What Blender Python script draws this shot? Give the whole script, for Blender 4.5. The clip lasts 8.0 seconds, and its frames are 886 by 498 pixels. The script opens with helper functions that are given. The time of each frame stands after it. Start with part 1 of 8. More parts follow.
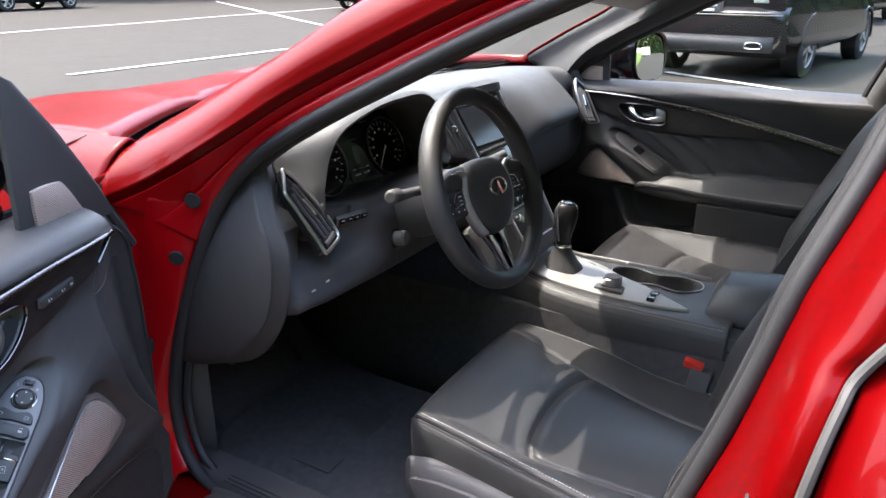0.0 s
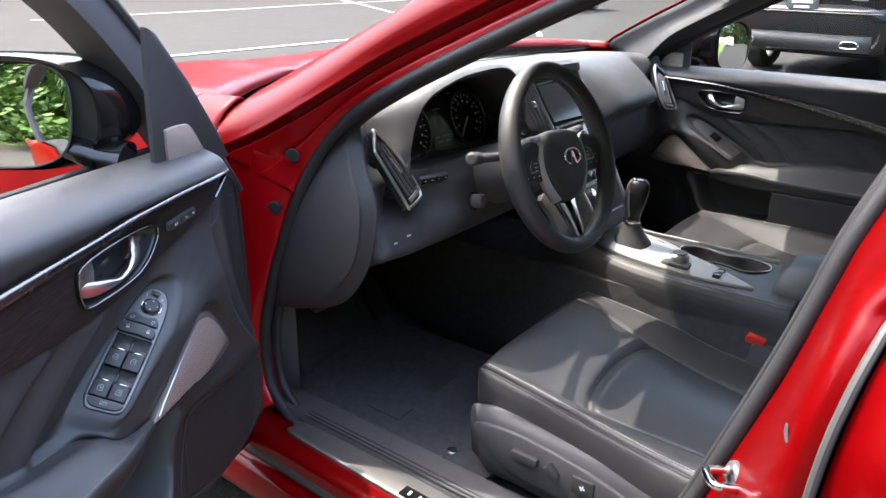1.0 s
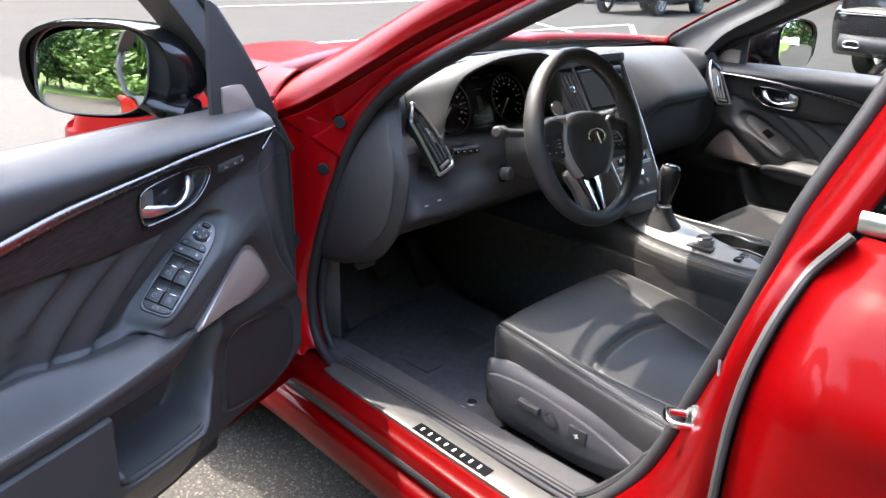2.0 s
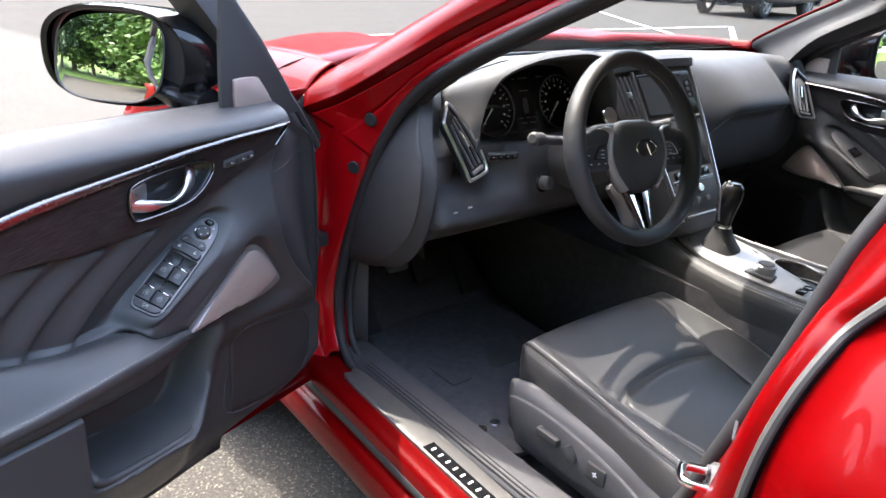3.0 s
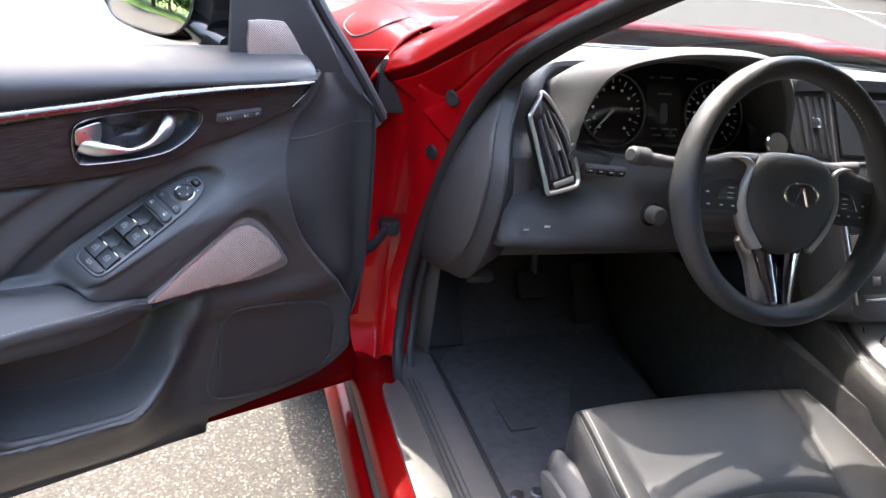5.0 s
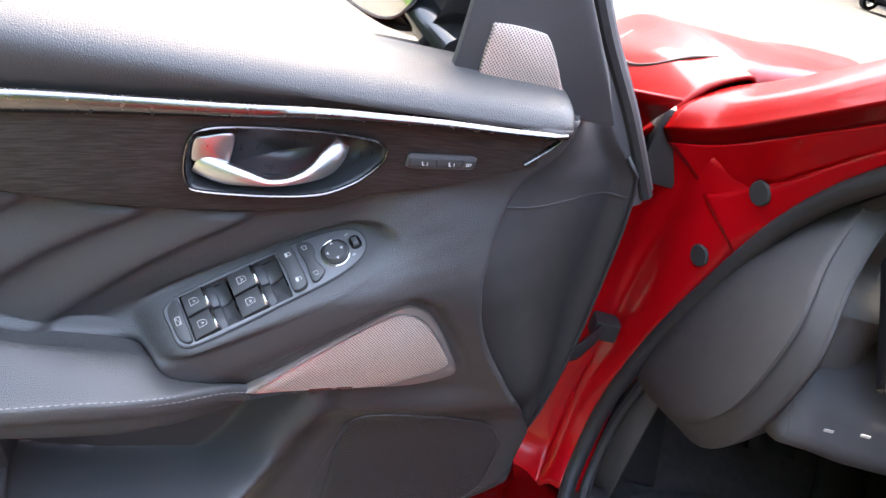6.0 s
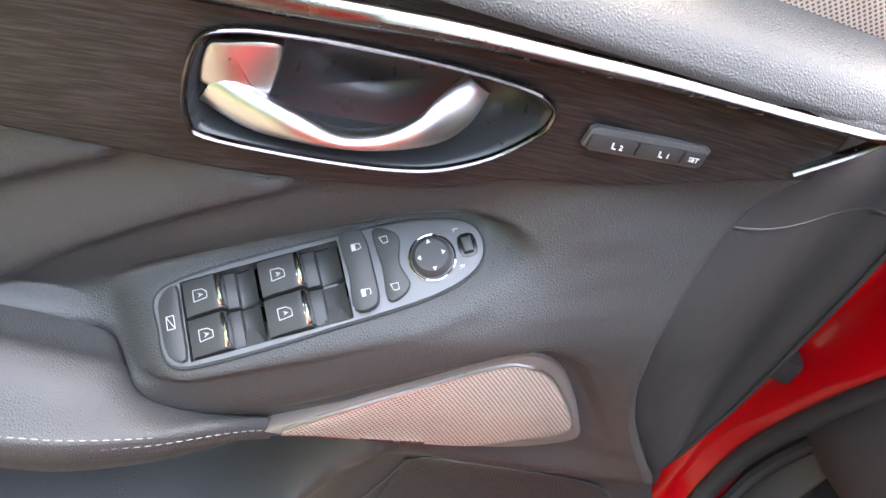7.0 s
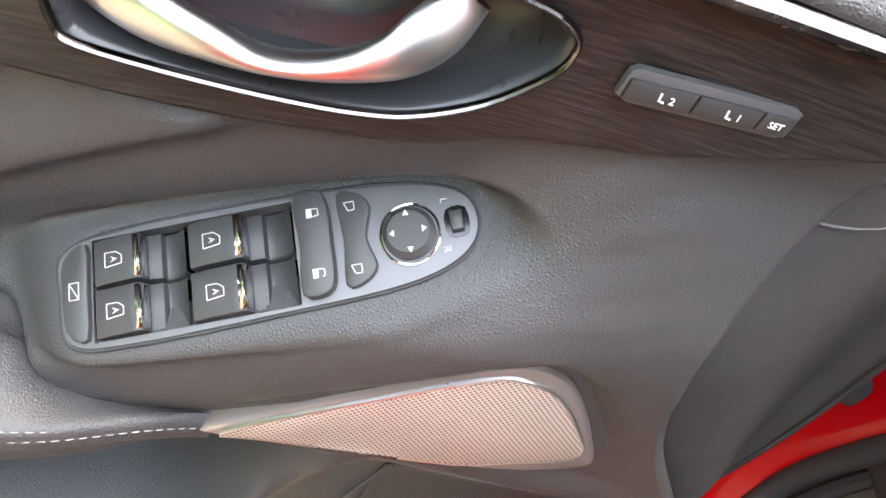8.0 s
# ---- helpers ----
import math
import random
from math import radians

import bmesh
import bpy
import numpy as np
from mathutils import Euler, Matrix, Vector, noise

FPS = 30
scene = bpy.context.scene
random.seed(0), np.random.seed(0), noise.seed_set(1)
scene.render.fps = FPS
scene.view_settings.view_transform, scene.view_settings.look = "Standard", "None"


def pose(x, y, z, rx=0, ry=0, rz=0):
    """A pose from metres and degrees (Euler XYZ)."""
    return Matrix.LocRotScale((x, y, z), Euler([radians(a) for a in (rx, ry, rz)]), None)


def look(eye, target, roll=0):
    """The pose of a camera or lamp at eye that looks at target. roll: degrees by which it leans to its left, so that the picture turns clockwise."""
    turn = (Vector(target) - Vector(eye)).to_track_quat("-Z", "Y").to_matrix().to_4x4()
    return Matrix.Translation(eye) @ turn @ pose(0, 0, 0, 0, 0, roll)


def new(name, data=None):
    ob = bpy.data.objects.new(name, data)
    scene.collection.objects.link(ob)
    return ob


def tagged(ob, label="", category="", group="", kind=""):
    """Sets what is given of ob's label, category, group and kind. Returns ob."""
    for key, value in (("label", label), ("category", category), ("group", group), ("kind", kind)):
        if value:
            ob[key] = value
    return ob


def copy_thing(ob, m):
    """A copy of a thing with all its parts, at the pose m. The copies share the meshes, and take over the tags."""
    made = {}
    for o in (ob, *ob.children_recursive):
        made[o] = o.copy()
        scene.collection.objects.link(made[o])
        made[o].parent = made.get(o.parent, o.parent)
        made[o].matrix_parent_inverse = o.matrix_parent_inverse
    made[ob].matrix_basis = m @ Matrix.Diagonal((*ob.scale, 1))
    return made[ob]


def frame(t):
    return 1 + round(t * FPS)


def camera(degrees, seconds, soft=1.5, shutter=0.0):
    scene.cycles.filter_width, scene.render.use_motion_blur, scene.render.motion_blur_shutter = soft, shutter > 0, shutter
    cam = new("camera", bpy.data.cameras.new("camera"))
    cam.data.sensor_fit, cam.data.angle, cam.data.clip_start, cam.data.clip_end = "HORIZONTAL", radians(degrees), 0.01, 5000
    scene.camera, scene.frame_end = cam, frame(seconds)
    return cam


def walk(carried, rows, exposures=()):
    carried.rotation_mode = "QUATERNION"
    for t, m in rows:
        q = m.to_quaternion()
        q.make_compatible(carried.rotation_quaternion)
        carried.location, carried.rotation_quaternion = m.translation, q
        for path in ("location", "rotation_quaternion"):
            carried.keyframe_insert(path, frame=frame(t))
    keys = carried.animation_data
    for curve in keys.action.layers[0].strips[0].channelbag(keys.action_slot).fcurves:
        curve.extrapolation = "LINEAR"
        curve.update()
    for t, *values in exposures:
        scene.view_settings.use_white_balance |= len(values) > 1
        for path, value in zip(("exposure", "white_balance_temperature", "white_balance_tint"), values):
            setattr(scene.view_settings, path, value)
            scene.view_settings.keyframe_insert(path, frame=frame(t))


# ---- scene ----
# ---------------------------------------------------------------- camera
cam = camera(62.3, 8.0)
PATH = [
    (0, (-1.439, -0.965, 1.217), (0.172, -0.008, 0.517), 0.0),
    (0.5, (-1.489, -0.966, 1.206), (0.077, 0.059, 0.499), 0.6),
    (1, (-1.529, -1.016, 1.194), (-0.03, 0.098, 0.477), 0.9),
    (1.5, (-1.563, -1.133, 1.184), (-0.138, 0.07, 0.461), 1.4),
    (2, (-1.569, -1.194, 1.182), (-0.224, 0.096, 0.457), 1.9),
    (2.2, (-1.559, -1.203, 1.183), (-0.247, 0.119, 0.456), 2.2),
    (3.5, (-1.346, -1.193, 1.182), (-0.261, 0.3, 0.412), 3.9),
    (4, (-1.261, -1.241, 1.184), (-0.295, 0.319, 0.389), 4.8),
    (4.2, (-1.225, -1.262, 1.181), (-0.313, 0.325, 0.375), 5.4),
    (5.3, (-1.064, -1.017, 1.138), (-0.542, 0.722, 0.299), 10.3),
    (5.5, (-1.06, -0.945, 1.133), (-0.64, 0.818, 0.288), 12.1),
    (6, (-1.06, -0.767, 1.105), (-0.898, 0.994, 0.17), 17.2),
    (6.5, (-1.078, -0.627, 1.062), (-1.04, 1.036, -0.049), 21.6),
    (7, (-1.096, -0.53, 1.034), (-1.073, 1.028, -0.22), 25.4),
    (7.5, (-1.082, -0.478, 1.01), (-1.087, 1.015, -0.321), 27.8),
    (8, (-1.075, -0.453, 0.992), (-1.122, 1.007, -0.374), 28.0),
]
walk(cam, [(t, look(eye, target, roll)) for t, eye, target, roll in PATH],
     [(0.0, 3.3, 6600, 10), (2.0, 3.55, 6600, 10), (4.0, 3.65, 6600, 10), (5.5, 4.1, 6900, 11), (7.0, 4.75, 8600, 10), (8.0, 4.95, 9600, 10)])

# ---------------------------------------------------------------- light
SUN = Vector((-0.04, 0.45, 0.89)).normalized()
world = bpy.data.worlds.new("sky")
scene.world = world
world.use_nodes = True
wn = world.node_tree.nodes
wl = world.node_tree.links
sky = wn.new("ShaderNodeTexSky")
sky.sky_type = "NISHITA"
sky.sun_disc = False
sky.sun_elevation = math.asin(SUN.z)
sky.sun_rotation = math.atan2(SUN.x, SUN.y)
sky.air_density = 1.3
sky.dust_density = 3.5
sky.ozone_density = 0.8
wl.new(sky.outputs[0], wn["Background"].inputs[0])
wn["Background"].inputs[1].default_value = 0.15
sun = new("sun", bpy.data.lights.new("sun", "SUN"))
sun.data.energy = 0.95
sun.data.angle = radians(0.55)
sun.data.color = (1.0, 0.95, 0.87)
sun.matrix_world = look((0, 0, 30), Vector((0, 0, 30)) - SUN)


# ---------------------------------------------------------------- materials
def socket(node, name, value):
    node.inputs[name].default_value = value


def material(name, col, rough=0.5, metal=0.0, var=0.12, vscale=14.0, bump=0.0, bscale=400.0, coat=0.0, kind="noise",
             rvar=0.08, spec=0.5, uv=False, col2=None):
    """Principled surface: colour drifts at two scales, roughness drifts, fine relief."""
    m = bpy.data.materials.new(name)
    m.use_nodes = True
    n, l = m.node_tree.nodes, m.node_tree.links
    p = n["Principled BSDF"]
    socket(p, "Roughness", rough)
    socket(p, "Metallic", metal)
    socket(p, "Coat Weight", coat)
    socket(p, "Coat Roughness", 0.03)
    socket(p, "Specular IOR Level", spec)
    tc = n.new("ShaderNodeTexCoord")
    co = tc.outputs["UV" if uv else "Object"]
    big = n.new("ShaderNodeTexNoise")
    socket(big, "Scale", vscale)
    socket(big, "Detail", 5.0)
    l.new(co, big.inputs["Vector"])
    mix = n.new("ShaderNodeMix")
    mix.data_type = "RGBA"
    c2 = col2 or tuple(min(1, c * (1 + var)) for c in col)
    c1 = tuple(c * (1 - var) for c in col) if col2 is None else col
    mix.inputs[6].default_value = (*c1, 1)
    mix.inputs[7].default_value = (*c2, 1)
    l.new(big.outputs["Fac"], mix.inputs[0])
    l.new(mix.outputs[2], p.inputs["Base Color"])
    rr = n.new("ShaderNodeMapRange")
    socket(rr, "To Min", max(0.02, rough - rvar))
    socket(rr, "To Max", min(1, rough + rvar))
    sm = n.new("ShaderNodeTexNoise")
    socket(sm, "Scale", vscale * 5)
    socket(sm, "Detail", 4.0)
    l.new(co, sm.inputs["Vector"])
    l.new(sm.outputs["Fac"], rr.inputs["Value"])
    l.new(rr.outputs[0], p.inputs["Roughness"])
    if bump:
        if kind == "grain":
            f = n.new("ShaderNodeTexVoronoi")
            f.feature = "DISTANCE_TO_EDGE"
            out = f.outputs["Distance"]
        else:
            f = n.new("ShaderNodeTexNoise")
            socket(f, "Detail", 3.0)
            out = f.outputs["Fac"]
        socket(f, "Scale", bscale)
        l.new(co, f.inputs["Vector"])
        b = n.new("ShaderNodeBump")
        socket(b, "Strength", bump)
        socket(b, "Distance", 0.001)
        l.new(out, b.inputs["Height"])
        l.new(b.outputs[0], p.inputs["Normal"])
    return m


# same body red twice: JAMB's base is lightened to offset the jambs' shade
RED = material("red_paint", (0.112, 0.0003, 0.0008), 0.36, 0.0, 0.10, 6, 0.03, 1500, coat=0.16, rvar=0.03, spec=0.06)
JAMB = material("red_paint_lifted_in_shade", (0.40, 0.002, 0.006), 0.32, 0.0, 0.12, 9, 0.08, 220, coat=0.35, rvar=0.05, spec=0.15)
RUBBER = material("black_rubber", (0.022, 0.022, 0.024), 0.62, 0, 0.25, 30, 0.15, 700)
GRAYRUB = material("grey_weatherstrip", (0.052, 0.050, 0.049), 0.6, 0, 0.2, 30, 0.15, 700)
PLASTIC = material("charcoal_plastic", (0.078, 0.076, 0.080), 0.55, 0, 0.14, 10, 0.35, 900, kind="grain")
SOFT = material("soft_touch_vinyl", (0.066, 0.065, 0.066), 0.58, 0, 0.12, 8, 0.35, 800, kind="grain")
LEATHER = material("black_leather", (0.044, 0.0432, 0.0442), 0.43, 0, 0.16, 9, 0.45, 640, kind="grain", rvar=0.06)
GLOSSBLACK = material("gloss_black", (0.010, 0.010, 0.011), 0.12, 0, 0.2, 20, 0, rvar=0.05)
CARPET = material("dark_carpet", (0.078, 0.074, 0.076), 0.95, 0, 0.4, 60, 0.9, 900, spec=0.1)
ALU = material("satin_aluminium", (0.62, 0.62, 0.63), 0.30, 1.0, 0.05, 30, 0.05, 900, rvar=0.06)
CHROME = material("chrome", (0.80, 0.80, 0.81), 0.10, 1.0, 0.03, 20, 0, rvar=0.04)
# unseen woven lining, kept pale to bounce light into the cabin
HEADLINER = material("bounce_headliner", (0.50, 0.485, 0.46), 0.9, 0, 0.08, 30, 0.3, 900)
STITCH = material("pale_thread", (0.50, 0.49, 0.47), 0.7, 0, 0.1, 200)
SEAM = material("grey_thread", (0.26, 0.255, 0.25), 0.7, 0, 0.1, 200)
WHITE = material("white_print", (0.75, 0.75, 0.74), 0.5, 0, 0.05, 50)
def asphalt_material():
    """Dark newer asphalt, with an older bleached field to the driver's side; stony grain."""
    m = material("asphalt", (0.025, 0.0225, 0.0195), 0.88, 0, 0.4, 1.2, 0.9, 130, rvar=0.08, col2=(0.038, 0.0345, 0.0295), spec=0.25)
    n, l = m.node_tree.nodes, m.node_tree.links
    p = n["Principled BSDF"]
    base = p.inputs["Base Color"].links[0].from_socket
    tc = n.new("ShaderNodeTexCoord")
    sep = n.new("ShaderNodeSeparateXYZ")
    l.new(tc.outputs["Object"], sep.inputs[0])
    side = n.new("ShaderNodeMath")
    side.operation = "MULTIPLY_ADD"
    side.inputs[1].default_value = 0.18
    l.new(sep.outputs[1], side.inputs[0])
    l.new(sep.outputs[0], side.inputs[2])
    edge = n.new("ShaderNodeMapRange")
    socket(edge, "From Min", 1.9)
    socket(edge, "From Max", 2.05)
    socket(edge, "To Min", 1.0)
    socket(edge, "To Max", 0.0)
    l.new(side.outputs[0], edge.inputs["Value"])
    stones = n.new("ShaderNodeTexVoronoi")
    socket(stones, "Scale", 210.0)
    l.new(tc.outputs["Object"], stones.inputs["Vector"])
    ramp = n.new("ShaderNodeValToRGB")
    ramp.color_ramp.elements[0].position, ramp.color_ramp.elements[0].color = 0.0, (0.030, 0.028, 0.025, 1)
    ramp.color_ramp.elements[1].position, ramp.color_ramp.elements[1].color = 0.72, (0.062, 0.057, 0.049, 1)
    bright = ramp.color_ramp.elements.new(0.97)
    bright.color = (0.17, 0.155, 0.125, 1)
    l.new(stones.outputs["Color"], ramp.inputs[0])
    mix = n.new("ShaderNodeMix")
    mix.data_type = "RGBA"
    l.new(edge.outputs[0], mix.inputs[0])
    l.new(base, mix.inputs[6])
    l.new(ramp.outputs[0], mix.inputs[7])
    l.new(mix.outputs[2], p.inputs["Base Color"])
    return m


ASPHALT = asphalt_material()
LINE = material("worn_white_line", (0.55, 0.54, 0.52), 0.8, 0, 0.35, 9, 0.6, 150)
COVER = material("matt_cover_plastic", (0.046, 0.045, 0.048), 0.6, 0, 0.14, 10, 0.4, 900, kind="grain")
DISH = material("smooth_grey_plastic", (0.030, 0.031, 0.034), 0.30, 0, 0.12, 20, 0.05, 900)
DOORCOVER = material("dark_door_cover", (0.027, 0.0264, 0.0276), 0.62, 0, 0.14, 10, 0.4, 900, kind="grain")
STRIP = material("satin_strip_metal", (0.25, 0.235, 0.23), 0.26, 1.0, 0.06, 30, 0.05, 900, rvar=0.05)
ROSE = material("satin_bezel_metal", (0.20, 0.172, 0.166), 0.22, 1.0, 0.06, 30, 0.05, 900, rvar=0.05)
BUTTON = material("black_button_plastic", (0.040, 0.040, 0.041), 0.46, 0, 0.12, 30, 0.2, 1200)
KNOB = material("glossy_knob_leather", (0.022, 0.021, 0.022), 0.2, 0, 0.2, 30, 0.25, 500, kind="grain")
SPOKESILVER = material("silver_spoke_paint", (0.50, 0.495, 0.48), 0.34, 0.35, 0.05, 30, 0.05, 900)
SILVER = material("satin_console_metal", (0.42, 0.41, 0.395), 0.42, 0.6, 0.06, 30, 0.05, 900)
ALU_DARK = material("dark_satin_metal", (0.13, 0.13, 0.134), 0.38, 0.5, 0.06, 40, 0.05, 900)
BLACKPAINT = material("black_car_paint", (0.012, 0.012, 0.014), 0.22, 0.2, 0.2, 3, 0, coat=0.6, rvar=0.04)
TYRE = material("tyre_rubber", (0.02, 0.02, 0.02), 0.8, 0, 0.3, 20, 0.4, 80)
REDPLASTIC = material("red_plastic", (0.55, 0.03, 0.02), 0.4, 0, 0.1, 40)
SCREEN = material("screen_glass", (0.05, 0.055, 0.06), 0.16, 0, 0.1, 10, rvar=0.05)


def wood_material():
    m = material("open_pore_dark_wood", (0.030, 0.021, 0.019), 0.45, 0, 0.3, 9, 0, rvar=0.08, uv=True)
    n, l = m.node_tree.nodes, m.node_tree.links
    p = n["Principled BSDF"]
    tc = n.new("ShaderNodeTexCoord")
    mp = n.new("ShaderNodeMapping")
    mp.inputs["Scale"].default_value = (900, 45, 1)
    l.new(tc.outputs["UV"], mp.inputs[0])
    f = n.new("ShaderNodeTexNoise")
    socket(f, "Scale", 1.0)
    socket(f, "Detail", 4.0)
    socket(f, "Distortion", 0.4)
    l.new(mp.outputs[0], f.inputs["Vector"])
    r = n.new("ShaderNodeValToRGB")
    r.color_ramp.elements[0].position, r.color_ramp.elements[0].color = 0.42, (0.008, 0.0068, 0.0066, 1)
    r.color_ramp.elements[1].position, r.color_ramp.elements[1].color = 0.66, (0.036, 0.0295, 0.028, 1)
    l.new(f.outputs["Fac"], r.inputs[0])
    l.new(r.outputs[0], p.inputs["Base Color"])
    b = n.new("ShaderNodeBump")
    socket(b, "Strength", 0.5)
    socket(b, "Distance", 0.0006)
    l.new(f.outputs["Fac"], b.inputs["Height"])
    l.new(b.outputs[0], p.inputs["Normal"])
    return m


WOOD = wood_material()


def dotted_material(name, col, dot, pitch, rough=0.4, metal=0.0, size=0.33):
    """Perforated sheet: a square net of small dark holes, in the part's own flat coordinates (metres)."""
    m = material(name, col, rough, metal, 0.08, 20, uv=True)
    n, l = m.node_tree.nodes, m.node_tree.links
    p = n["Principled BSDF"]
    base = p.inputs["Base Color"].links[0].from_socket
    tc = n.new("ShaderNodeTexCoord")
    v = n.new("ShaderNodeTexVoronoi")
    v.voronoi_dimensions = "2D"
    socket(v, "Scale", 1.0 / pitch)
    socket(v, "Randomness", 0.0)
    mp = n.new("ShaderNodeMapping")
    mp.inputs["Rotation"].default_value = (0, 0, radians(45))
    l.new(tc.outputs["UV"], mp.inputs[0])
    l.new(mp.outputs[0], v.inputs["Vector"])
    lt = n.new("ShaderNodeMapRange")
    socket(lt, "From Min", size)
    socket(lt, "From Max", size + 0.12)
    l.new(v.outputs["Distance"], lt.inputs["Value"])
    mix = n.new("ShaderNodeMix")
    mix.data_type = "RGBA"
    mix.inputs[6].default_value = (*dot, 1)
    l.new(lt.outputs[0], mix.inputs[0])
    l.new(base, mix.inputs[7])
    l.new(mix.outputs[2], p.inputs["Base Color"])
    b = n.new("ShaderNodeBump")
    socket(b, "Strength", 0.5)
    socket(b, "Distance", 0.0006)
    l.new(lt.outputs[0], b.inputs["Height"])
    l.new(b.outputs[0], p.inputs["Normal"])
    return m


GRILLE = dotted_material("perforated_metal_grille", (0.62, 0.50, 0.44), (0.15, 0.12, 0.105), 0.0021, 0.42, 0.35, 0.26)
FRAME = material("rose_grey_metal_paint", (0.34, 0.285, 0.265), 0.36, 0.6, 0.06, 30, 0.05, 900, rvar=0.05)
DARKGRILLE = dotted_material("perforated_dark_grille", (0.044, 0.043, 0.044), (0.016, 0.015, 0.016), 0.0024, 0.50)
PERFO = dotted_material("perforated_leather", (0.047, 0.0465, 0.047), (0.028, 0.028, 0.029), 0.0030, 0.35, 0, 0.2)


def glass_material(name, tint):
    m = bpy.data.materials.new(name)
    m.use_nodes = True
    n, l = m.node_tree.nodes, m.node_tree.links
    n.remove(n["Principled BSDF"])
    tr, gl, mx = (n.new(k) for k in ("ShaderNodeBsdfTransparent", "ShaderNodeBsdfGlossy", "ShaderNodeMixShader"))
    tr.inputs[0].default_value = (*tint, 1)
    gl.inputs["Roughness"].default_value = 0.02
    mx.inputs[0].default_value = 0.07
    l.new(tr.outputs[0], mx.inputs[1])
    l.new(gl.outputs[0], mx.inputs[2])
    l.new(mx.outputs[0], n["Material Output"].inputs[0])
    return m


GLASS = glass_material("clear_glass", (0.86, 0.89, 0.87))
TINTED = glass_material("tinted_glass", (0.34, 0.34, 0.35))
MIRROR = material("mirror_silver", (0.82, 0.84, 0.84), 0.015, 1.0, 0.01, 20, rvar=0.01)


# ---------------------------------------------------------------- shape helpers
def part(name, bm, mat, parent=None, label="", smooth=True, solid=0.0, crease=40):
    """Links a bmesh as one mesh object under a thing or part."""
    bmesh.ops.recalc_face_normals(bm, faces=bm.faces)
    me = bpy.data.meshes.new(name)
    bm.to_mesh(me)
    bm.free()
    me.materials.append(mat)
    if smooth:
        me.polygons.foreach_set("use_smooth", [True] * len(me.polygons))
        me.set_sharp_from_angle(angle=radians(crease))
    ob = new(name, me)
    ob.parent = parent
    if label:
        ob["label"] = label
    if solid:
        s = ob.modifiers.new("thickness", "SOLIDIFY")
        s.thickness = solid
        s.offset = 0.0
    return ob


def empty(name, label, category, group="", kind="", at=None):
    ob = new(name)
    ob.empty_display_size = 0.2
    if at is not None:
        ob.matrix_world = at
    return tagged(ob, label, category, group, kind)


def spline(pts, n, closed=False):
    """Catmull-Rom curve through pts, n steps a span."""
    p = [np.array(q, float) for q in pts]
    out = []
    k = len(p)
    for i in range(k if closed else k - 1):
        if closed:
            a, b, c, d = p[i - 1], p[i], p[(i + 1) % k], p[(i + 2) % k]
        else:
            b, c = p[i], p[i + 1]
            a = p[i - 1] if i else 2 * b - c
            d = p[i + 2] if i + 2 < k else 2 * c - b
        for j in range(n):
            t = j / n
            out.append(0.5 * (2 * b + (c - a) * t + (2 * a - 5 * b + 4 * c - d) * t * t + (3 * b - a - 3 * c + d) * t ** 3))
    if not closed:
        out.append(p[-1])
    return out


def grid_mesh(rows, f=None, close_u=False, close_v=False, cap=False):
    """A surface of quads over rows of points, with its own flat coordinates in metres."""
    bm = bmesh.new()
    uvl = bm.loops.layers.uv.new("flat")
    g = [[bm.verts.new(f(q) if f else q) for q in r] for r in rows]
    arr = np.array([[tuple(q) for q in r] for r in rows], float)
    du = np.zeros(arr.shape[:2])
    dv = np.zeros(arr.shape[:2])
    du[:, 1:] = np.cumsum(np.linalg.norm(np.diff(arr, axis=1), axis=2), axis=1)
    dv[1:, :] = np.cumsum(np.linalg.norm(np.diff(arr, axis=0), axis=2), axis=0)
    nr, nc = len(g), len(g[0])
    for i in range(nr if close_v else nr - 1):
        for j in range(nc if close_u else nc - 1):
            ids = [(i, j), (i, (j + 1) % nc), ((i + 1) % nr, (j + 1) % nc), ((i + 1) % nr, j)]
            try:
                face = bm.faces.new([g[a][b] for a, b in ids])
            except ValueError:
                continue
            for lp, (a, b) in zip(face.loops, ids):
                lp[uvl].uv = (du[a, b], dv[a, b])
    if cap:
        for r in (g[0], g[-1]):
            try:
                bm.faces.new(r)
            except ValueError:
                pass
    return bm


def patch_rows(ctrl, nu, nv):
    """Smooth rows of points through a net of control points."""
    rows = [spline(r, nu) for r in ctrl]
    cols = [spline([r[j] for r in rows], nv) for j in range(len(rows[0]))]
    return [[cols[j][i] for j in range(len(cols))] for i in range(len(cols[0]))]


def mirror_x(q):
    return (-q[0], q[1], q[2])


def sweep_rows(path, profile, closed=False, up=(0, 0, 1)):
    """Rows of points: the profile (side, up) carried along the path. profile may be a function of 0..1."""
    path = [Vector(q) for q in path]
    rows = []
    k = len(path)
    for i, q in enumerate(path):
        a = path[i - 1] if (i or closed) else q
        b = path[(i + 1) % k] if (i + 1 < k or closed) else q
        t = (b - a).normalized()
        u = Vector(up)
        side = t.cross(u).normalized()
        u = side.cross(t)
        pr = profile(i / max(1, k - 1)) if callable(profile) else profile
        rows.append([q + side * x + u * y for x, y in pr])
    return rows


def circle(r, n=10, ry=None):
    return [(r * math.cos(2 * math.pi * i / n), (ry or r) * math.sin(2 * math.pi * i / n)) for i in range(n)]


def tube(path, r, n=10, closed=False, ry=None, up=(0, 0, 1), f=None):
    return grid_mesh(sweep_rows(path, circle(r, n, ry), closed, up), f, close_u=True, close_v=closed, cap=not closed)


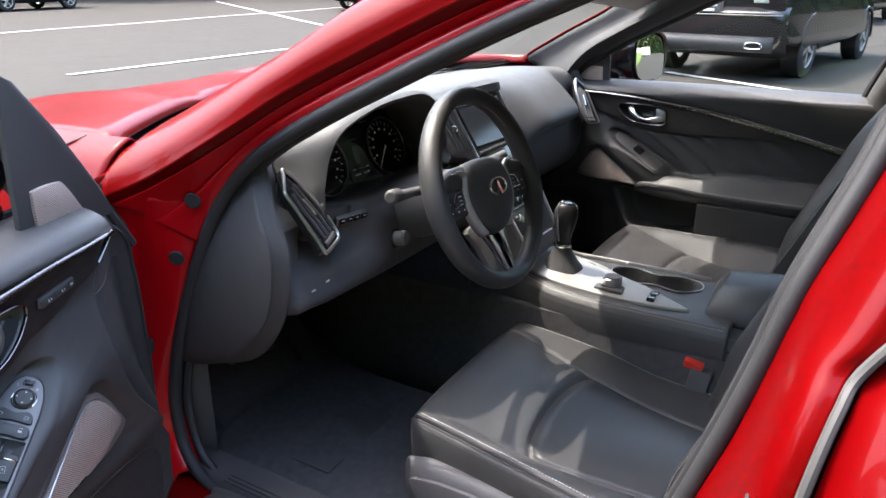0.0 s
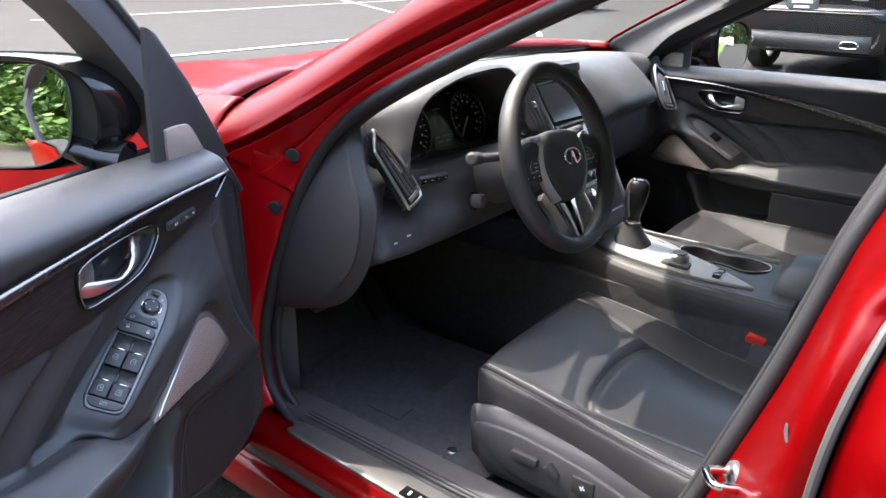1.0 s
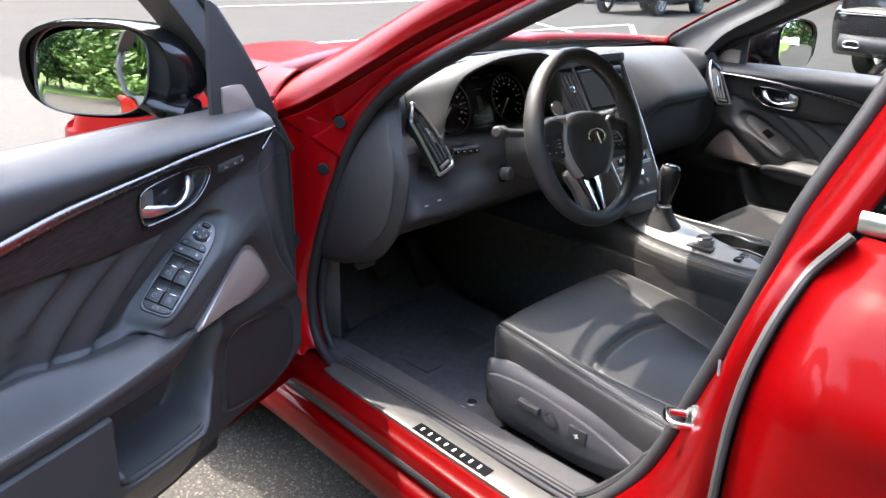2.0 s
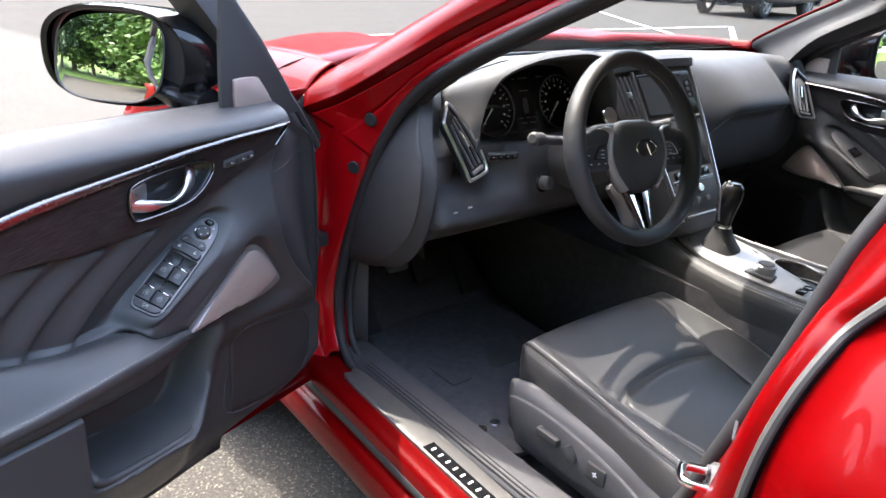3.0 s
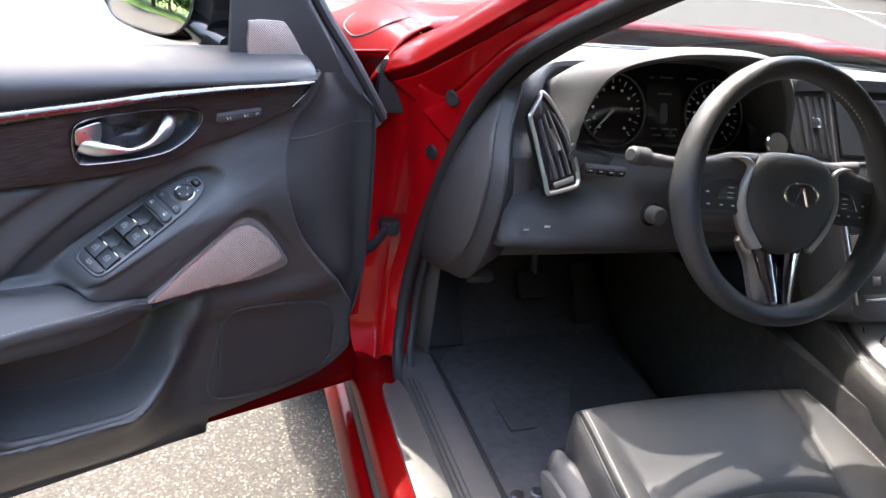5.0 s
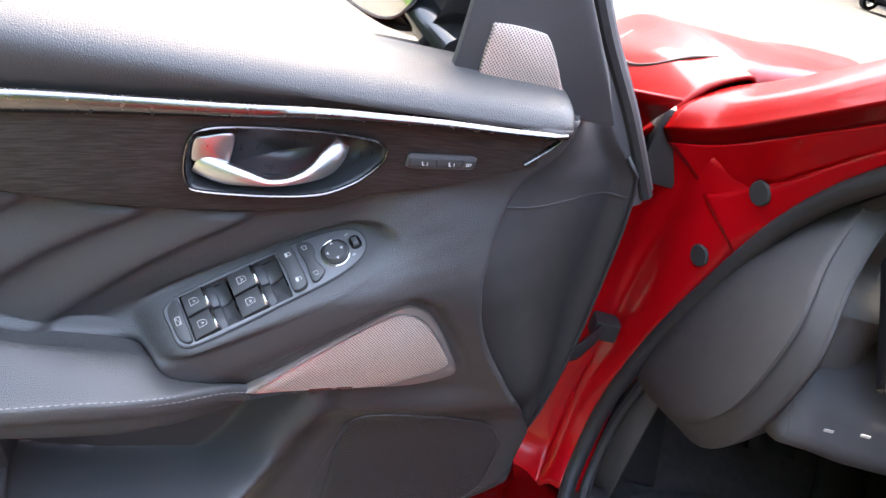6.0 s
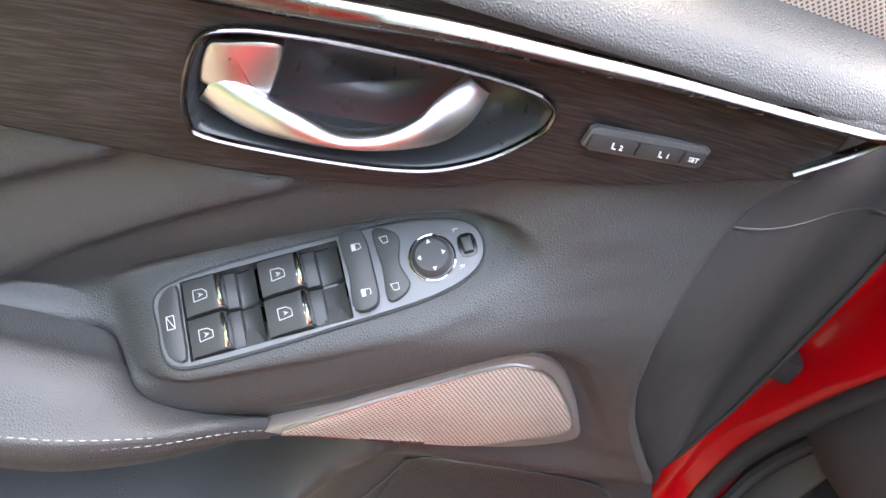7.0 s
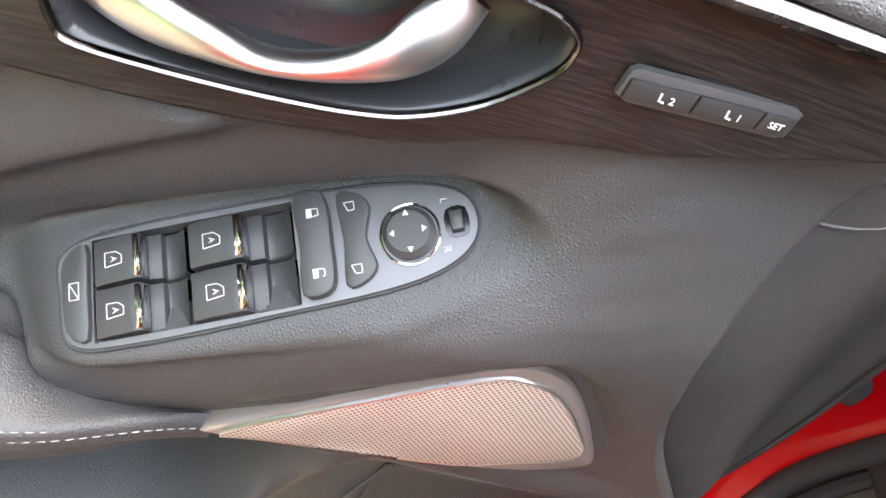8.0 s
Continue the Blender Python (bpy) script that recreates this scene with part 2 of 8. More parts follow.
def box(size, at=(0, 0, 0), bevel=0.0, m=None, seg=2):
    bm = bmesh.new()
    bmesh.ops.create_cube(bm, size=1.0)
    bmesh.ops.scale(bm, vec=size, verts=bm.verts)
    if bevel:
        bmesh.ops.bevel(bm, geom=bm.edges[:], offset=bevel, segments=seg, affect="EDGES", profile=0.6)
    bmesh.ops.translate(bm, vec=at, verts=bm.verts)
    if m is not None:
        bmesh.ops.transform(bm, matrix=m, verts=bm.verts)
    return bm


def drum(r, h, m=None, n=32, bevel=0.0, r2=None):
    """A drum along its own z, its base at 0."""
    bm = bmesh.new()
    prof = [(0.0001, 0), (r, 0), (r2 or r, h - bevel), ((r2 or r) - bevel, h), (0.0001, h)]
    rows = [[(a * math.cos(2 * math.pi * i / n), a * math.sin(2 * math.pi * i / n), z) for i in range(n)] for a, z in prof]
    bm.free()
    bm = grid_mesh(rows, close_u=True)
    bmesh.ops.remove_doubles(bm, verts=bm.verts, dist=0.0005)
    if m is not None:
        bmesh.ops.transform(bm, matrix=m, verts=bm.verts)
    return bm


def plate(outline, depth, f, bevel=0.0, base=0.0):
    """A flat shape in its own (a, b) plane with thickness along the third axis and a rounded rim. f maps (a, b, c) to the place."""
    bm = bmesh.new()
    uvl = bm.loops.layers.uv.new("flat")
    n = len(outline)
    pts = [np.array(q[:2], float) for q in outline]
    nrm = []
    for i in range(n):
        t = pts[(i + 1) % n] - pts[i - 1]
        t = t / (np.linalg.norm(t) + 1e-9)
        nrm.append(np.array((t[1], -t[0])))
    area = sum(pts[i - 1][0] * pts[i][1] - pts[i][0] * pts[i - 1][1] for i in range(n))
    sgn = 1 if area > 0 else -1
    rings = [(0.0, base), (0.0, base + depth - bevel)]
    if bevel:
        rings += [(0.3 * bevel, base + depth - 0.3 * bevel), (bevel, base + depth)]
    vs = []
    for off, c in rings:
        vs.append([(pts[i] - sgn * nrm[i] * off, c) for i in range(n)])
    g = [[bm.verts.new(f((q[0], q[1], c))) for q, c in r] for r in vs]
    for a in range(len(g) - 1):
        for i in range(n):
            fc = bm.faces.new([g[a][i - 1], g[a][i], g[a + 1][i], g[a + 1][i - 1]])
            for lp, (r, k) in zip(fc.loops, ((a, i - 1), (a, i), (a + 1, i), (a + 1, i - 1))):
                lp[uvl].uv = vs[r][k][0]
    for r in (0, -1):
        fc = bm.faces.new(g[r])
        for lp, (q, c) in zip(fc.loops, vs[r]):
            lp[uvl].uv = q
    return bm


def dashes(path, step, length, r, f=None):
    """Stitches: short slim beads along a path, joined."""
    bm = bmesh.new()
    pts = [Vector(q) for q in path]
    seg = [(pts[i + 1] - pts[i]).length for i in range(len(pts) - 1)]
    total = sum(seg)
    d = 0.0

    def at(x):
        for i, s in enumerate(seg):
            if x <= s or i == len(seg) - 1:
                return pts[i].lerp(pts[i + 1], min(1, x / max(s, 1e-9)))
            x -= s
    while d + length < total:
        a, b = at(d), at(d + length)
        t = (b - a).normalized()
        side = t.cross(Vector((0.3, 0.2, 0.9))).normalized()
        up = side.cross(t)
        ring = []
        for q, k in ((a, 0.5), (a.lerp(b, 0.25), 1), (a.lerp(b, 0.75), 1), (b, 0.5)):
            ring.append([bm.verts.new(q + side * r * k * x + up * r * k * y) for x, y in ((1, 0), (0, 1), (-1, 0), (0, -1))])
        for i in range(3):
            for j in range(4):
                bm.faces.new([ring[i][j - 1], ring[i][j], ring[i + 1][j], ring[i + 1][j - 1]])
        d += step
    return bm


def lettering(text, size, m, thick=0.0002):
    """Words in the built-in font as a mesh."""
    cu = bpy.data.curves.new("letters", "FONT")
    cu.body, cu.size, cu.extrude = text, size, thick
    cu.align_x, cu.align_y = "CENTER", "CENTER"
    cu.resolution_u = 3
    ob = bpy.data.objects.new("letters", cu)
    scene.collection.objects.link(ob)
    me = bpy.data.meshes.new_from_object(ob.evaluated_get(bpy.context.evaluated_depsgraph_get()))
    bpy.data.objects.remove(ob)
    bm = bmesh.new()
    bm.from_mesh(me)
    bpy.data.meshes.remove(me)
    bmesh.ops.transform(bm, matrix=m, verts=bm.verts)
    return bm


def joined(*bms):
    out = bmesh.new()
    for b in bms:
        me = bpy.data.meshes.new("tmp")
        b.to_mesh(me)
        b.free()
        out.from_mesh(me)
        bpy.data.meshes.remove(me)
    return out


def smooth(a, b, x):
    t = min(1, max(0, (x - a) / (b - a)))
    return t * t * (3 - 2 * t)


def lerp_table(table, x):
    """Smooth reading of a table of (x, value)."""
    if x <= table[0][0]:
        return table[0][1]
    i = 0
    while i < len(table) - 2 and x > table[i + 1][0]:
        i += 1
    if x >= table[-1][0]:
        return table[-1][1]

    def slope(k):
        return (table[k + 1][1] - table[k][1]) / (table[k + 1][0] - table[k][0])

    def tangent(k):
        if k == 0 or k == len(table) - 1:
            return slope(min(k, len(table) - 2)) * (1 if len(table) == 2 else 0.8)
        p, q = slope(k - 1), slope(k)
        return 0.0 if p * q <= 0 else 2 * p * q / (p + q)
    (a, va), (b, vb) = table[i], table[i + 1]
    h = b - a
    t = (x - a) / h
    return (2 * t ** 3 - 3 * t * t + 1) * va + (t ** 3 - 2 * t * t + t) * h * tangent(i) + (3 * t * t - 2 * t ** 3) * vb + (t ** 3 - t * t) * h * tangent(i + 1)


def inside(poly, x, y):
    n, c = len(poly), False
    for i in range(n):
        (x0, y0), (x1, y1) = poly[i - 1][:2], poly[i][:2]
        if (y0 > y) != (y1 > y) and x < (x1 - x0) * (y - y0) / (y1 - y0) + x0:
            c = not c
    return c


def punched(bm, back, hole):
    """Takes out the faces that lie inside a hole; back maps a place to (s, z)."""
    bmesh.ops.delete(bm, geom=[q for q in bm.faces if inside(hole, *back(q.calc_center_median()))], context="FACES")
    return bm

# ---------------------------------------------------------------- ground and lines
def lot_height(x, y):
    """The lot is flat round the car, with slight waves further off."""
    return 0.006 * math.sin(x * 0.9) * math.sin(y * 0.8) if abs(x) > 3 else 0.0


def ground_rows():
    xs = [-700, -120, -40, -14, -6, -3, -1.5, 0, 1.5, 2, 3, 4, 5, 6, 7, 8, 9, 10, 12, 16, 20, 26, 40, 120, 700]
    ys = [-700, -120, -40, -12, -8, -6, -5, -4, -3, -2, -1, 0, 1, 2, 3, 4, 5, 6, 7, 8, 10, 14, 20, 28, 40, 120, 700]
    return [[(x, y, lot_height(x, y)) for x in xs] for y in ys]


ground = part("ground", grid_mesh(ground_rows()), ASPHALT)
tagged(ground, "grey worn asphalt of a wide parking lot", "ground", kind="structure")


def strip_line(a, b, width=0.11):
    a, b = Vector(a), Vector(b)
    t = (b - a).normalized()
    s = Vector((-t.y, t.x, 0)) * width / 2
    n = 40
    rows = []
    for i in range(n + 1):
        q = a.lerp(b, i / n)
        rows.append([q + s + Vector((0, 0, 0.012 + lot_height(q.x, q.y))), q - s + Vector((0, 0, 0.012 + lot_height(q.x, q.y)))])
    ob = part("parking_line", grid_mesh(rows), LINE, solid=0.004)
    return tagged(ob, "worn white painted parking line on asphalt", "road marking", "parking lines", "structure")


strip_line((4.4, 8.14, 0), (14.0, 8.05, 0))
strip_line((6.3, 15.9, 0), (24.0, 18.4, 0))
strip_line((9.97, 6.2, 0), (25.5, 28.0, 0))
strip_line((8.6, 1.55, 0), (7.2, -0.9, 0))
strip_line((14.0, 8.0, 0), (11.0, 6.1, 0))


# ---------------------------------------------------------------- the red car
car = empty("car", "glossy red metallic sedan with its driver door wide open, on asphalt", "car")


def both(name, rows, mat, label="", solid=0.004):
    """A body panel and its twin on the other side."""
    part(name, grid_mesh(rows), mat, car, label, solid=solid)
    part(name, grid_mesh(rows, mirror_x), mat, car, label, solid=solid)


def arch(y, axle, bottom, r=0.37):
    d = abs(y - axle)
    return max(bottom, 0.33 + math.sqrt(r * r - d * d)) if d < r else bottom


FRONT_AXLE, REAR_AXLE = 0.66, -2.19


HOOD = [(-0.05, 0.984), (0.05, 0.979), (0.2, 0.976), (0.4, 0.963), (0.7, 0.930), (1.0, 0.880), (1.2, 0.825), (1.34, 0.76), (1.42, 0.70)]


def hood_half(y):
    return 0.722 - 0.115 * smooth(0.05, 1.4, y)


def fender_rows():
    rows = []
    for y in np.linspace(0.0, 1.40, 50):
        k = smooth(0.75, 1.40, y)
        yy = max(0.012, y)
        b = arch(y, FRONT_AXLE, 0.27)
        top = lerp_table(HOOD, yy)
        inn = -hood_half(yy) - 0.004
        sh = -0.800 + 0.19 * k * k
        back = 0.075 * (1 - smooth(0.0, 0.30, y))
        pr = [(inn + 0.012, yy, top - 0.020), (inn + 0.002, yy, top - 0.003), (inn - 0.008, yy, top), (inn - 0.042, yy, top - 0.022), (sh + 0.006, yy, top - 0.060), (sh - 0.006, yy + 0.1 * back, top - 0.085),
              (sh - 0.040, yy + 0.8 * back, top - 0.165), (sh - 0.062, yy + back, max(b + 0.02, 0.70)), (sh - 0.060, yy + back, max(b + 0.01, 0.52)), (sh - 0.052, yy + back, b)]
        rows.append(spline(pr, 3))
    return rows


both("front_fender", fender_rows(), RED)


def hood_rows():
    rows = []
    for k in np.linspace(0, 1, 44):
        pr = []
        for i in range(61):
            a = -1 + i / 30
            rear = 0.062 + 0.30 * (1 - abs(a) ** 1.7)
            y = rear + (1.34 - rear) * k
            w = hood_half(y)
            crease = 0.017 * smooth(0.0, 0.22, k) * math.exp(-((abs(a) - 0.60 + 0.08 * k) / 0.055) ** 2) * (1 - 0.4 * k)
            dip = -0.007 * math.exp(-((abs(a) - 0.47 + 0.08 * k) / 0.07) ** 2)
            edge = -0.006 * smooth(0.975, 1.0, abs(a))
            lip = -0.014 * (1 - smooth(0, 0.012, k))
            pr.append((a * w, y, lerp_table(HOOD, y) + 0.012 * (1 - abs(a) ** 2) + crease + dip + edge + lip))
        rows.append(pr)
    return rows


part("hood", grid_mesh(hood_rows()), RED, car, solid=0.005)
shut = spline([(-0.757, 0.461, 0.929), (-0.787, 0.413, 0.912), (-0.797, 0.300, 0.913), (-0.794, 0.240, 0.920), (-0.781, 0.183, 0.939), (-0.759, 0.132, 0.966), (-0.735, 0.112, 0.978)], 5)
part("shut_line", tube(shut, 0.0020, 6), RUBBER, car, "dark shut line between hood and fender")
cowl = [[(x, y + 0.30 * (1 - abs(x / 0.70) ** 1.7), z) for x in np.linspace(-0.70, 0.70, 25)] for y, z in ((0.085, 0.925), (0.05, 0.918), (0.01, 0.925), (-0.05, 0.945))]
part("wiper_cowl", grid_mesh(cowl), PLASTIC, car, "black plastic cowl below the windscreen", solid=0.006)
for x0 in (-0.60, 0.05):
    arm = spline([(x0, 0.19 + 0.14 * (x0 > 0), 0.925), (x0 + 0.2, 0.25 + 0.06 * (x0 > 0), 0.932), (x0 + 0.52, 0.26, 0.940)], 6)
    part("wiper", tube(arm, 0.007, 6), PLASTIC, car, "black wiper arm")

# nose, tail and underside close the body
nose = [[(x, 1.34 + 0.16 * (1 - (x / 0.66) ** 2) * b, z) for x in np.linspace(-0.66, 0.66, 21)] for b, z in ((0.0, 0.76), (0.7, 0.74), (1, 0.60), (1.05, 0.42), (0.9, 0.24), (0.2, 0.20))]
part("front_bumper", grid_mesh(nose), RED, car, solid=0.005)
under = [[(x, y, 0.20) for x in (-0.78, 0, 0.78)] for y in (-3.2, -2, -1, 0, 1.3)]
part("underbody", grid_mesh(under), PLASTIC, car, solid=0.02)

# A-pillar with roof rail: rails of windscreen edge, shoulder and door-seal edge
EDGE_W = [(-0.722, 0.012, 0.974), (-0.695, -0.005, 0.993), (-0.672, -0.075, 1.032), (-0.655, -0.155, 1.075), (-0.641, -0.245, 1.121), (-0.62, -0.35, 1.182), (-0.585, -0.52, 1.262), (-0.55, -0.72, 1.335), (-0.53, -1.0, 1.39), (-0.53, -1.4, 1.41)]
EDGE_M = [(-0.798, 0.004, 0.908), (-0.768, -0.050, 0.934), (-0.747, -0.122, 0.974), (-0.716, -0.205, 1.027), (-0.692, -0.268, 1.068), (-0.670, -0.36, 1.116), (-0.640, -0.54, 1.200), (-0.608, -0.75, 1.280), (-0.595, -1.0, 1.330), (-0.59, -1.4, 1.350)]


def rail(a, b, k, dx=0.0, dy=0.0, dz=0.0):
    return [tuple(p[i] + (q[i] - p[i]) * k + (dx, dy, dz)[i] for i in range(3)) for p, q in zip(a, b)]


# outer skin: broad crowned top, crisp shoulder, narrow return
EDGE_S = rail(EDGE_M, EDGE_M, 0, 0.010, 0.0, -0.013)
skin = [EDGE_W, rail(EDGE_W, EDGE_M, 0.30, -0.008, 0.003, 0.008), rail(EDGE_W, EDGE_M, 0.72, -0.010, 0.003, 0.008),
        rail(EDGE_W, EDGE_M, 0.96, -0.0015, 0, 0.0015), EDGE_M, rail(EDGE_M, EDGE_S, 0.25, -0.0005), EDGE_S]
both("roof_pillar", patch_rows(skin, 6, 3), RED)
inner = [[(a[0] + d, a[1] + e, a[2] - g) for a in EDGE_W] for d, e, g in ((0.0, -0.004, 0.006), (0.005, -0.05, 0.03))]
PILLAR_SEAL = [(-0.700, -0.080, 0.820), (-0.695, -0.093, 0.845), (-0.690, -0.109, 0.870), (-0.680, -0.188, 0.964), (-0.67, -0.290, 1.027), (-0.65, -0.42, 1.093), (-0.622, -0.59, 1.174), (-0.597, -0.79, 1.253), (-0.585, -0.98, 1.283), (-0.582, -1.4, 1.30)]
inner += [[(b[0] + d, b[1] + e, b[2] + g) for b in PILLAR_SEAL] for d, e, g in ((0.055, -0.02, 0.045), (0.014, 0.0, 0.002))]
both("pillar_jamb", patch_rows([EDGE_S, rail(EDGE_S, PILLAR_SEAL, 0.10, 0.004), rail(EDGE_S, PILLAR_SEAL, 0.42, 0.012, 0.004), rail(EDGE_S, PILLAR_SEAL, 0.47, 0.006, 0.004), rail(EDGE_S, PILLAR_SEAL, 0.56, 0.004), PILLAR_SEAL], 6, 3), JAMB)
both("pillar_trim", patch_rows(inner, 6, 3), COVER, "dark grey fabric-covered pillar trim")

# unseen front edge of the roof is brought forward to shade the seats
roof = []
for i, (x, y, z) in enumerate(spline(EDGE_W[5:], 4) + [np.array((-0.53, -1.8, 1.385)), np.array((-0.52, -2.1, 1.33))]):
    roof.append([(x * t, y + 0.10 * (1 - t * t) * max(0.0, 1 - i / 9), z + 0.045 * (1 - t * t)) for t in np.linspace(1, -1, 17)])
part("roof", grid_mesh(roof), RED, car, solid=0.006)
part("headliner", grid_mesh([[(q[0] * 0.98, q[1], q[2] - 0.05) for q in r] for r in roof]), HEADLINER, car, "unseen headliner, pale grey to bounce light into the cabin", solid=0.01)
rows = []
for k in np.linspace(0, 1, 12):
    w = [np.array(a) * 1.0 for a in spline(EDGE_W[:6], 4)]
    i = k * (len(w) - 1)
    q = w[int(i)] * (1 - i % 1) + w[min(int(i) + 1, len(w) - 1)] * (i % 1)
    rows.append([(q[0] * t, q[1] + (0.24 - 0.14 * k) * (1 - t * t), q[2] + (-0.035 + 0.07 * k) * (1 - t * t)) for t in np.linspace(1, -1, 21)])
ws = part("windscreen", grid_mesh(rows), GLASS, car)
ws.visible_shadow = False
frit = [[(p[0] + (q[0] - p[0]) * k, p[1] + (q[1] - p[1]) * k - 0.006, p[2] + (q[2] - p[2]) * k - 0.004) for p, q in zip(rows[0], rows[1])] for k in (0.0, 0.35)]
part("windscreen_border", grid_mesh(frit), GLOSSBLACK, car, "black painted border of the windscreen")

# back of the cabin, boot lid, rear wings
wing = []
for y in np.linspace(-1.98, -3.25, 40):
    b = arch(y, REAR_AXLE, 0.27)
    top = 0.985 - 0.03 * smooth(-2.0, -3.2, y)
    k = smooth(-2.6, -3.25, y)
    wing.append(spline([(-0.60, y, top), (-0.74, y, top - 0.01), (-0.865 + 0.10 * k, y, top - 0.10), (-0.90 + 0.12 * k, y, 0.74 if b < 0.7 else b + 0.02), (-0.895 + 0.12 * k, y, b)], 4))
both("rear_wing", wing, RED)
part("boot_lid", grid_mesh([[(x, y, z + 0.02 * (1 - (x / 0.6) ** 2)) for x in np.linspace(-0.6, 0.6, 13)] for y, z in ((-2.55, 0.985), (-2.9, 0.985), (-3.2, 0.96), (-3.3, 0.85))]), RED, car, solid=0.005)
part("rear_bumper", grid_mesh([[(x, -3.24 - 0.12 * (1 - (x / 0.8) ** 2), z) for x in np.linspace(-0.8, 0.8, 17)] for z in (0.90, 0.7, 0.5, 0.24)]), RED, car, solid=0.005)
rw = part("rear_screen", grid_mesh([[(x * w, y, z + 0.02 * (1 - x * x)) for x in np.linspace(-1, 1, 13)] for y, z, w in ((-2.08, 1.33, 0.52), (-2.3, 1.18, 0.55), (-2.58, 0.99, 0.59))]), TINTED, car)
rows = [[(-0.53, -1.4, 1.41), (-0.53, -1.8, 1.385), (-0.52, -2.1, 1.33), (-0.56, -2.4, 1.14), (-0.60, -2.6, 0.985)],
        [(-0.60, -1.4, 1.35), (-0.60, -1.8, 1.315), (-0.61, -2.05, 1.25), (-0.66, -2.3, 1.08), (-0.72, -2.5, 0.985)],
        [(-0.60, -1.4, 1.32), (-0.61, -1.75, 1.28), (-0.63, -1.95, 1.20), (-0.68, -2.1, 1.06), (-0.76, -2.2, 0.975)]]
both("rear_pillar", patch_rows(rows, 5, 4), RED)
part("rear_bulkhead", box((1.3, 0.03, 0.75), (0, -2.0, 0.62), 0.01), CARPET, car)

# door opening: jamb, rocker, centre pillar
SEAL = [(-0.720, 0.006, 0.435), (-0.730, -0.032, 0.394), (-0.738, -0.11, 0.373), (-0.745, -0.35, 0.370), (-0.752, -0.60, 0.370), (-0.743, -0.695, 0.384), (-0.720, -0.750, 0.425), (-0.703, -0.803, 0.51), (-0.701, -0.853, 0.66), (-0.700, -0.887, 0.77), (-0.697, -0.909, 0.85), (-0.687, -0.932, 0.94), (-0.655, -0.975, 1.065), (-0.607, -1.012, 1.21), (-0.585, -0.98, 1.283), (-0.590, -0.86, 1.272), (-0.605, -0.73, 1.232), (-0.618, -0.62, 1.187), (-0.63, -0.541, 1.152), (-0.65, -0.42, 1.093), (-0.67, -0.292, 1.027), (-0.680, -0.192, 0.964), (-0.690, -0.116, 0.880), (-0.703, -0.046, 0.735), (-0.710, -0.008, 0.63), (-0.714, 0.018, 0.52)]
loop = spline(SEAL, 6, True)
part("door_seal", tube(loop, 0.011, 10, True, up=(1, 0.02, 0)), RUBBER, car, "black rubber door seal")
part("door_seal", tube([(-q[0], q[1], q[2]) for q in loop], 0.011, 10, True, up=(1, 0.02, 0)), RUBBER, car, "black rubber door seal")
seal_lip = [(q[0] + 0.022, q[1] + (0.010 if q[1] < -0.7 else -0.006), q[2] + (0.004 if q[2] < 0.5 else -0.004)) for q in loop]
part("inner_seal", tube(seal_lip, 0.008, 8, True, up=(1, 0.02, 0)), RUBBER, car, "soft black inner door seal")
JAMB_NET = [[(-0.835, 0.085, 0.895), (-0.838, 0.092, 0.84), (-0.84, 0.095, 0.72), (-0.84, 0.09, 0.56), (-0.845, 0.075, 0.42), (-0.85, 0.02, 0.335)],
            [(-0.815, 0.055, 0.905), (-0.815, 0.070, 0.84), (-0.817, 0.078, 0.72), (-0.817, 0.075, 0.56), (-0.825, 0.06, 0.42), (-0.835, 0.01, 0.345)],
            [(-0.795, 0.020, 0.908), (-0.790, 0.055, 0.84), (-0.789, 0.068, 0.72), (-0.789, 0.068, 0.56), (-0.795, 0.052, 0.42), (-0.81, 0.0, 0.355)],
            [(-0.775, -0.010, 0.910), (-0.765, 0.018, 0.84), (-0.762, 0.044, 0.72), (-0.764, 0.055, 0.56), (-0.77, 0.044, 0.42), (-0.785, -0.005, 0.364)],
            [(-0.762, -0.020, 0.908), (-0.750, 0.004, 0.84), (-0.746, 0.036, 0.72), (-0.750, 0.051, 0.56), (-0.755, 0.042, 0.425), (-0.77, -0.008, 0.372)],
            [(-0.752, -0.042, 0.905), (-0.742, -0.016, 0.84), (-0.740, 0.024, 0.72), (-0.745, 0.050, 0.56), (-0.750, 0.042, 0.425), (-0.765, -0.01, 0.374)],
            [(-0.728, -0.060, 0.902), (-0.728, -0.045, 0.84), (-0.730, -0.002, 0.71), (-0.735, 0.036, 0.54), (-0.742, 0.028, 0.44), (-0.752, -0.012, 0.388)],
            [(-0.700, -0.093, 0.898), (-0.704, -0.072, 0.84), (-0.712, -0.024, 0.70), (-0.716, 0.022, 0.53), (-0.722, 0.012, 0.44), (-0.736, -0.024, 0.392)],
            [(-0.685, -0.100, 0.895), (-0.687, -0.078, 0.838), (-0.69, -0.028, 0.70), (-0.70, 0.022, 0.53), (-0.70, 0.012, 0.44), (-0.71, -0.02, 0.39)]]
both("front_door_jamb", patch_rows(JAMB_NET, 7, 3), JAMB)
part("fender_gap_backing", box((0.10, 0.05, 0.09), (-0.755, 0.032, 0.885), 0.01), RUBBER, car, "dark joint behind the fender")
for x, y, z, r in ((-0.7155, -0.094, 0.897, 0.0145), (-0.7200, -0.045, 0.796, 0.0145)):
    m = Matrix.Translation((x, y, z)) @ Vector((-0.87, -0.47, -0.14)).to_track_quat("Z", "Y").to_matrix().to_4x4()
    part("rubber_plug", drum(r * 0.88, 0.0035, m, 24, 0.0016), RUBBER, car, "round black rubber plug")
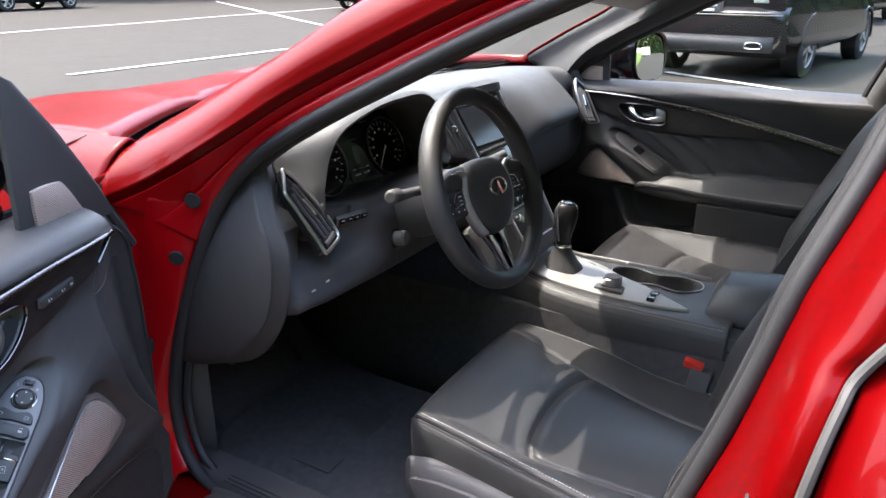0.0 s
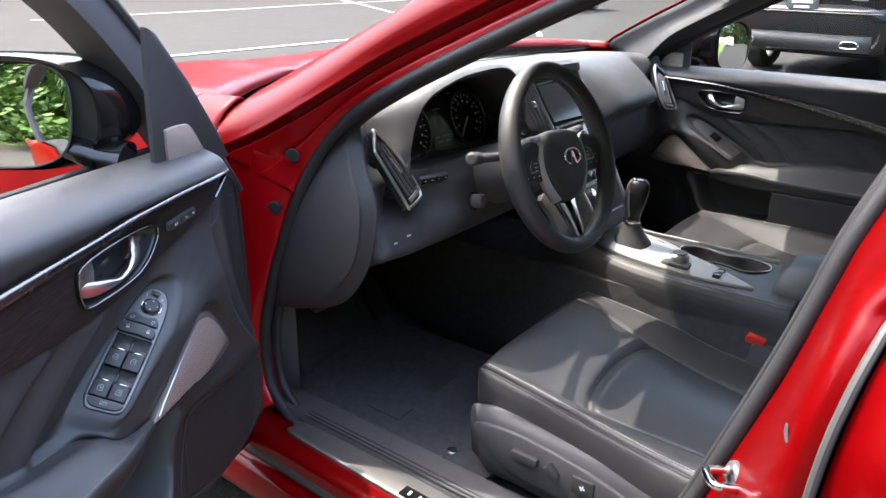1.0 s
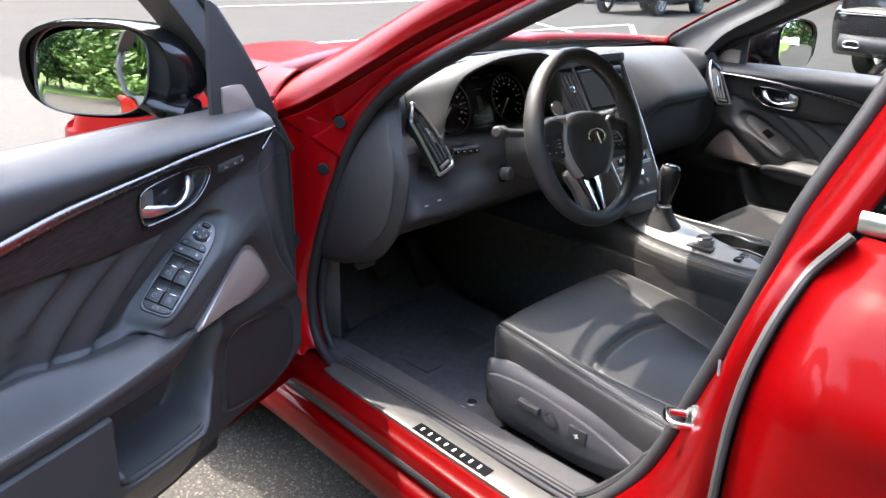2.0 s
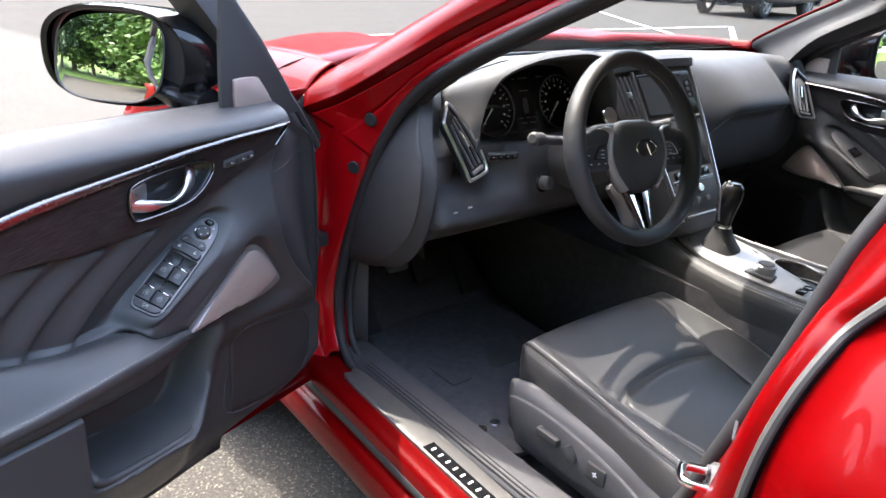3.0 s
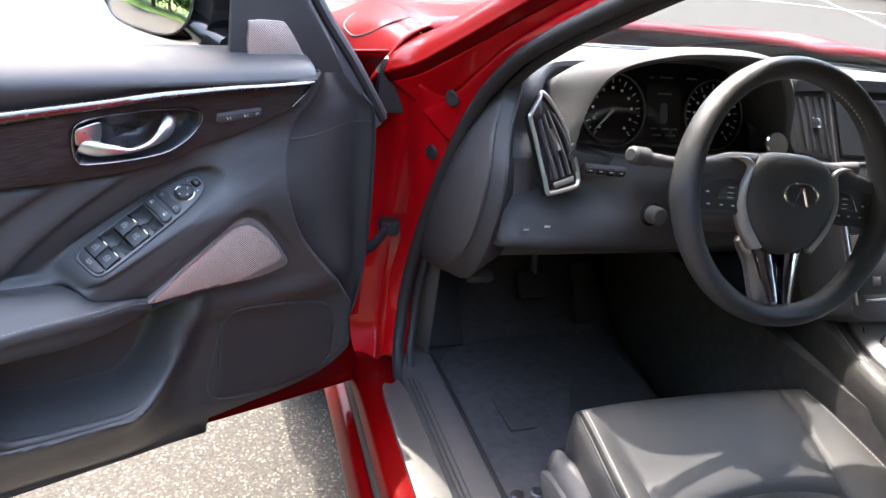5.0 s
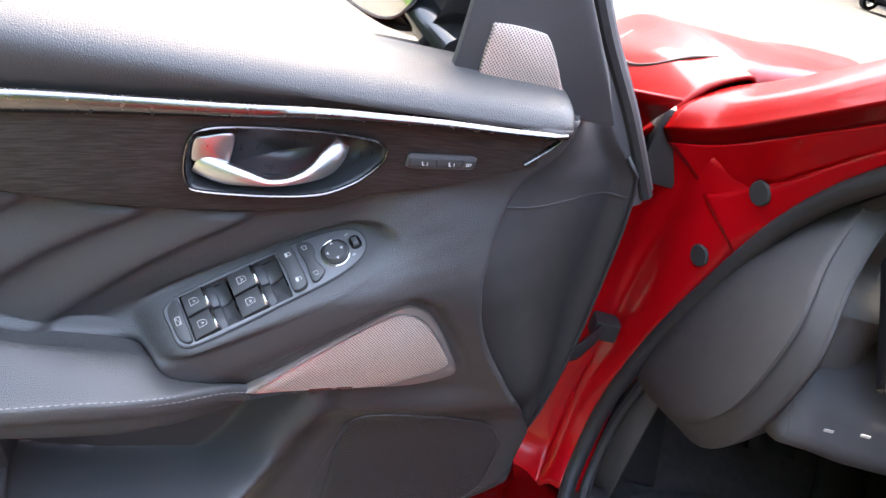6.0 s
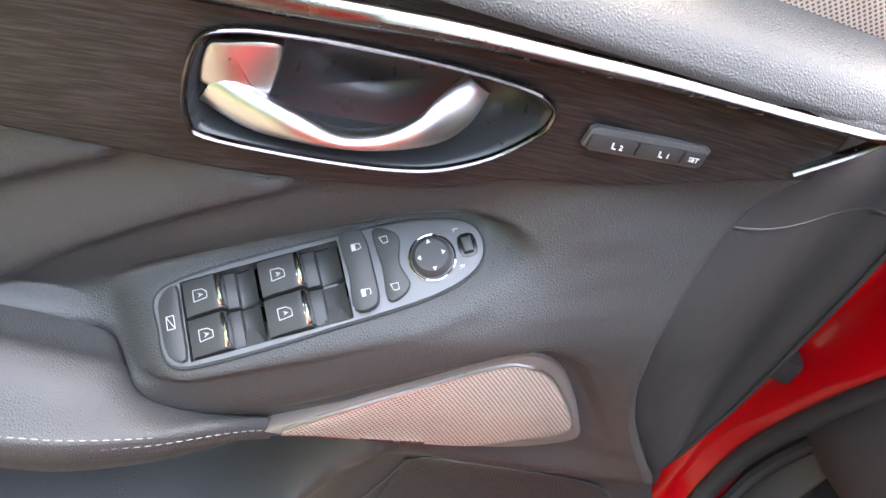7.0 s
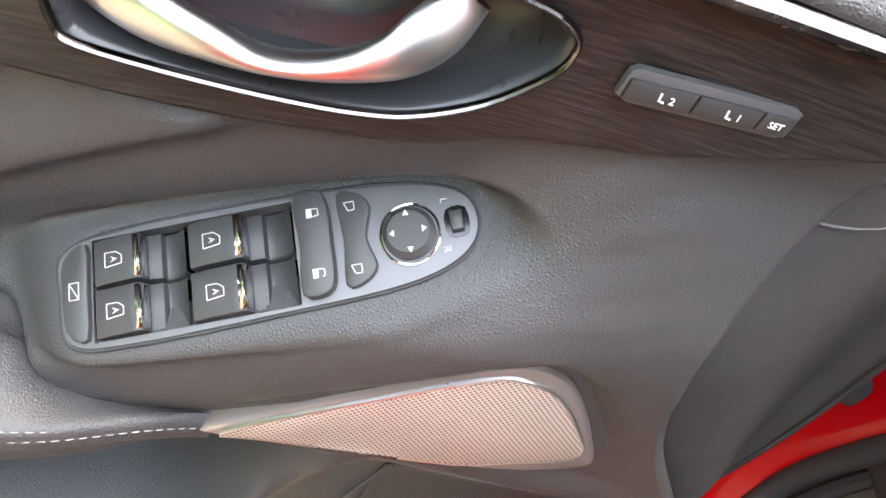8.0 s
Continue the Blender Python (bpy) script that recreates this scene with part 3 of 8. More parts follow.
m = look((-0.768, 0.052, 0.64), (-1.2, -0.6, 0.64))
strap = [(-0.755, 0.035, 0.632), (-0.775, 0.0, 0.630), (-0.80, -0.035, 0.626), (-0.84, -0.06, 0.622)]
part("door_check_strap", tube(strap, 0.006, 8, ry=0.012), RUBBER, car, "black door check strap")
part("door_check_bracket", box((0.035, 0.03, 0.028), (-0.757, 0.03, 0.632), 0.006), RUBBER, car)
for z in (0.47, 0.80):
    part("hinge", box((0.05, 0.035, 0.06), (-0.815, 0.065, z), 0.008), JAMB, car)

rocker = []
for y in np.linspace(0.06, -2.0, 30):
    f = 0.03 * smooth(0.1, -0.9, y)
    rocker.append(spline([(-0.72, y, 0.372), (-0.795 - f, y, 0.378), (-0.812 - f, y, 0.362), (-0.818 - f, y, 0.335), (-0.838 - f, y, 0.322), (-0.846 - f, y, 0.285), (-0.822 - f, y, 0.245), (-0.74, y, 0.205)], 4))
both("rocker", rocker, RED)
ledge = [[(x - 0.03 * smooth(0.1, -0.9, y), y, z) for x, z in ((-0.808, 0.352), (-0.816, 0.352), (-0.822, 0.345))] for y in np.linspace(0.03, -0.95, 12)]
part("sill_joint", grid_mesh(ledge), RUBBER, car, "dark joint along the sill", solid=0.004)

# centre pillar
GAP = [(-0.842, -0.955, 0.345), (-0.868, -0.957, 0.48), (-0.873, -0.957, 0.62), (-0.871, -0.957, 0.72), (-0.862, -0.961, 0.79), (-0.845, -0.969, 0.845), (-0.822, -0.978, 0.885), (-0.803, -0.986, 0.908), (-0.790, -1.010, 0.945), (-0.735, -1.055, 1.07), (-0.675, -1.09, 1.20), (-0.612, -1.10, 1.32)]
FR = [(-0.750, -0.705, 0.372), (-0.722, -0.760, 0.43), (-0.704, -0.812, 0.51), (-0.702, -0.862, 0.66), (-0.701, -0.890, 0.745), (-0.700, -0.905, 0.80), (-0.698, -0.917, 0.85), (-0.694, -0.929, 0.90), (-0.688, -0.941, 0.945), (-0.655, -0.985, 1.07), (-0.612, -1.022, 1.20), (-0.59, -1.035, 1.31)]
r1 = [tuple(a[i] + (b[i] - a[i]) * 0.30 + (0, 0.006, 0)[i] for i in range(3)) for a, b in zip(FR, GAP)]
r2 = [tuple(a[i] + (b[i] - a[i]) * 0.62 + (-0.018, 0.012, 0)[i] for i in range(3)) for a, b in zip(FR, GAP)]
r3 = [tuple(a[i] + (b[i] - a[i]) * 0.90 + (-0.012, 0.014, 0)[i] for i in range(3)) for a, b in zip(FR, GAP)]
both("centre_pillar", patch_rows([FR, r1, r2, r3, GAP], 6, 5), RED)
pt = [[(q[0] + d, q[1] + e, q[2]) for q in FR] for d, e in ((0.012, 0.004), (0.05, -0.02), (0.06, -0.12), (0.05, -0.22))]
both("pillar_cover", patch_rows(pt, 6, 3), SOFT, "dark grey plastic pillar cover")
# striker
SB, SN, ST_ = Vector((-0.740, -0.872, 0.632)), Vector((-0.59, 0.80, 0.05)).normalized(), Vector((-0.80, -0.59, 0.0)).normalized()
part("striker_plate", drum(0.020, 0.010, Matrix.Translation(SB) @ SN.to_track_quat("Z", "Y").to_matrix().to_4x4(), 24, 0.004), ALU_DARK, car, "greasy grey striker base")
for sg in (-1, 1):
    part("striker_screw", drum(0.0065, 0.005, Matrix.Translation(SB + SN * 0.009 + Vector((0, 0, 0.011 * sg))) @ SN.to_track_quat("Z", "Y").to_matrix().to_4x4(), 12, 0.001), ALU_DARK, car)
lp = [SB + SN * a + ST_ * b + Vector((0, 0, c)) for a, b, c in ((0.004, -0.004, 0.006), (0.034, -0.002, 0.008), (0.042, 0.006, 0.010), (0.043, 0.030, 0.014), (0.034, 0.038, 0.014), (0.0, 0.038, 0.012))]
part("striker_gasket", plate(spline([(-0.014, -0.030), (0.010, -0.028), (0.014, 0.0), (0.010, 0.030), (-0.012, 0.028)], 4, True), 0.004, lambda q: tuple(SB + ST_ * (0.044 + q[0]) + Vector((0, 0, 0.012 + q[1])) + SN * (q[2] - 0.004)), 0.001), RUBBER, car, "dark gasket behind the striker")
PN = Vector((-0.30, 0.93, 0.20)).normalized()
part("pillar_clip", plate([(-0.009, -0.006), (0.009, -0.006), (0.0, 0.010)], 0.003, lambda q: tuple(Vector((-0.842, -0.927, 0.776)) + PN.cross(Vector((0, 0, 1))).normalized() * q[0] + Vector((0, 0.1, 1)) * q[1] + PN * q[2]), 0.001), ALU_DARK, car, "small grey clip in the pillar")
part("striker", tube(spline([tuple(q) for q in lp], 5), 0.0055, 10, up=(0, 0.1, 1)), CHROME, car, "bright steel door striker")

# rear doors
def rear_door_rows():
    rows = []
    for k in np.linspace(0, 1, 16):
        g = spline(GAP[:9], 3)
        col = []
        for q in g:
            y = q[1] - 0.012 + (-1.98 - q[1]) * k
            bul = -0.022 * math.sin(math.pi * min(1, max(0, (q[2] - 0.30) / 0.7))) - 0.012 * smooth(0, 0.04, k)
            crease = -0.010 * math.exp(-((q[2] - 0.80) / 0.03) ** 2)
            col.append((q[0] + bul * smooth(-0.02, 0.10, k + 0.02) + crease * smooth(0, 0.06, k), y, q[2]))
        rows.append(col)
    return rows


both("rear_door", rear_door_rows(), RED)
strip = spline([(q[0] - 0.010, q[1] - 0.003, q[2]) for q in GAP[:9]], 6)
part("door_edge_strip", tube(strip, 0.0052, 8, up=(1, 0, 0)), GRAYRUB, car, "grey rubber strip on the rear door edge")
part("belt_moulding", tube([(-0.789, -1.014, 0.957), (-0.800, -1.2, 0.964), (-0.808, -1.4, 0.970), (-0.80, -1.98, 0.985)], 0.006, 8, ry=0.012), ALU, car, "satin silver window moulding")
rg = part("rear_window", grid_mesh([[(-0.782, -1.025, 0.965), (-0.79, -1.5, 0.985), (-0.785, -1.98, 0.995)], [(-0.70, -1.085, 1.16), (-0.69, -1.5, 1.17), (-0.69, -1.95, 1.16)], [(-0.615, -1.13, 1.31), (-0.61, -1.5, 1.315), (-0.62, -1.9, 1.26)]]), TINTED, car)
part("rear_window", grid_mesh([[(0.782, -1.025, 0.965), (0.79, -1.5, 0.985), (0.785, -1.98, 0.995)], [(0.70, -1.085, 1.16), (0.69, -1.5, 1.17), (0.69, -1.95, 1.16)], [(0.615, -1.13, 1.31), (0.61, -1.5, 1.315), (0.62, -1.9, 1.26)]]), TINTED, car)

# scuff plate on the sill
SCUFF = material("brushed_sill_metal", (0.17, 0.166, 0.16), 0.5, 0.75, 0.1, 60, 0.2, 500)
def sill_map(q):
    return (-0.757 - 0.018 * smooth(-0.1, -0.9, q[0]) - q[1], q[0], q[2] + 0.379)


out = spline([(-0.105, -0.020), (-0.098, 0.0), (-0.115, 0.020), (-0.30, 0.026), (-0.60, 0.026), (-0.80, 0.024), (-0.83, 0.0), (-0.80, -0.026), (-0.60, -0.028), (-0.30, -0.028)], 5, True)
part("scuff_plate", plate(out, 0.008, sill_map, 0.003), SCUFF, car, "brushed aluminium door sill plate")
part("scuff_plate_insert", plate([(-0.378, -0.002), (-0.378, 0.022), (-0.56, 0.022), (-0.56, -0.002)], 0.0015, sill_map, base=0.008), GLOSSBLACK, car, "black insert on the sill plate")
for i in range(8):
    y = -0.392 - i * 0.0205
    part("plate_mark", plate([(y, 0.005), (y, 0.015), (y - 0.004, 0.015), (y - 0.004, 0.005)], 0.0006, sill_map, base=0.0095), WHITE, car, "pale bar on the insert")
inner_sill = [[(x - 0.004 * smooth(-0.1, -0.9, y), y, z) for x, z in ((-0.735, 0.385), (-0.715, 0.392), (-0.665, 0.388), (-0.640, 0.36), (-0.632, 0.29))] for y in np.linspace(0.0, -0.80, 20)]
part("sill_trim", grid_mesh(inner_sill), COVER, car, "dark plastic inner sill trim", solid=0.003)

for x in (-0.7265, -0.7185, -0.7105):
    part("sill_rib", tube([(x - 0.004 * smooth(-0.1, -0.9, y), y, 0.3925) for y in np.linspace(-0.10, -0.77, 20)], 0.0022, 6), RUBBER, car, "fine rib on the inner sill trim")

# wheels
def wheel(x, y, parent, r=0.33, w=0.22):
    m = pose(x, y, r, 0, 90 if x > 0 else -90, 0)
    prof = [(r * 0.66, -w / 2), (r * 0.9, -w / 2), (r, -w * 0.38), (r, w * 0.38), (r * 0.9, w / 2), (r * 0.66, w / 2)]
    rows = [[m @ Vector((a * math.cos(t), a * math.sin(t), z)) for t in np.linspace(0, 2 * math.pi, 40, endpoint=False)] for a, z in prof]
    ty = part("tyre", grid_mesh(rows, close_u=True), TYRE, parent)
    bms = [drum(r * 0.14, 0.03, m @ pose(0, 0, w * 0.36), 16, 0.004)]
    for i in range(5):
        bms.append(box((r * 0.62, r * 0.13, 0.02), (r * 0.36, 0, w * 0.40), 0.006, m @ pose(0, 0, 0, 0, 0, 72 * i)))
    rim = [[m @ Vector((a * math.cos(t), a * math.sin(t), z)) for t in np.linspace(0, 2 * math.pi, 40, endpoint=False)] for a, z in ((r * 0.66, w * 0.48), (r * 0.62, w * 0.44), (r * 0.62, -w * 0.3))]
    part("rim", joined(grid_mesh(rim, close_u=True), *bms), SILVER, parent)


for x, y in ((-0.78, FRONT_AXLE), (0.78, FRONT_AXLE), (-0.78, REAR_AXLE), (0.78, REAR_AXLE)):
    wheel(x, y, car)

# ---------------------------------------------------------------- cabin floor
FLOOR = [[(x, y, z + 0.004 * math.sin(x * 40 + y * 30)) for x in np.linspace(-0.70, -0.16, 9)] for y, z in ((-1.1, 0.285), (-0.8, 0.28), (-0.4, 0.27), (-0.1, 0.275), (0.10, 0.31), (0.28, 0.42), (0.40, 0.58), (0.42, 0.80))]
both("footwell_carpet", FLOOR, CARPET, "dark grey carpet", 0.006)
kick = [[(-0.695, 0.06, 0.30), (-0.695, 0.06, 0.45), (-0.69, 0.04, 0.62), (-0.69, 0.0, 0.75)], [(-0.665, 0.12, 0.30), (-0.665, 0.12, 0.45), (-0.66, 0.12, 0.62), (-0.66, 0.1, 0.75)], [(-0.66, 0.40, 0.30), (-0.66, 0.42, 0.45), (-0.66, 0.42, 0.62), (-0.66, 0.4, 0.75)]]
both("kick_panel", patch_rows(kick, 4, 4), PLASTIC, "dark plastic kick panel", 0.004)
part("firewall_carpet", grid_mesh([[(x, 0.43, z) for x in (-0.72, 0, 0.72)] for z in (0.25, 0.6, 0.88)]), CARPET, car, solid=0.01)
part("door_side_filler", grid_mesh([[(0.73, -0.13, z), (0.70, -0.06, z), (0.672, 0.0, z), (0.668, 0.2, z)] for z in (0.28, 0.45, 0.66)]), PLASTIC, car, "dark plastic footwell side", solid=0.004)
both("cowl_side_panel", [[(-0.668, y, z) for y in (-0.02, 0.2, 0.45)] for z in (0.28, 0.6, 0.93)], PLASTIC, "dark plastic cowl side panel")
tun = [[(-0.16, y, 0.28), (-0.15, y, 0.45), (-0.135, y, 0.56), (0.095, y, 0.56), (0.11, y, 0.45), (0.12, y, 0.28)] for y in (0.4, 0.0, -0.4, -0.8, -1.9)]
part("tunnel_carpet", grid_mesh(tun), CARPET, car, solid=0.006)
mat_ = empty("floor_mat", "black carpet floor mat with two small silver eyelets", "floor mat")
mo = spline([(-0.62, -0.40), (-0.63, -0.10), (-0.60, 0.06), (-0.40, 0.10), (-0.22, 0.06), (-0.20, -0.15), (-0.22, -0.42), (-0.40, -0.44)], 5, True)


def mat_map(q):
    return (q[0], q[1], q[2] + 0.313 + 0.25 * max(0, q[1] - 0.02))


part("mat", plate(mo, 0.008, mat_map, 0.003), CARPET, mat_)
part("heel_pad", plate([(-0.55, -0.18), (-0.55, 0.0), (-0.33, 0.02), (-0.33, -0.18)], 0.004, mat_map, 0.002, base=0.008), GRAYRUB, mat_, "worn rubber heel pad")
for x in (-0.60, -0.565):
    part("eyelet", drum(0.011, 0.004, pose(x, -0.33, 0.321), 16, 0.001), ALU, mat_, "small silver eyelet")
# pedals
part("brake_pedal", box((0.085, 0.018, 0.06), (0, 0, 0), 0.006, pose(-0.36, 0.18, 0.42, -35)), RUBBER, car)
part("brake_pedal_arm", tube([(-0.36, 0.19, 0.43), (-0.36, 0.24, 0.6), (-0.36, 0.22, 0.72)], 0.009, 8), PLASTIC, car)
part("accelerator_pedal", box((0.05, 0.016, 0.14), (0, 0, 0), 0.006, pose(-0.24, 0.17, 0.40, -30)), RUBBER, car)
part("foot_rest", box((0.09, 0.02, 0.22), (0, 0, 0), 0.008, pose(-0.585, 0.18, 0.40, -40)), RUBBER, car, "dark foot rest")
part("bonnet_lever", box((0.05, 0.02, 0.018), (0, 0, 0), 0.005, pose(-0.583, -0.005, 0.545, 20)), GRAYRUB, car, "grey bonnet release lever")

# ---------------------------------------------------------------- dashboard
dash = part("dashboard", grid_mesh([[(x, y, z) for y, z in ((0.40, 0.90), (0.3, 0.85), (0.1, 0.62), (-0.02, 0.60))] for x in (-0.60, 0, 0.6)]), PLASTIC, car, "charcoal soft-touch dashboard", solid=0.01)


def dash_section(x):
    """Top, brow, face and underside of the dashboard at x: (y, z) points from the windscreen to the knees."""
    d = smooth(0.235, 0.175, abs(x + 0.385))         # hollow behind the instruments
    p = smooth(0.12, 0.30, x) * (1 - smooth(0.48, 0.56, x))
    e = smooth(0.50, 0.66, abs(x))
    brow_y = -0.12 + 0.03 * d - 0.02 * p - 0.030 * e
    brow_z = 0.970 - 0.012 * e
    zs = 0.845 - 0.085 * (1 - smooth(0.13, 0.27, x)) * (x > 0)
    return [(0.36 - 0.18 * e, 0.925), (0.22 - 0.1 * e, 0.940), (0.05, 0.956 - 0.004 * e), (brow_y + 0.06, brow_z + 0.001), (brow_y, brow_z - 0.004),
            (brow_y - 0.025 - 0.03 * p + 0.04 * d, brow_z - 0.035), (-0.190 - 0.062 * p + 0.11 * d + 0.025 * e, max(0.855, zs + 0.030)), (-0.203 - 0.042 * p, zs + 0.004), (-0.203 - 0.016 * p + 0.03 * d, zs - 0.010), (-0.205 - 0.010 * p + 0.06 * d, min(0.80, zs - 0.03)), (-0.205, min(0.745, zs - 0.05)), (-0.17, 0.685), (-0.08, 0.64), (0.05, 0.63)]


rows = []
for x in np.linspace(-0.655, 0.655, 73):
    rows.append([(x, y, z) for y, z in spline(dash_section(x), 4)])
part("dash_pad", grid_mesh(rows), SOFT, dash, "dark grey soft dash pad", solid=0.004)

# end cap seen in the open doorway
cap = [[(-0.650, -0.150, 0.962), (-0.675, -0.125, 0.90), (-0.695, -0.09, 0.82), (-0.705, -0.045, 0.72), (-0.708, -0.005, 0.63), (-0.70, 0.02, 0.585)],
       [(-0.655, -0.160, 0.957), (-0.684, -0.190, 0.89), (-0.696, -0.215, 0.82), (-0.699, -0.195, 0.72), (-0.696, -0.12, 0.635), (-0.69, -0.03, 0.588)],
       [(-0.654, -0.164, 0.957), (-0.681, -0.196, 0.89), (-0.692, -0.222, 0.82), (-0.695, -0.202, 0.72), (-0.692, -0.126, 0.632), (-0.686, -0.03, 0.586)],
       [(-0.648, -0.180, 0.957), (-0.670, -0.212, 0.885), (-0.678, -0.240, 0.815), (-0.678, -0.218, 0.71), (-0.672, -0.146, 0.625), (-0.668, -0.04, 0.580)],
       [(-0.646, -0.181, 0.957), (-0.667, -0.213, 0.885), (-0.674, -0.242, 0.815), (-0.674, -0.220, 0.71), (-0.667, -0.148, 0.624), (-0.663, -0.04, 0.580)],
       [(-0.634, -0.150, 0.957), (-0.645, -0.165, 0.885), (-0.648, -0.205, 0.815), (-0.645, -0.200, 0.71), (-0.642, -0.13, 0.63), (-0.642, -0.03, 0.585)],
       [(-0.615, -0.130, 0.950), (-0.620, -0.135, 0.885), (-0.620, -0.175, 0.80), (-0.620, -0.18, 0.71), (-0.620, -0.11, 0.63), (-0.62, -0.02, 0.585)]]
part("dash_end_cap", grid_mesh(patch_rows(cap, 6, 4)), COVER, dash, "charcoal plastic end cap", solid=0.004)
part("dash_end_cap", grid_mesh(patch_rows(cap, 6, 4), mirror_x), COVER, dash, "charcoal plastic end cap", solid=0.004)


def vent(side):
    """A tall leaf-shaped air vent with a chrome rim, at the end of the dashboard."""
    f = (lambda q: q) if side < 0 else mirror_x
    base = Vector((-0.608, -0.226, 0.870))
    ax = Vector((0.325, -0.462, -0.825)).normalized()
    nb = Vector((0.181, -0.826, 0.534))
    nb = (nb - ax * nb.dot(ax)).normalized()
    sd = ax.cross(nb)
    if sd.x < 0:
        sd = -sd

    def mp(q):
        r = base + ax * q[0] + sd * q[1] + nb * q[2]
        return f((r.x, r.y, r.z))
    out = spline([(-0.0745, 0.014), (-0.0475, 0.0262), (-0.012, 0.0318), (0.026, 0.0304), (0.052, 0.0255), (0.062, 0.0205), (0.0655, 0.012), (0.0625, -0.030), (0.058, -0.0365), (0.040, -0.0336), (0.013, -0.0300), (-0.0194, -0.0253), (-0.042, -0.0228), (-0.051, -0.0185), (-0.067, 0.004)], 4, True)
    v = part("air_vent", plate(out, 0.012, mp, 0.002, base=-0.010), GLOSSBLACK, dash, "leaf-shaped air vent with chrome rim")
    part("vent_rim", tube([mp((q[0], q[1], 0.004)) for q in out], 0.0032, 8, True, up=(0.3, -0.9, 0.3)), ALU, dash, "chrome vent rim")
    for i in range(4):
        b = -0.018 + 0.0125 * i
        path = [mp((a, 0.004 + (b + 0.002) * (0.62 + 0.38 * smooth(-0.06, 0.0, a)) - 0.08 * max(0, a - 0.02), 0.003)) for a in np.linspace(-0.050 + 0.006 * abs(i - 1.7), 0.046, 8)]
        part("vent_slat", tube(path, 0.0016, 6, ry=0.004, up=(0.3, -0.9, 0.3)), PLASTIC, dash)
    part("vent_tab", plate([(-0.022, 0.000), (-0.022, 0.007), (0.010, 0.009), (0.010, 0.002)], 0.004, mp, 0.001, base=0.005), CHROME, dash, "chrome vent tab")
    part("vent_wheel", plate([(0.050, -0.022), (0.050, 0.016), (0.058, 0.013), (0.058, -0.022)], 0.003, mp, 0.001, base=0.003), PLASTIC, dash)


vent(-1)
vent(1)

DIALRIM = material("dial_rim_metal", (0.16, 0.16, 0.17), 0.3, 0.8, 0.05, 40)
# instrument binnacle: dark hood mouth with two round dials and a screen between
BIN = Vector((-0.385, -0.165, 0.912))
bn = Vector((0, -0.93, 0.36)).normalized()
br = Vector((1, 0, 0))
bu = br.cross(bn) * -1
if bu.z < 0:
    bu = -bu


def bin_map(q):
    r = BIN + br * q[0] + bu * q[1] + bn * q[2]
    return (r.x, r.y, r.z)


face = spline([(-0.200, -0.075), (-0.198, 0.0), (-0.16, 0.060), (-0.05, 0.090), (0.05, 0.090), (0.16, 0.060), (0.198, 0.0), (0.200, -0.075), (0.0, -0.085)], 6, True)
part("instrument_face", plate(face, 0.006, bin_map, 0.001, base=-0.020), GLOSSBLACK, dash, "glossy black instrument face")
mouth = spline([(-0.560, -0.232, 0.862), (-0.572, -0.230, 0.885), (-0.564, -0.232, 0.935), (-0.536, -0.240, 0.980), (-0.47, -0.245, 1.004), (-0.40, -0.243, 1.012), (-0.31, -0.243, 1.012), (-0.262, -0.243, 0.992), (-0.232, -0.245, 0.95), (-0.224, -0.250, 0.89), (-0.230, -0.252, 0.862), (-0.385, -0.235, 0.852)], 6, True)
hood = []
for sc, dy, low, up in ((0.95, 0.105, 0.0, -0.022), (0.985, 0.05, 0.0, -0.012), (0.995, 0.008, 0.0, -0.004), (1.0, 0.0, 0.0, 0.0), (1.02, -0.003, -0.010, 0.004), (1.05, 0.004, -0.026, 0.008), (1.10, 0.030, -0.046, 0.006), (1.155, 0.085, -0.066, -0.012), (1.19, 0.14, -0.08, -0.045)):
    hood.append([(-0.385 + (q[0] + 0.385) * (1 + (sc - 1) * (0.30 + 0.70 * smooth(0.915, 0.985, q[2]))), q[1] + dy * (1 if q[2] > 0.90 else 0.6), q[2] + low * smooth(0.90, 0.86, q[2]) + up * smooth(0.90, 0.98, q[2])) for q in mouth])
part("binnacle_hood", grid_mesh(hood, close_u=True), SOFT, dash, "dark hood around the instruments", solid=0.003)
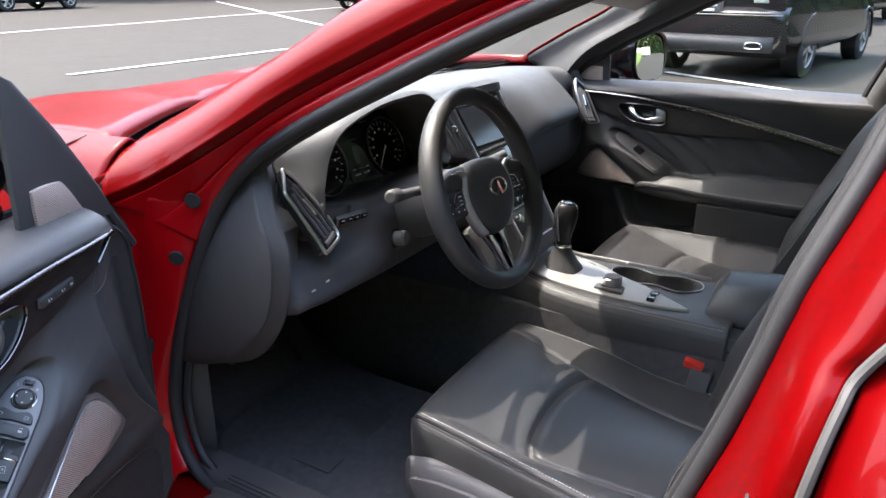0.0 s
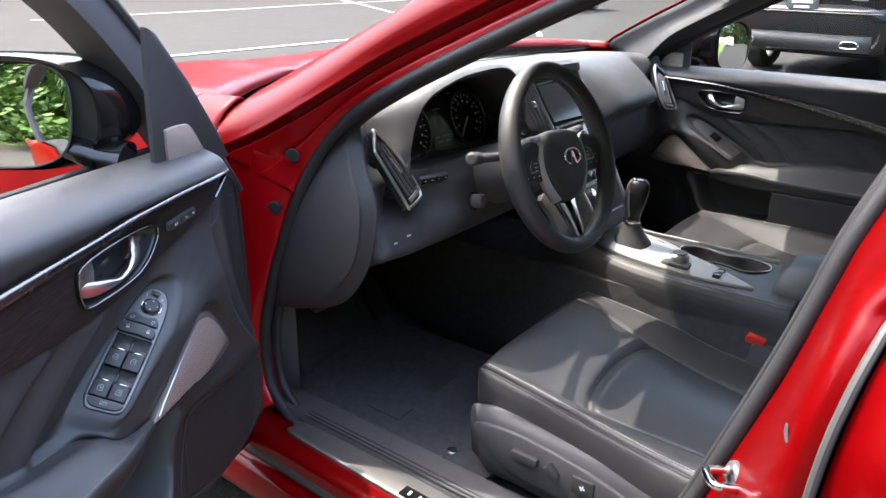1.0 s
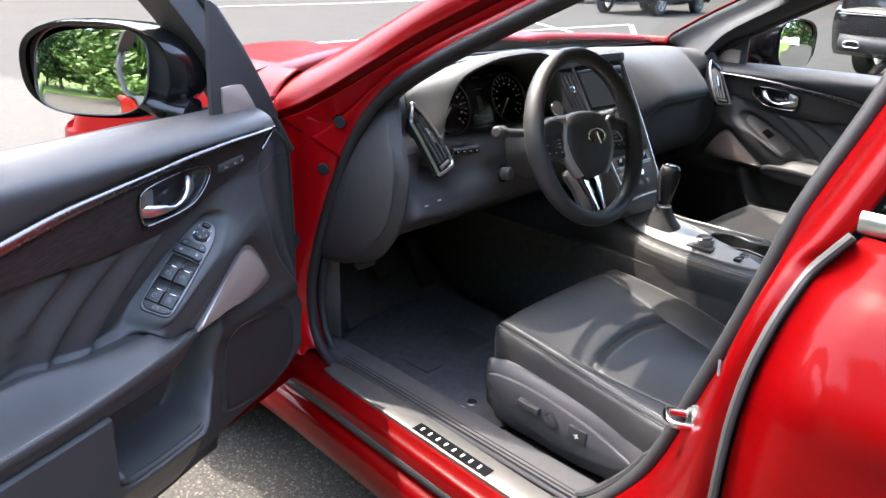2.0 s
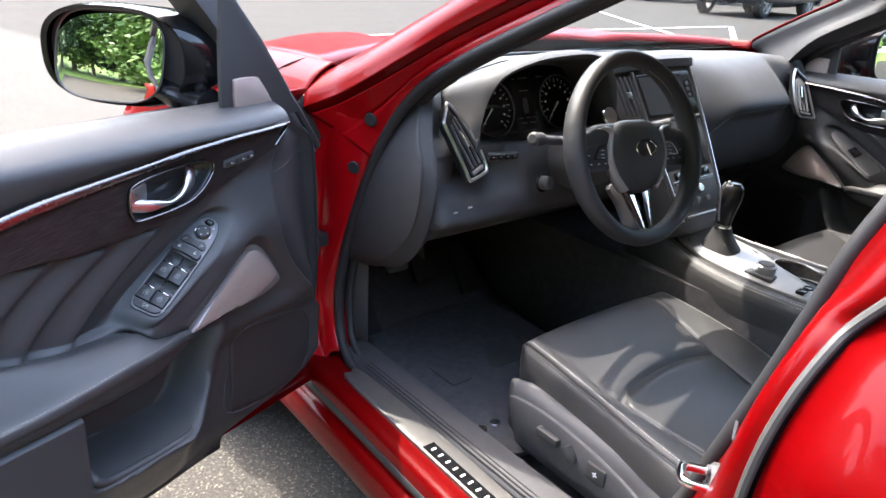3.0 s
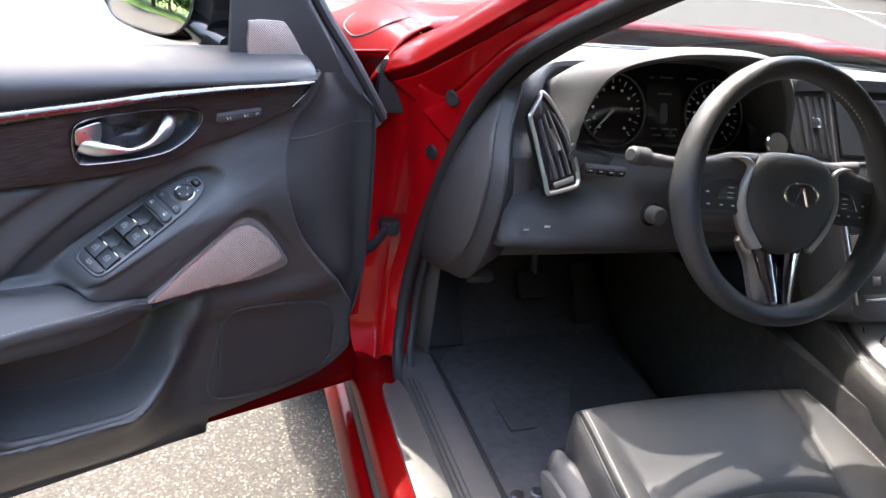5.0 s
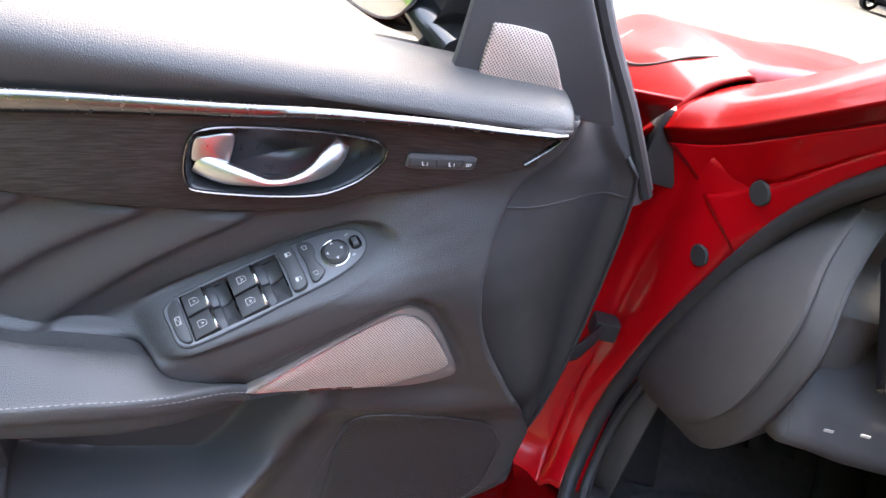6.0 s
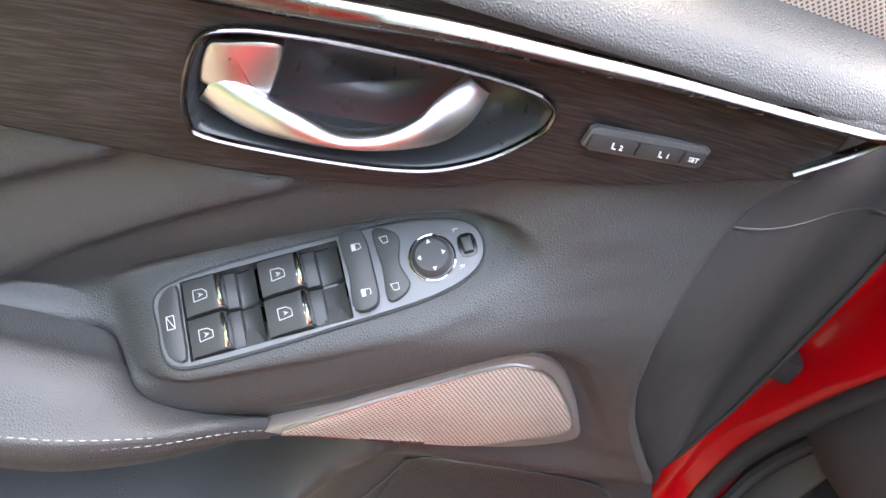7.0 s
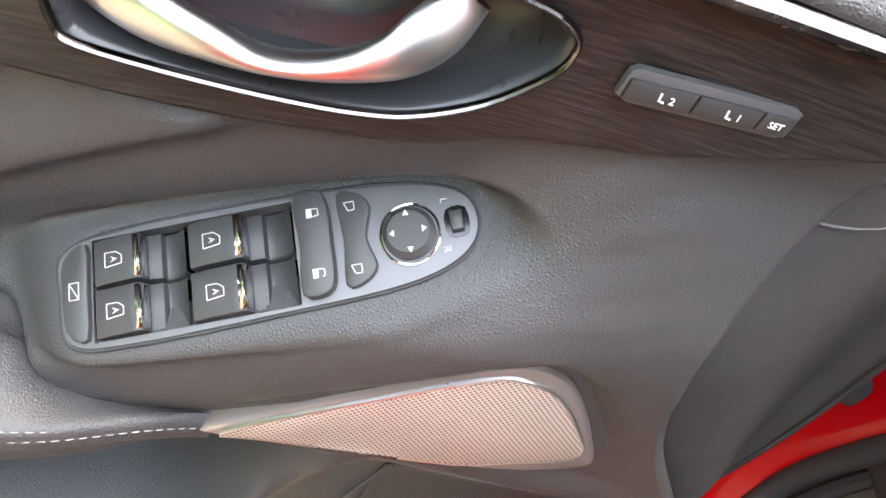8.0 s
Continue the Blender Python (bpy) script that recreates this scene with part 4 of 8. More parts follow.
for cx in (-0.092, 0.092):
    dm = [bin_map((cx + 0.055 * math.cos(a), 0.0 + 0.055 * math.sin(a), -0.008)) for a in np.linspace(0, 2 * math.pi, 40, endpoint=False)]
    part("dial_ring", tube(dm, 0.0016, 6, True, up=tuple(bn)), DIALRIM, dash, "thin dark metal dial ring")
    bms = []
    for i in range(21):
        a = radians(230 - i * 14)
        r0 = 0.0445 if i % 2 else 0.041
        c, s_ = math.cos(a), math.sin(a)
        bms.append(plate([(cx + r0 * c - 0.0006 * s_, r0 * s_ + 0.0006 * c), (cx + 0.0495 * c - 0.0006 * s_, 0.0495 * s_ + 0.0006 * c), (cx + 0.0495 * c + 0.0006 * s_, 0.0495 * s_ - 0.0006 * c), (cx + r0 * c + 0.0006 * s_, r0 * s_ - 0.0006 * c)], 0.0005, bin_map, base=-0.0135))
    for i in range(0, 21, 2):
        a = radians(230 - i * 14)
        c, s_ = 0.034 * math.cos(a), 0.034 * math.sin(a)
        bms.append(plate([(cx + c - 0.0022, s_ - 0.0020), (cx + c - 0.0022, s_ + 0.0020), (cx + c + 0.0022, s_ + 0.0020), (cx + c + 0.0022, s_ - 0.0020)], 0.0003, bin_map, base=-0.0135))
    part("dial_marks", joined(*bms), WHITE, dash, "fine white dial marks")
    a = radians(225)
    part("dial_needle", plate([(cx - 0.001, 0.002), (cx + 0.045 * math.cos(a), 0.045 * math.sin(a) + 0.001), (cx + 0.045 * math.cos(a), 0.045 * math.sin(a)), (cx + 0.002, -0.001)], 0.001, bin_map, base=-0.011), WHITE, dash)
part("trip_screen", plate([(-0.032, -0.045), (-0.032, 0.045), (0.032, 0.045), (0.032, -0.045)], 0.001, bin_map, base=-0.0138), GLOSSBLACK, dash, "small dark trip display")
part("trip_car_mark", plate(spline([(-0.006, -0.014), (-0.0065, 0.008), (-0.004, 0.015), (0.004, 0.015), (0.0065, 0.008), (0.006, -0.014)], 3, True), 0.0004, bin_map, base=-0.0127), DIALRIM, dash, "small grey car mark on the display")
for x0, x1, b in ((-0.024, -0.012, -0.026), (-0.004, 0.010, -0.026), (0.014, 0.026, -0.026), (-0.020, -0.004, -0.036), (0.004, 0.022, -0.036), (-0.012, 0.014, 0.028), (-0.028, -0.020, 0.052), (-0.010, 0.016, 0.053), (0.040, 0.060, 0.054)):
    part("display_mark", plate([(x0, b), (x0, b + 0.0028), (x1, b + 0.0028), (x1, b)], 0.0003, bin_map, base=-0.0126), DIALRIM, dash, "pale bar on the display")

# centre stack with two screens
ST = Vector((-0.038, -0.272, 0.865))
sn = Vector((-0.03, -0.86, 0.51)).normalized()
sr = Vector((1, 0, 0)) - sn * sn.x
sr.normalize()
su = sn.cross(sr) * -1
if su.z < 0:
    su = -su


def stack_map(q):
    r = ST + sr * q[0] + su * q[1] + sn * q[2]
    return (r.x, r.y, r.z)


so = spline([(-0.178, 0.120), (0.0, 0.128), (0.104, 0.122), (0.106, 0.07), (0.103, 0.0), (0.093, -0.10), (0.083, -0.19), (0.076, -0.235), (0.0, -0.245), (-0.076, -0.235), (-0.083, -0.19), (-0.095, -0.08), (-0.118, 0.0), (-0.165, 0.02), (-0.176, 0.06)], 5, True)
part("screen_tower", plate(so, 0.10, stack_map, 0.008, base=-0.10), PLASTIC, dash, "dark centre stack with two screens")
part("upper_screen", plate([(-0.082, 0.017), (-0.088, 0.112), (0.090, 0.112), (0.086, 0.010)], 0.003, stack_map, 0.001, base=0.001), GLOSSBLACK, dash, "glossy black surround of the upper display")
part("upper_display", plate([(-0.080, 0.022), (-0.085, 0.106), (0.060, 0.106), (0.056, 0.018)], 0.0006, stack_map, base=0.004), SCREEN, dash, "dark upper display screen")
for i in range(3):
    part("screen_button", plate([(0.066, 0.078 - 0.014 * i), (0.066, 0.088 - 0.014 * i), (0.078, 0.088 - 0.014 * i), (0.078, 0.078 - 0.014 * i)], 0.0012, stack_map, 0.0004, base=0.004), BUTTON, dash)
part("lower_screen", plate([(-0.076, -0.103), (-0.083, 0.001), (0.084, 0.001), (0.076, -0.103)], 0.003, stack_map, 0.001, base=0.001), SCREEN, dash, "dark lower touch screen")
part("stack_band", plate([(-0.083, 0.003), (-0.083, 0.010), (0.086, 0.010), (0.086, 0.003)], 0.006, stack_map, 0.002, base=0.001), PLASTIC, dash, "charcoal bar between the screens")
for sgn in (-1, 1):
    part("stack_trim", tube([stack_map((sgn * a, b, 0.004)) for a, b in ((0.100, 0.120), (0.099, 0.06), (0.096, 0.0), (0.091, -0.06), (0.085, -0.12), (0.080, -0.165), (0.076, -0.215))], 0.0024, 6, ry=0.004, up=tuple(sn)), ALU, dash, "slim silver edge trim")
o = [(-0.104, 0.116), (-0.172, 0.114), (-0.160, 0.026), (-0.095, 0.012)]
part("centre_vent", plate(o, 0.004, stack_map, 0.001, base=-0.006), GLOSSBLACK, dash, "tall centre air vent")
for i in range(4):
    part("vent_slat", tube([stack_map((-1 * (0.113 + 0.0145 * i - 0.010 * k), 0.112 - 0.092 * k + 0.003 * i * k, 0.001)) for k in (0, 0.33, 0.66, 1)], 0.0018, 6, ry=0.005, up=tuple(sn)), PLASTIC, dash)
part("vent_tab", plate([(-0.118, 0.062), (-0.120, 0.078), (-0.136, 0.078), (-0.134, 0.062)], 0.005, stack_map, 0.0015, base=0.001), CHROME, dash, "chrome vent tab")
part("vent_frame", tube([stack_map((a, b, -0.001)) for a, b in o], 0.002, 6, True, up=tuple(sn)), PLASTIC, dash)
# the other vent shows only its narrow side and two dark tabs
o = [(0.1035, 0.114), (0.118, 0.108), (0.110, 0.030), (0.098, 0.012)]
part("centre_vent", plate(o, 0.030, stack_map, 0.002, base=-0.034), GLOSSBLACK, dash, "narrow centre air vent")
for b0, b1 in ((0.066, 0.092), (0.018, 0.034)):
    part("vent_tab", plate([(0.1045, b0), (0.1050, b1), (0.1110, b1 - 0.002), (0.1100, b0 + 0.002)], 0.006, stack_map, 0.002, base=-0.004), PLASTIC, dash, "dark vent tab")
part("audio_panel", plate([(-0.070, -0.200), (-0.078, -0.106), (0.078, -0.106), (0.070, -0.200)], 0.003, stack_map, 0.001, base=0.001), BUTTON, dash, "black audio control panel")
part("disc_slot", plate([(-0.066, -0.136), (-0.066, -0.1315), (0.066, -0.1315), (0.066, -0.136)], 0.001, stack_map, base=0.004), GLOSSBLACK, dash)
part("slot_trim", tube([stack_map((-0.070, -0.1295, 0.0045)), stack_map((0.071, -0.1295, 0.0045))], 0.0008, 6, up=tuple(sn)), ALU, dash, "fine silver line above the slot")
for sgn in (-1, 1):
    part("volume_knob", drum(0.0095, 0.012, Matrix.Translation(stack_map((0.006 if sgn > 0 else -0.058, -0.1525, 0.002))) @ sn.to_track_quat("Z", "Y").to_matrix().to_4x4(), 24, 0.002), CHROME, dash, "round silver volume knob")
for x0 in (-0.062, -0.036, -0.010, 0.014, 0.038):
    part("stack_button", plate([(x0, -0.126), (x0, -0.110), (x0 + 0.021, -0.110), (x0 + 0.021, -0.126)], 0.002, stack_map, 0.0008, base=0.004), GLOSSBLACK, dash)
for x0 in (-0.040, -0.010, 0.022):
    part("stack_button", plate([(x0, -0.186), (x0, -0.172), (x0 + 0.015, -0.172), (x0 + 0.015, -0.186)], 0.002, stack_map, 0.0008, base=0.004), PLASTIC, dash)
part("stack_lower_trim", tube([stack_map((a, -0.2085 + 0.0008 * math.cos(a * 40), 0.006)) for a in np.linspace(-0.060, 0.050, 8)], 0.0022, 6, up=tuple(sn)), ALU, dash, "slim silver line below the controls")
brow = [[stack_map((a, b + 0.006 * (1 - (a / 0.17) ** 2), c)) for a in np.linspace(-0.175, 0.110, 15)] for b, c in ((0.120, -0.03), (0.121, 0.006), (0.134, 0.010), (0.146, 0.0), (0.152, -0.04), (0.15, -0.12))]
part("screen_brow", grid_mesh(brow), SOFT, dash, "soft brow above the screens", solid=0.006)

# passenger dash stitching
ps = []
for x in np.linspace(0.15, 0.55, 24):
    zs = 0.845 - 0.085 * (1 - smooth(0.13, 0.27, x))
    p = smooth(0.12, 0.30, x) * (1 - smooth(0.48, 0.56, x))
    ps.append((x, -0.2055 - 0.047 * p, zs + 0.009))
part("dash_stitching", dashes(ps, 0.006, 0.003, 0.0006), STITCH, dash, "grey seam stitching")

# lower driver panel, knob, buttons, column, stalks
def knob(place, normal, r, h, name, label, mat=PLASTIC):
    m = Matrix.Translation(place) @ Vector(normal).to_track_quat("Z", "Y").to_matrix().to_4x4()
    part(name, drum(r * 1.35, 0.003, m, 28, 0.001), GLOSSBLACK, dash, "black knob collar")
    return part(name, drum(r, h, m, 28, 0.003), mat, dash, label)


low = [[(x, y + 0.010 * smooth(-0.60, -0.66, x) + smooth(-0.49, -0.585, x) * (0.032 * smooth(0.72, 0.76, z) + 0.060 * smooth(0.757, 0.82, z)), z) for y, z in spline([(-0.235, 0.862), (-0.262, 0.835), (-0.272, 0.80), (-0.281, 0.768), (-0.272, 0.736), (-0.22, 0.716), (-0.06, 0.70)], 4)] for x in np.linspace(-0.668, -0.15, 20)]
part("knee_panel", grid_mesh(low), COVER, dash, "charcoal knee panel", solid=0.004)
sides = [[q, (q[0] + 0.004, q[1] + 0.06, q[2]), (q[0] + 0.01, q[1] + 0.16, q[2])] for q in low[0]]
part("knee_panel_end", grid_mesh(sides), COVER, dash, "", solid=0.003)
knob((-0.464, -0.292, 0.795), (0.05, -0.95, 0.2), 0.013, 0.022, "round_knob", "black round knob below the wheel")
part("switch_row", box((0.062, 0.010, 0.017), (0, 0, 0), 0.003, pose(-0.527, -0.246, 0.842, 22, 0, -14)), PLASTIC, dash, "small flush row of dash switches")
for i in range(4):
    part("dash_switch", box((0.013, 0.004, 0.011), (0, 0, 0), 0.0012, pose(-0.5495 + 0.0145 * i, -0.2455 - 0.0037 * i, 0.8425, 22, 0, -14)), GLOSSBLACK, dash)
    part("switch_mark", box((0.005, 0.001, 0.0018), (0, 0, 0), 0.0002, pose(-0.5495 + 0.0145 * i, -0.2478 - 0.0037 * i, 0.8430, 22, 0, -14)), WHITE, dash, "tiny pale bar")
for x0, y0, z0 in ((-0.634, -0.2505, 0.752), (-0.603, -0.2535, 0.758)):
    part("release_mark", box((0.009, 0.001, 0.003), (0, 0, 0), 0.0003, pose(x0, y0, z0)), STITCH, dash, "small pale bar on the knee panel")
wheel_n = Vector((0.0, -0.936, 0.353)).normalized()
WC = Vector((-0.343, -0.404, 0.871))
col = [WC - wheel_n * 0.05, WC - wheel_n * 0.12, WC - wheel_n * 0.24]
part("column_shroud", grid_mesh([[tuple(c + Vector((x * k, 0, 0)) + Vector((0, 0.43, 0.9)) * z * k) for x, z in circle(0.085, 24, 0.058)] for c, k in zip(col, (0.80, 1.0, 1.05))], close_u=True, cap=True), PLASTIC, dash, "steering column shroud")
part("stalk", tube(spline([(-0.40, -0.33, 0.875), (-0.47, -0.335, 0.885), (-0.555, -0.350, 0.900)], 6), 0.008, 10), PLASTIC, dash, "black indicator stalk")
part("stalk_end", drum(0.0115, 0.03, look((-0.535, -0.345, 0.897), (0, -0.20, 0.80)), 18, 0.004), GRAYRUB, dash, "grey ribbed stalk end")
part("stalk", tube(spline([(-0.34, -0.33, 0.875), (-0.27, -0.345, 0.885), (-0.20, -0.365, 0.897)], 6), 0.009, 10), PLASTIC, dash, "black wiper stalk")
part("start_button", drum(0.020, 0.006, Matrix.Translation(stack_map((-0.205, 0.034, 0.002))) @ sn.to_track_quat("Z", "Y").to_matrix().to_4x4(), 28, 0.002), CHROME, dash, "round start button with silver ring")

# ---------------------------------------------------------------- steering wheel
wr = Vector((1, 0, 0))
wu = wr.cross(wheel_n)
if wu.z < 0:
    wu = -wu
TURNED = radians(-4)


def wheel_map(q):
    a, b = q[0] * math.cos(TURNED) - q[1] * math.sin(TURNED), q[0] * math.sin(TURNED) + q[1] * math.cos(TURNED)
    r = WC + wr * a + wu * b + wheel_n * q[2]
    return (r.x, r.y, r.z)


rim_path = []
for t in np.linspace(0, 2 * math.pi, 96, endpoint=False):
    r = 0.164
    x, y = r * math.sin(t), r * math.cos(t) * (1.0 if math.cos(t) > 0 else 0.985)
    rim_path.append((x, y, 0.0))
rows = []
for i, (x, y, z) in enumerate(rim_path):
    c = Vector((x, y, 0)).normalized()
    t = i / 96 * 2 * math.pi
    thick = 0.0148 + 0.002 * (abs(math.sin(t)) ** 6)
    rows.append([wheel_map((x + c.x * thick * math.cos(a), y + c.y * thick * math.cos(a), thick * 1.25 * math.sin(a))) for a in np.linspace(0, 2 * math.pi, 14, endpoint=False)])
wheel_ob = part("steering_wheel", grid_mesh(rows, close_u=True, close_v=True), LEATHER, car, "black leather three-spoke steering wheel")
HUB = spline([(0, 0.054), (0.035, 0.052), (0.056, 0.043), (0.067, 0.028), (0.0745, 0.008), (0.0755, -0.012), (0.067, -0.036), (0.051, -0.056), (0.034, -0.070), (0.0, -0.080), (-0.034, -0.070), (-0.051, -0.056), (-0.067, -0.036), (-0.0755, -0.012), (-0.0745, 0.008), (-0.067, 0.028), (-0.056, 0.043), (-0.035, 0.052)], 4, True)
dome = [[wheel_map((q[0] * k, q[1] * k - 0.008 * (1 - k), c)) for q in HUB] for k, c in ((0.97, -0.022), (1.0, -0.008), (0.99, -0.001), (0.955, 0.005), (0.87, 0.0105), (0.70, 0.0155), (0.45, 0.0185), (0.2, 0.0195), (0.01, 0.0198))]
part("airbag_cover", grid_mesh(dome, close_u=True), SOFT, wheel_ob, "soft black domed airbag cover")
for sgn in (-1, 1):
    # padded upper spoke, falling from the cover to the rim
    pad_rows = []
    for x in np.linspace(0.050, 0.160, 12):
        yt = lerp_table([(0.05, 0.048), (0.09, 0.046), (0.125, 0.036), (0.16, 0.030)], x)
        yb = lerp_table([(0.05, -0.030), (0.10, -0.033), (0.16, -0.034)], x)
        pad_rows.append([wheel_map((sgn * x, y, c)) for y, c in spline([(yt - 0.004, -0.022), (yt, -0.012), (yt - 0.005, -0.004), (yt - 0.016, 0.000), (0.014, -0.001), (0.012, -0.0035), (yb + 0.006, -0.0035), (yb, -0.008), (yb + 0.002, -0.022)], 3)])
    part("spoke", grid_mesh(pad_rows), SOFT, wheel_ob, "padded side spoke", solid=0.003)
    pad_ = spline([(sgn * 0.077, 0.0115), (sgn * 0.100, 0.0130), (sgn * 0.128, 0.004), (sgn * 0.140, -0.016), (sgn * 0.138, -0.027), (sgn * 0.090, -0.029), (sgn * 0.074, -0.027)], 3, True)
    part("button_pad", plate(pad_, 0.003, wheel_map, 0.001, base=-0.0035), BUTTON, wheel_ob, "black button pad")
    tri_ = [(sgn * a, b) for a, b in ((0.080, 0.0085), (0.090, 0.0095), (0.104, 0.0065), (0.112, -0.001), (0.118, -0.0125), (0.117, -0.0135), (0.081, -0.0140), (0.080, -0.013))]
    part("pad_outline", tube([wheel_map((q[0], q[1], 0.0006)) for q in tri_], 0.0010, 6, True, up=tuple(wheel_n)), CHROME, wheel_ob, "thin chrome outline")
    for y0, w_ in ((0.0015, 0.022), (-0.0055, 0.026), (-0.0115, 0.029)):
        part("wheel_button", plate([(sgn * 0.0825, y0 - 0.0024), (sgn * 0.0825, y0 + 0.0028), (sgn * (0.0825 + w_), y0 + 0.0028), (sgn * (0.0845 + w_), y0 - 0.0024)], 0.0018, wheel_map, 0.0006, base=-0.0005), PLASTIC, wheel_ob)
        part("button_mark", plate([(sgn * 0.091, y0 - 0.0006), (sgn * 0.091, y0 + 0.0006), (sgn * 0.100, y0 + 0.0006), (sgn * 0.100, y0 - 0.0006)], 0.0003, wheel_map, base=0.0013), WHITE, wheel_ob, "small pale bar")
    for a, b in ((0.086, -0.0215), (0.104, -0.0215), (0.124, -0.0215), (0.127, -0.006)):
        part("button_mark", plate([(sgn * a, b - 0.001), (sgn * a, b + 0.001), (sgn * (a + 0.005), b + 0.001), (sgn * (a + 0.005), b - 0.001)], 0.0003, wheel_map, base=-0.0004), WHITE, wheel_ob, "small pale bar")
    # slim bright line round the cover
    tp = spline([(0.094, 0.0405), (0.080, 0.0385), (0.0705, 0.031), (0.0735, 0.018), (0.0775, 0.000), (0.0765, -0.020), (0.067, -0.043), (0.055, -0.060), (0.043, -0.0735)], 5)
    line_ = []
    for i, (a, b) in enumerate(tp):
        k = i / (len(tp) - 1)
        w_ = 0.0050 + 0.0026 * smooth(0.3, 1.0, k)
        line_.append([wheel_map((sgn * (a + d * w_), b - 0.3 * d * w_, c + 0.0015 * (1 - k) - 0.004 * k)) for d, c in ((-0.9, 0.0020), (-0.7, 0.0064), (-0.3, 0.0076), (0.4, 0.0062), (0.8, 0.0030), (0.9, -0.008))])
    part("cover_trim", grid_mesh(line_), SPOKESILVER, wheel_ob, "slim silver line round the airbag cover", solid=0.001)
    # broad bright prong of the lower spoke
    pr_ = []
    for k in np.linspace(0, 1, 12):
        y = -0.066 - 0.084 * k
        o_ = 0.043 - 0.028 * k ** 0.85
        i_ = 0.0125 - 0.0090 * k
        lift = -0.011 + 0.017 * k
        pr_.append([wheel_map((sgn * x, y, c)) for x, c in ((o_, lift - 0.006), (o_, lift - 0.0005), (o_ - 0.001, lift), (0.5 * (o_ + i_), lift + 0.0006), (i_ + 0.001, lift), (i_, lift - 0.008))])
    part("spoke_trim", grid_mesh(pr_), CHROME, wheel_ob, "bright silver prong of the lower spoke", solid=0.001)
part("spoke", plate(spline([(-0.038, -0.060), (-0.028, -0.10), (-0.016, -0.156), (0.016, -0.156), (0.028, -0.10), (0.038, -0.060)], 4, True), 0.010, lambda q: wheel_map((q[0], q[1], q[2] - 0.030 - 0.2 * (q[1] + 0.15))), 0.002), PLASTIC, wheel_ob)
slot_ = [[wheel_map((x, y, -0.0165 + 0.2 * (-0.066 - y))) for x in (-w_, 0, w_)] for y, w_ in ((-0.07, 0.012), (-0.11, 0.008), (-0.146, 0.004))]
part("spoke_slot", grid_mesh(slot_), GLOSSBLACK, wheel_ob, "black slot between the prongs", solid=0.002)
part("spoke_tip", tube([wheel_map((0.0150 * a, -0.1495, 0.0055)) for a in np.linspace(-1, 1, 5)], 0.0016, 6, up=tuple(wheel_n)), CHROME, wheel_ob)
em = [wheel_map((0.0275 * math.cos(t), 0.0145 * math.sin(t) - 0.0005, 0.0215)) for t in np.linspace(-1.2, 4.34, 36)]
part("emblem_ring", tube(em, 0.0022, 6, up=tuple(wheel_n)), CHROME, wheel_ob, "oval chrome emblem")
part("emblem_wedge", joined(*[tube([wheel_map((s_ * 0.0105, -0.014, 0.0215)), wheel_map((s_ * 0.001, 0.009, 0.0215))], 0.0021, 6, up=tuple(wheel_n)) for s_ in (-1, 1)]), CHROME, wheel_ob)
st = [wheel_map((0.150 * math.sin(t), 0.150 * math.cos(t), 0.004)) for t in np.linspace(0.35, 1.9, 60)]
part("wheel_stitching", dashes(st, 0.007, 0.004, 0.0009), STITCH, wheel_ob)

# ---------------------------------------------------------------- centre console
cons_rows = []
for y in np.linspace(-0.24, -0.80, 24):
    zt = lerp_table([(-0.80, 0.600), (-0.60, 0.600), (-0.45, 0.606), (-0.36, 0.622), (-0.27, 0.68), (-0.24, 0.72)], y)
    w = lerp_table([(-0.80, 0.116), (-0.55, 0.117), (-0.46, 0.112), (-0.38, 0.094), (-0.24, 0.080)], y)
    cx = -0.012
    pr = [(cx - w - 0.012, y, 0.30), (cx - w - 0.010, y, zt - 0.10), (cx - w - 0.008, y, zt - 0.035), (cx - w + 0.004, y, zt - 0.006), (cx - w + 0.03, y, zt), (cx, y, zt - 0.002), (cx + w - 0.03, y, zt), (cx + w - 0.004, y, zt - 0.006), (cx + w + 0.008, y, zt - 0.035), (cx + w + 0.010, y, zt - 0.10), (cx + w + 0.012, y, 0.30)]
    cons_rows.append(spline(pr, 3))
CUP = spline([(0.030, -0.525), (0.068, -0.520), (0.088, -0.560), (0.074, -0.612), (0.088, -0.660), (0.072, -0.706), (0.034, -0.712), (0.004, -0.672), (0.016, -0.618), (0.002, -0.570)], 5, True)
dense = []
for r in cons_rows:
    row = []
    for p, q in zip(r[:-1], r[1:]):
        row += [tuple(np.array(p) + (np.array(q) - np.array(p)) * k) for k in (0, 0.25, 0.5, 0.75)]
    dense.append(row + [tuple(r[-1])])
full = []
for r0, r1 in zip(dense[:-1], dense[1:]):
    for k in (0, 0.25, 0.5, 0.75):
        full.append([tuple(np.array(p) + (np.array(q) - np.array(p)) * k) for p, q in zip(r0, r1)])
full.append(dense[-1])
console = part("centre_console", punched(grid_mesh(full), lambda q: (q.x, q.y) if q.z > 0.55 else (9, 9), CUP), LEATHER, car, "leather-trimmed centre console", solid=0.004)


def con_map(q):
    y = q[1]
    z = lerp_table([(-0.80, 0.600), (-0.60, 0.600), (-0.45, 0.606), (-0.36, 0.622), (-0.27, 0.68), (-0.24, 0.72)], y)
    return (q[0], y, z + 0.002 + q[2])


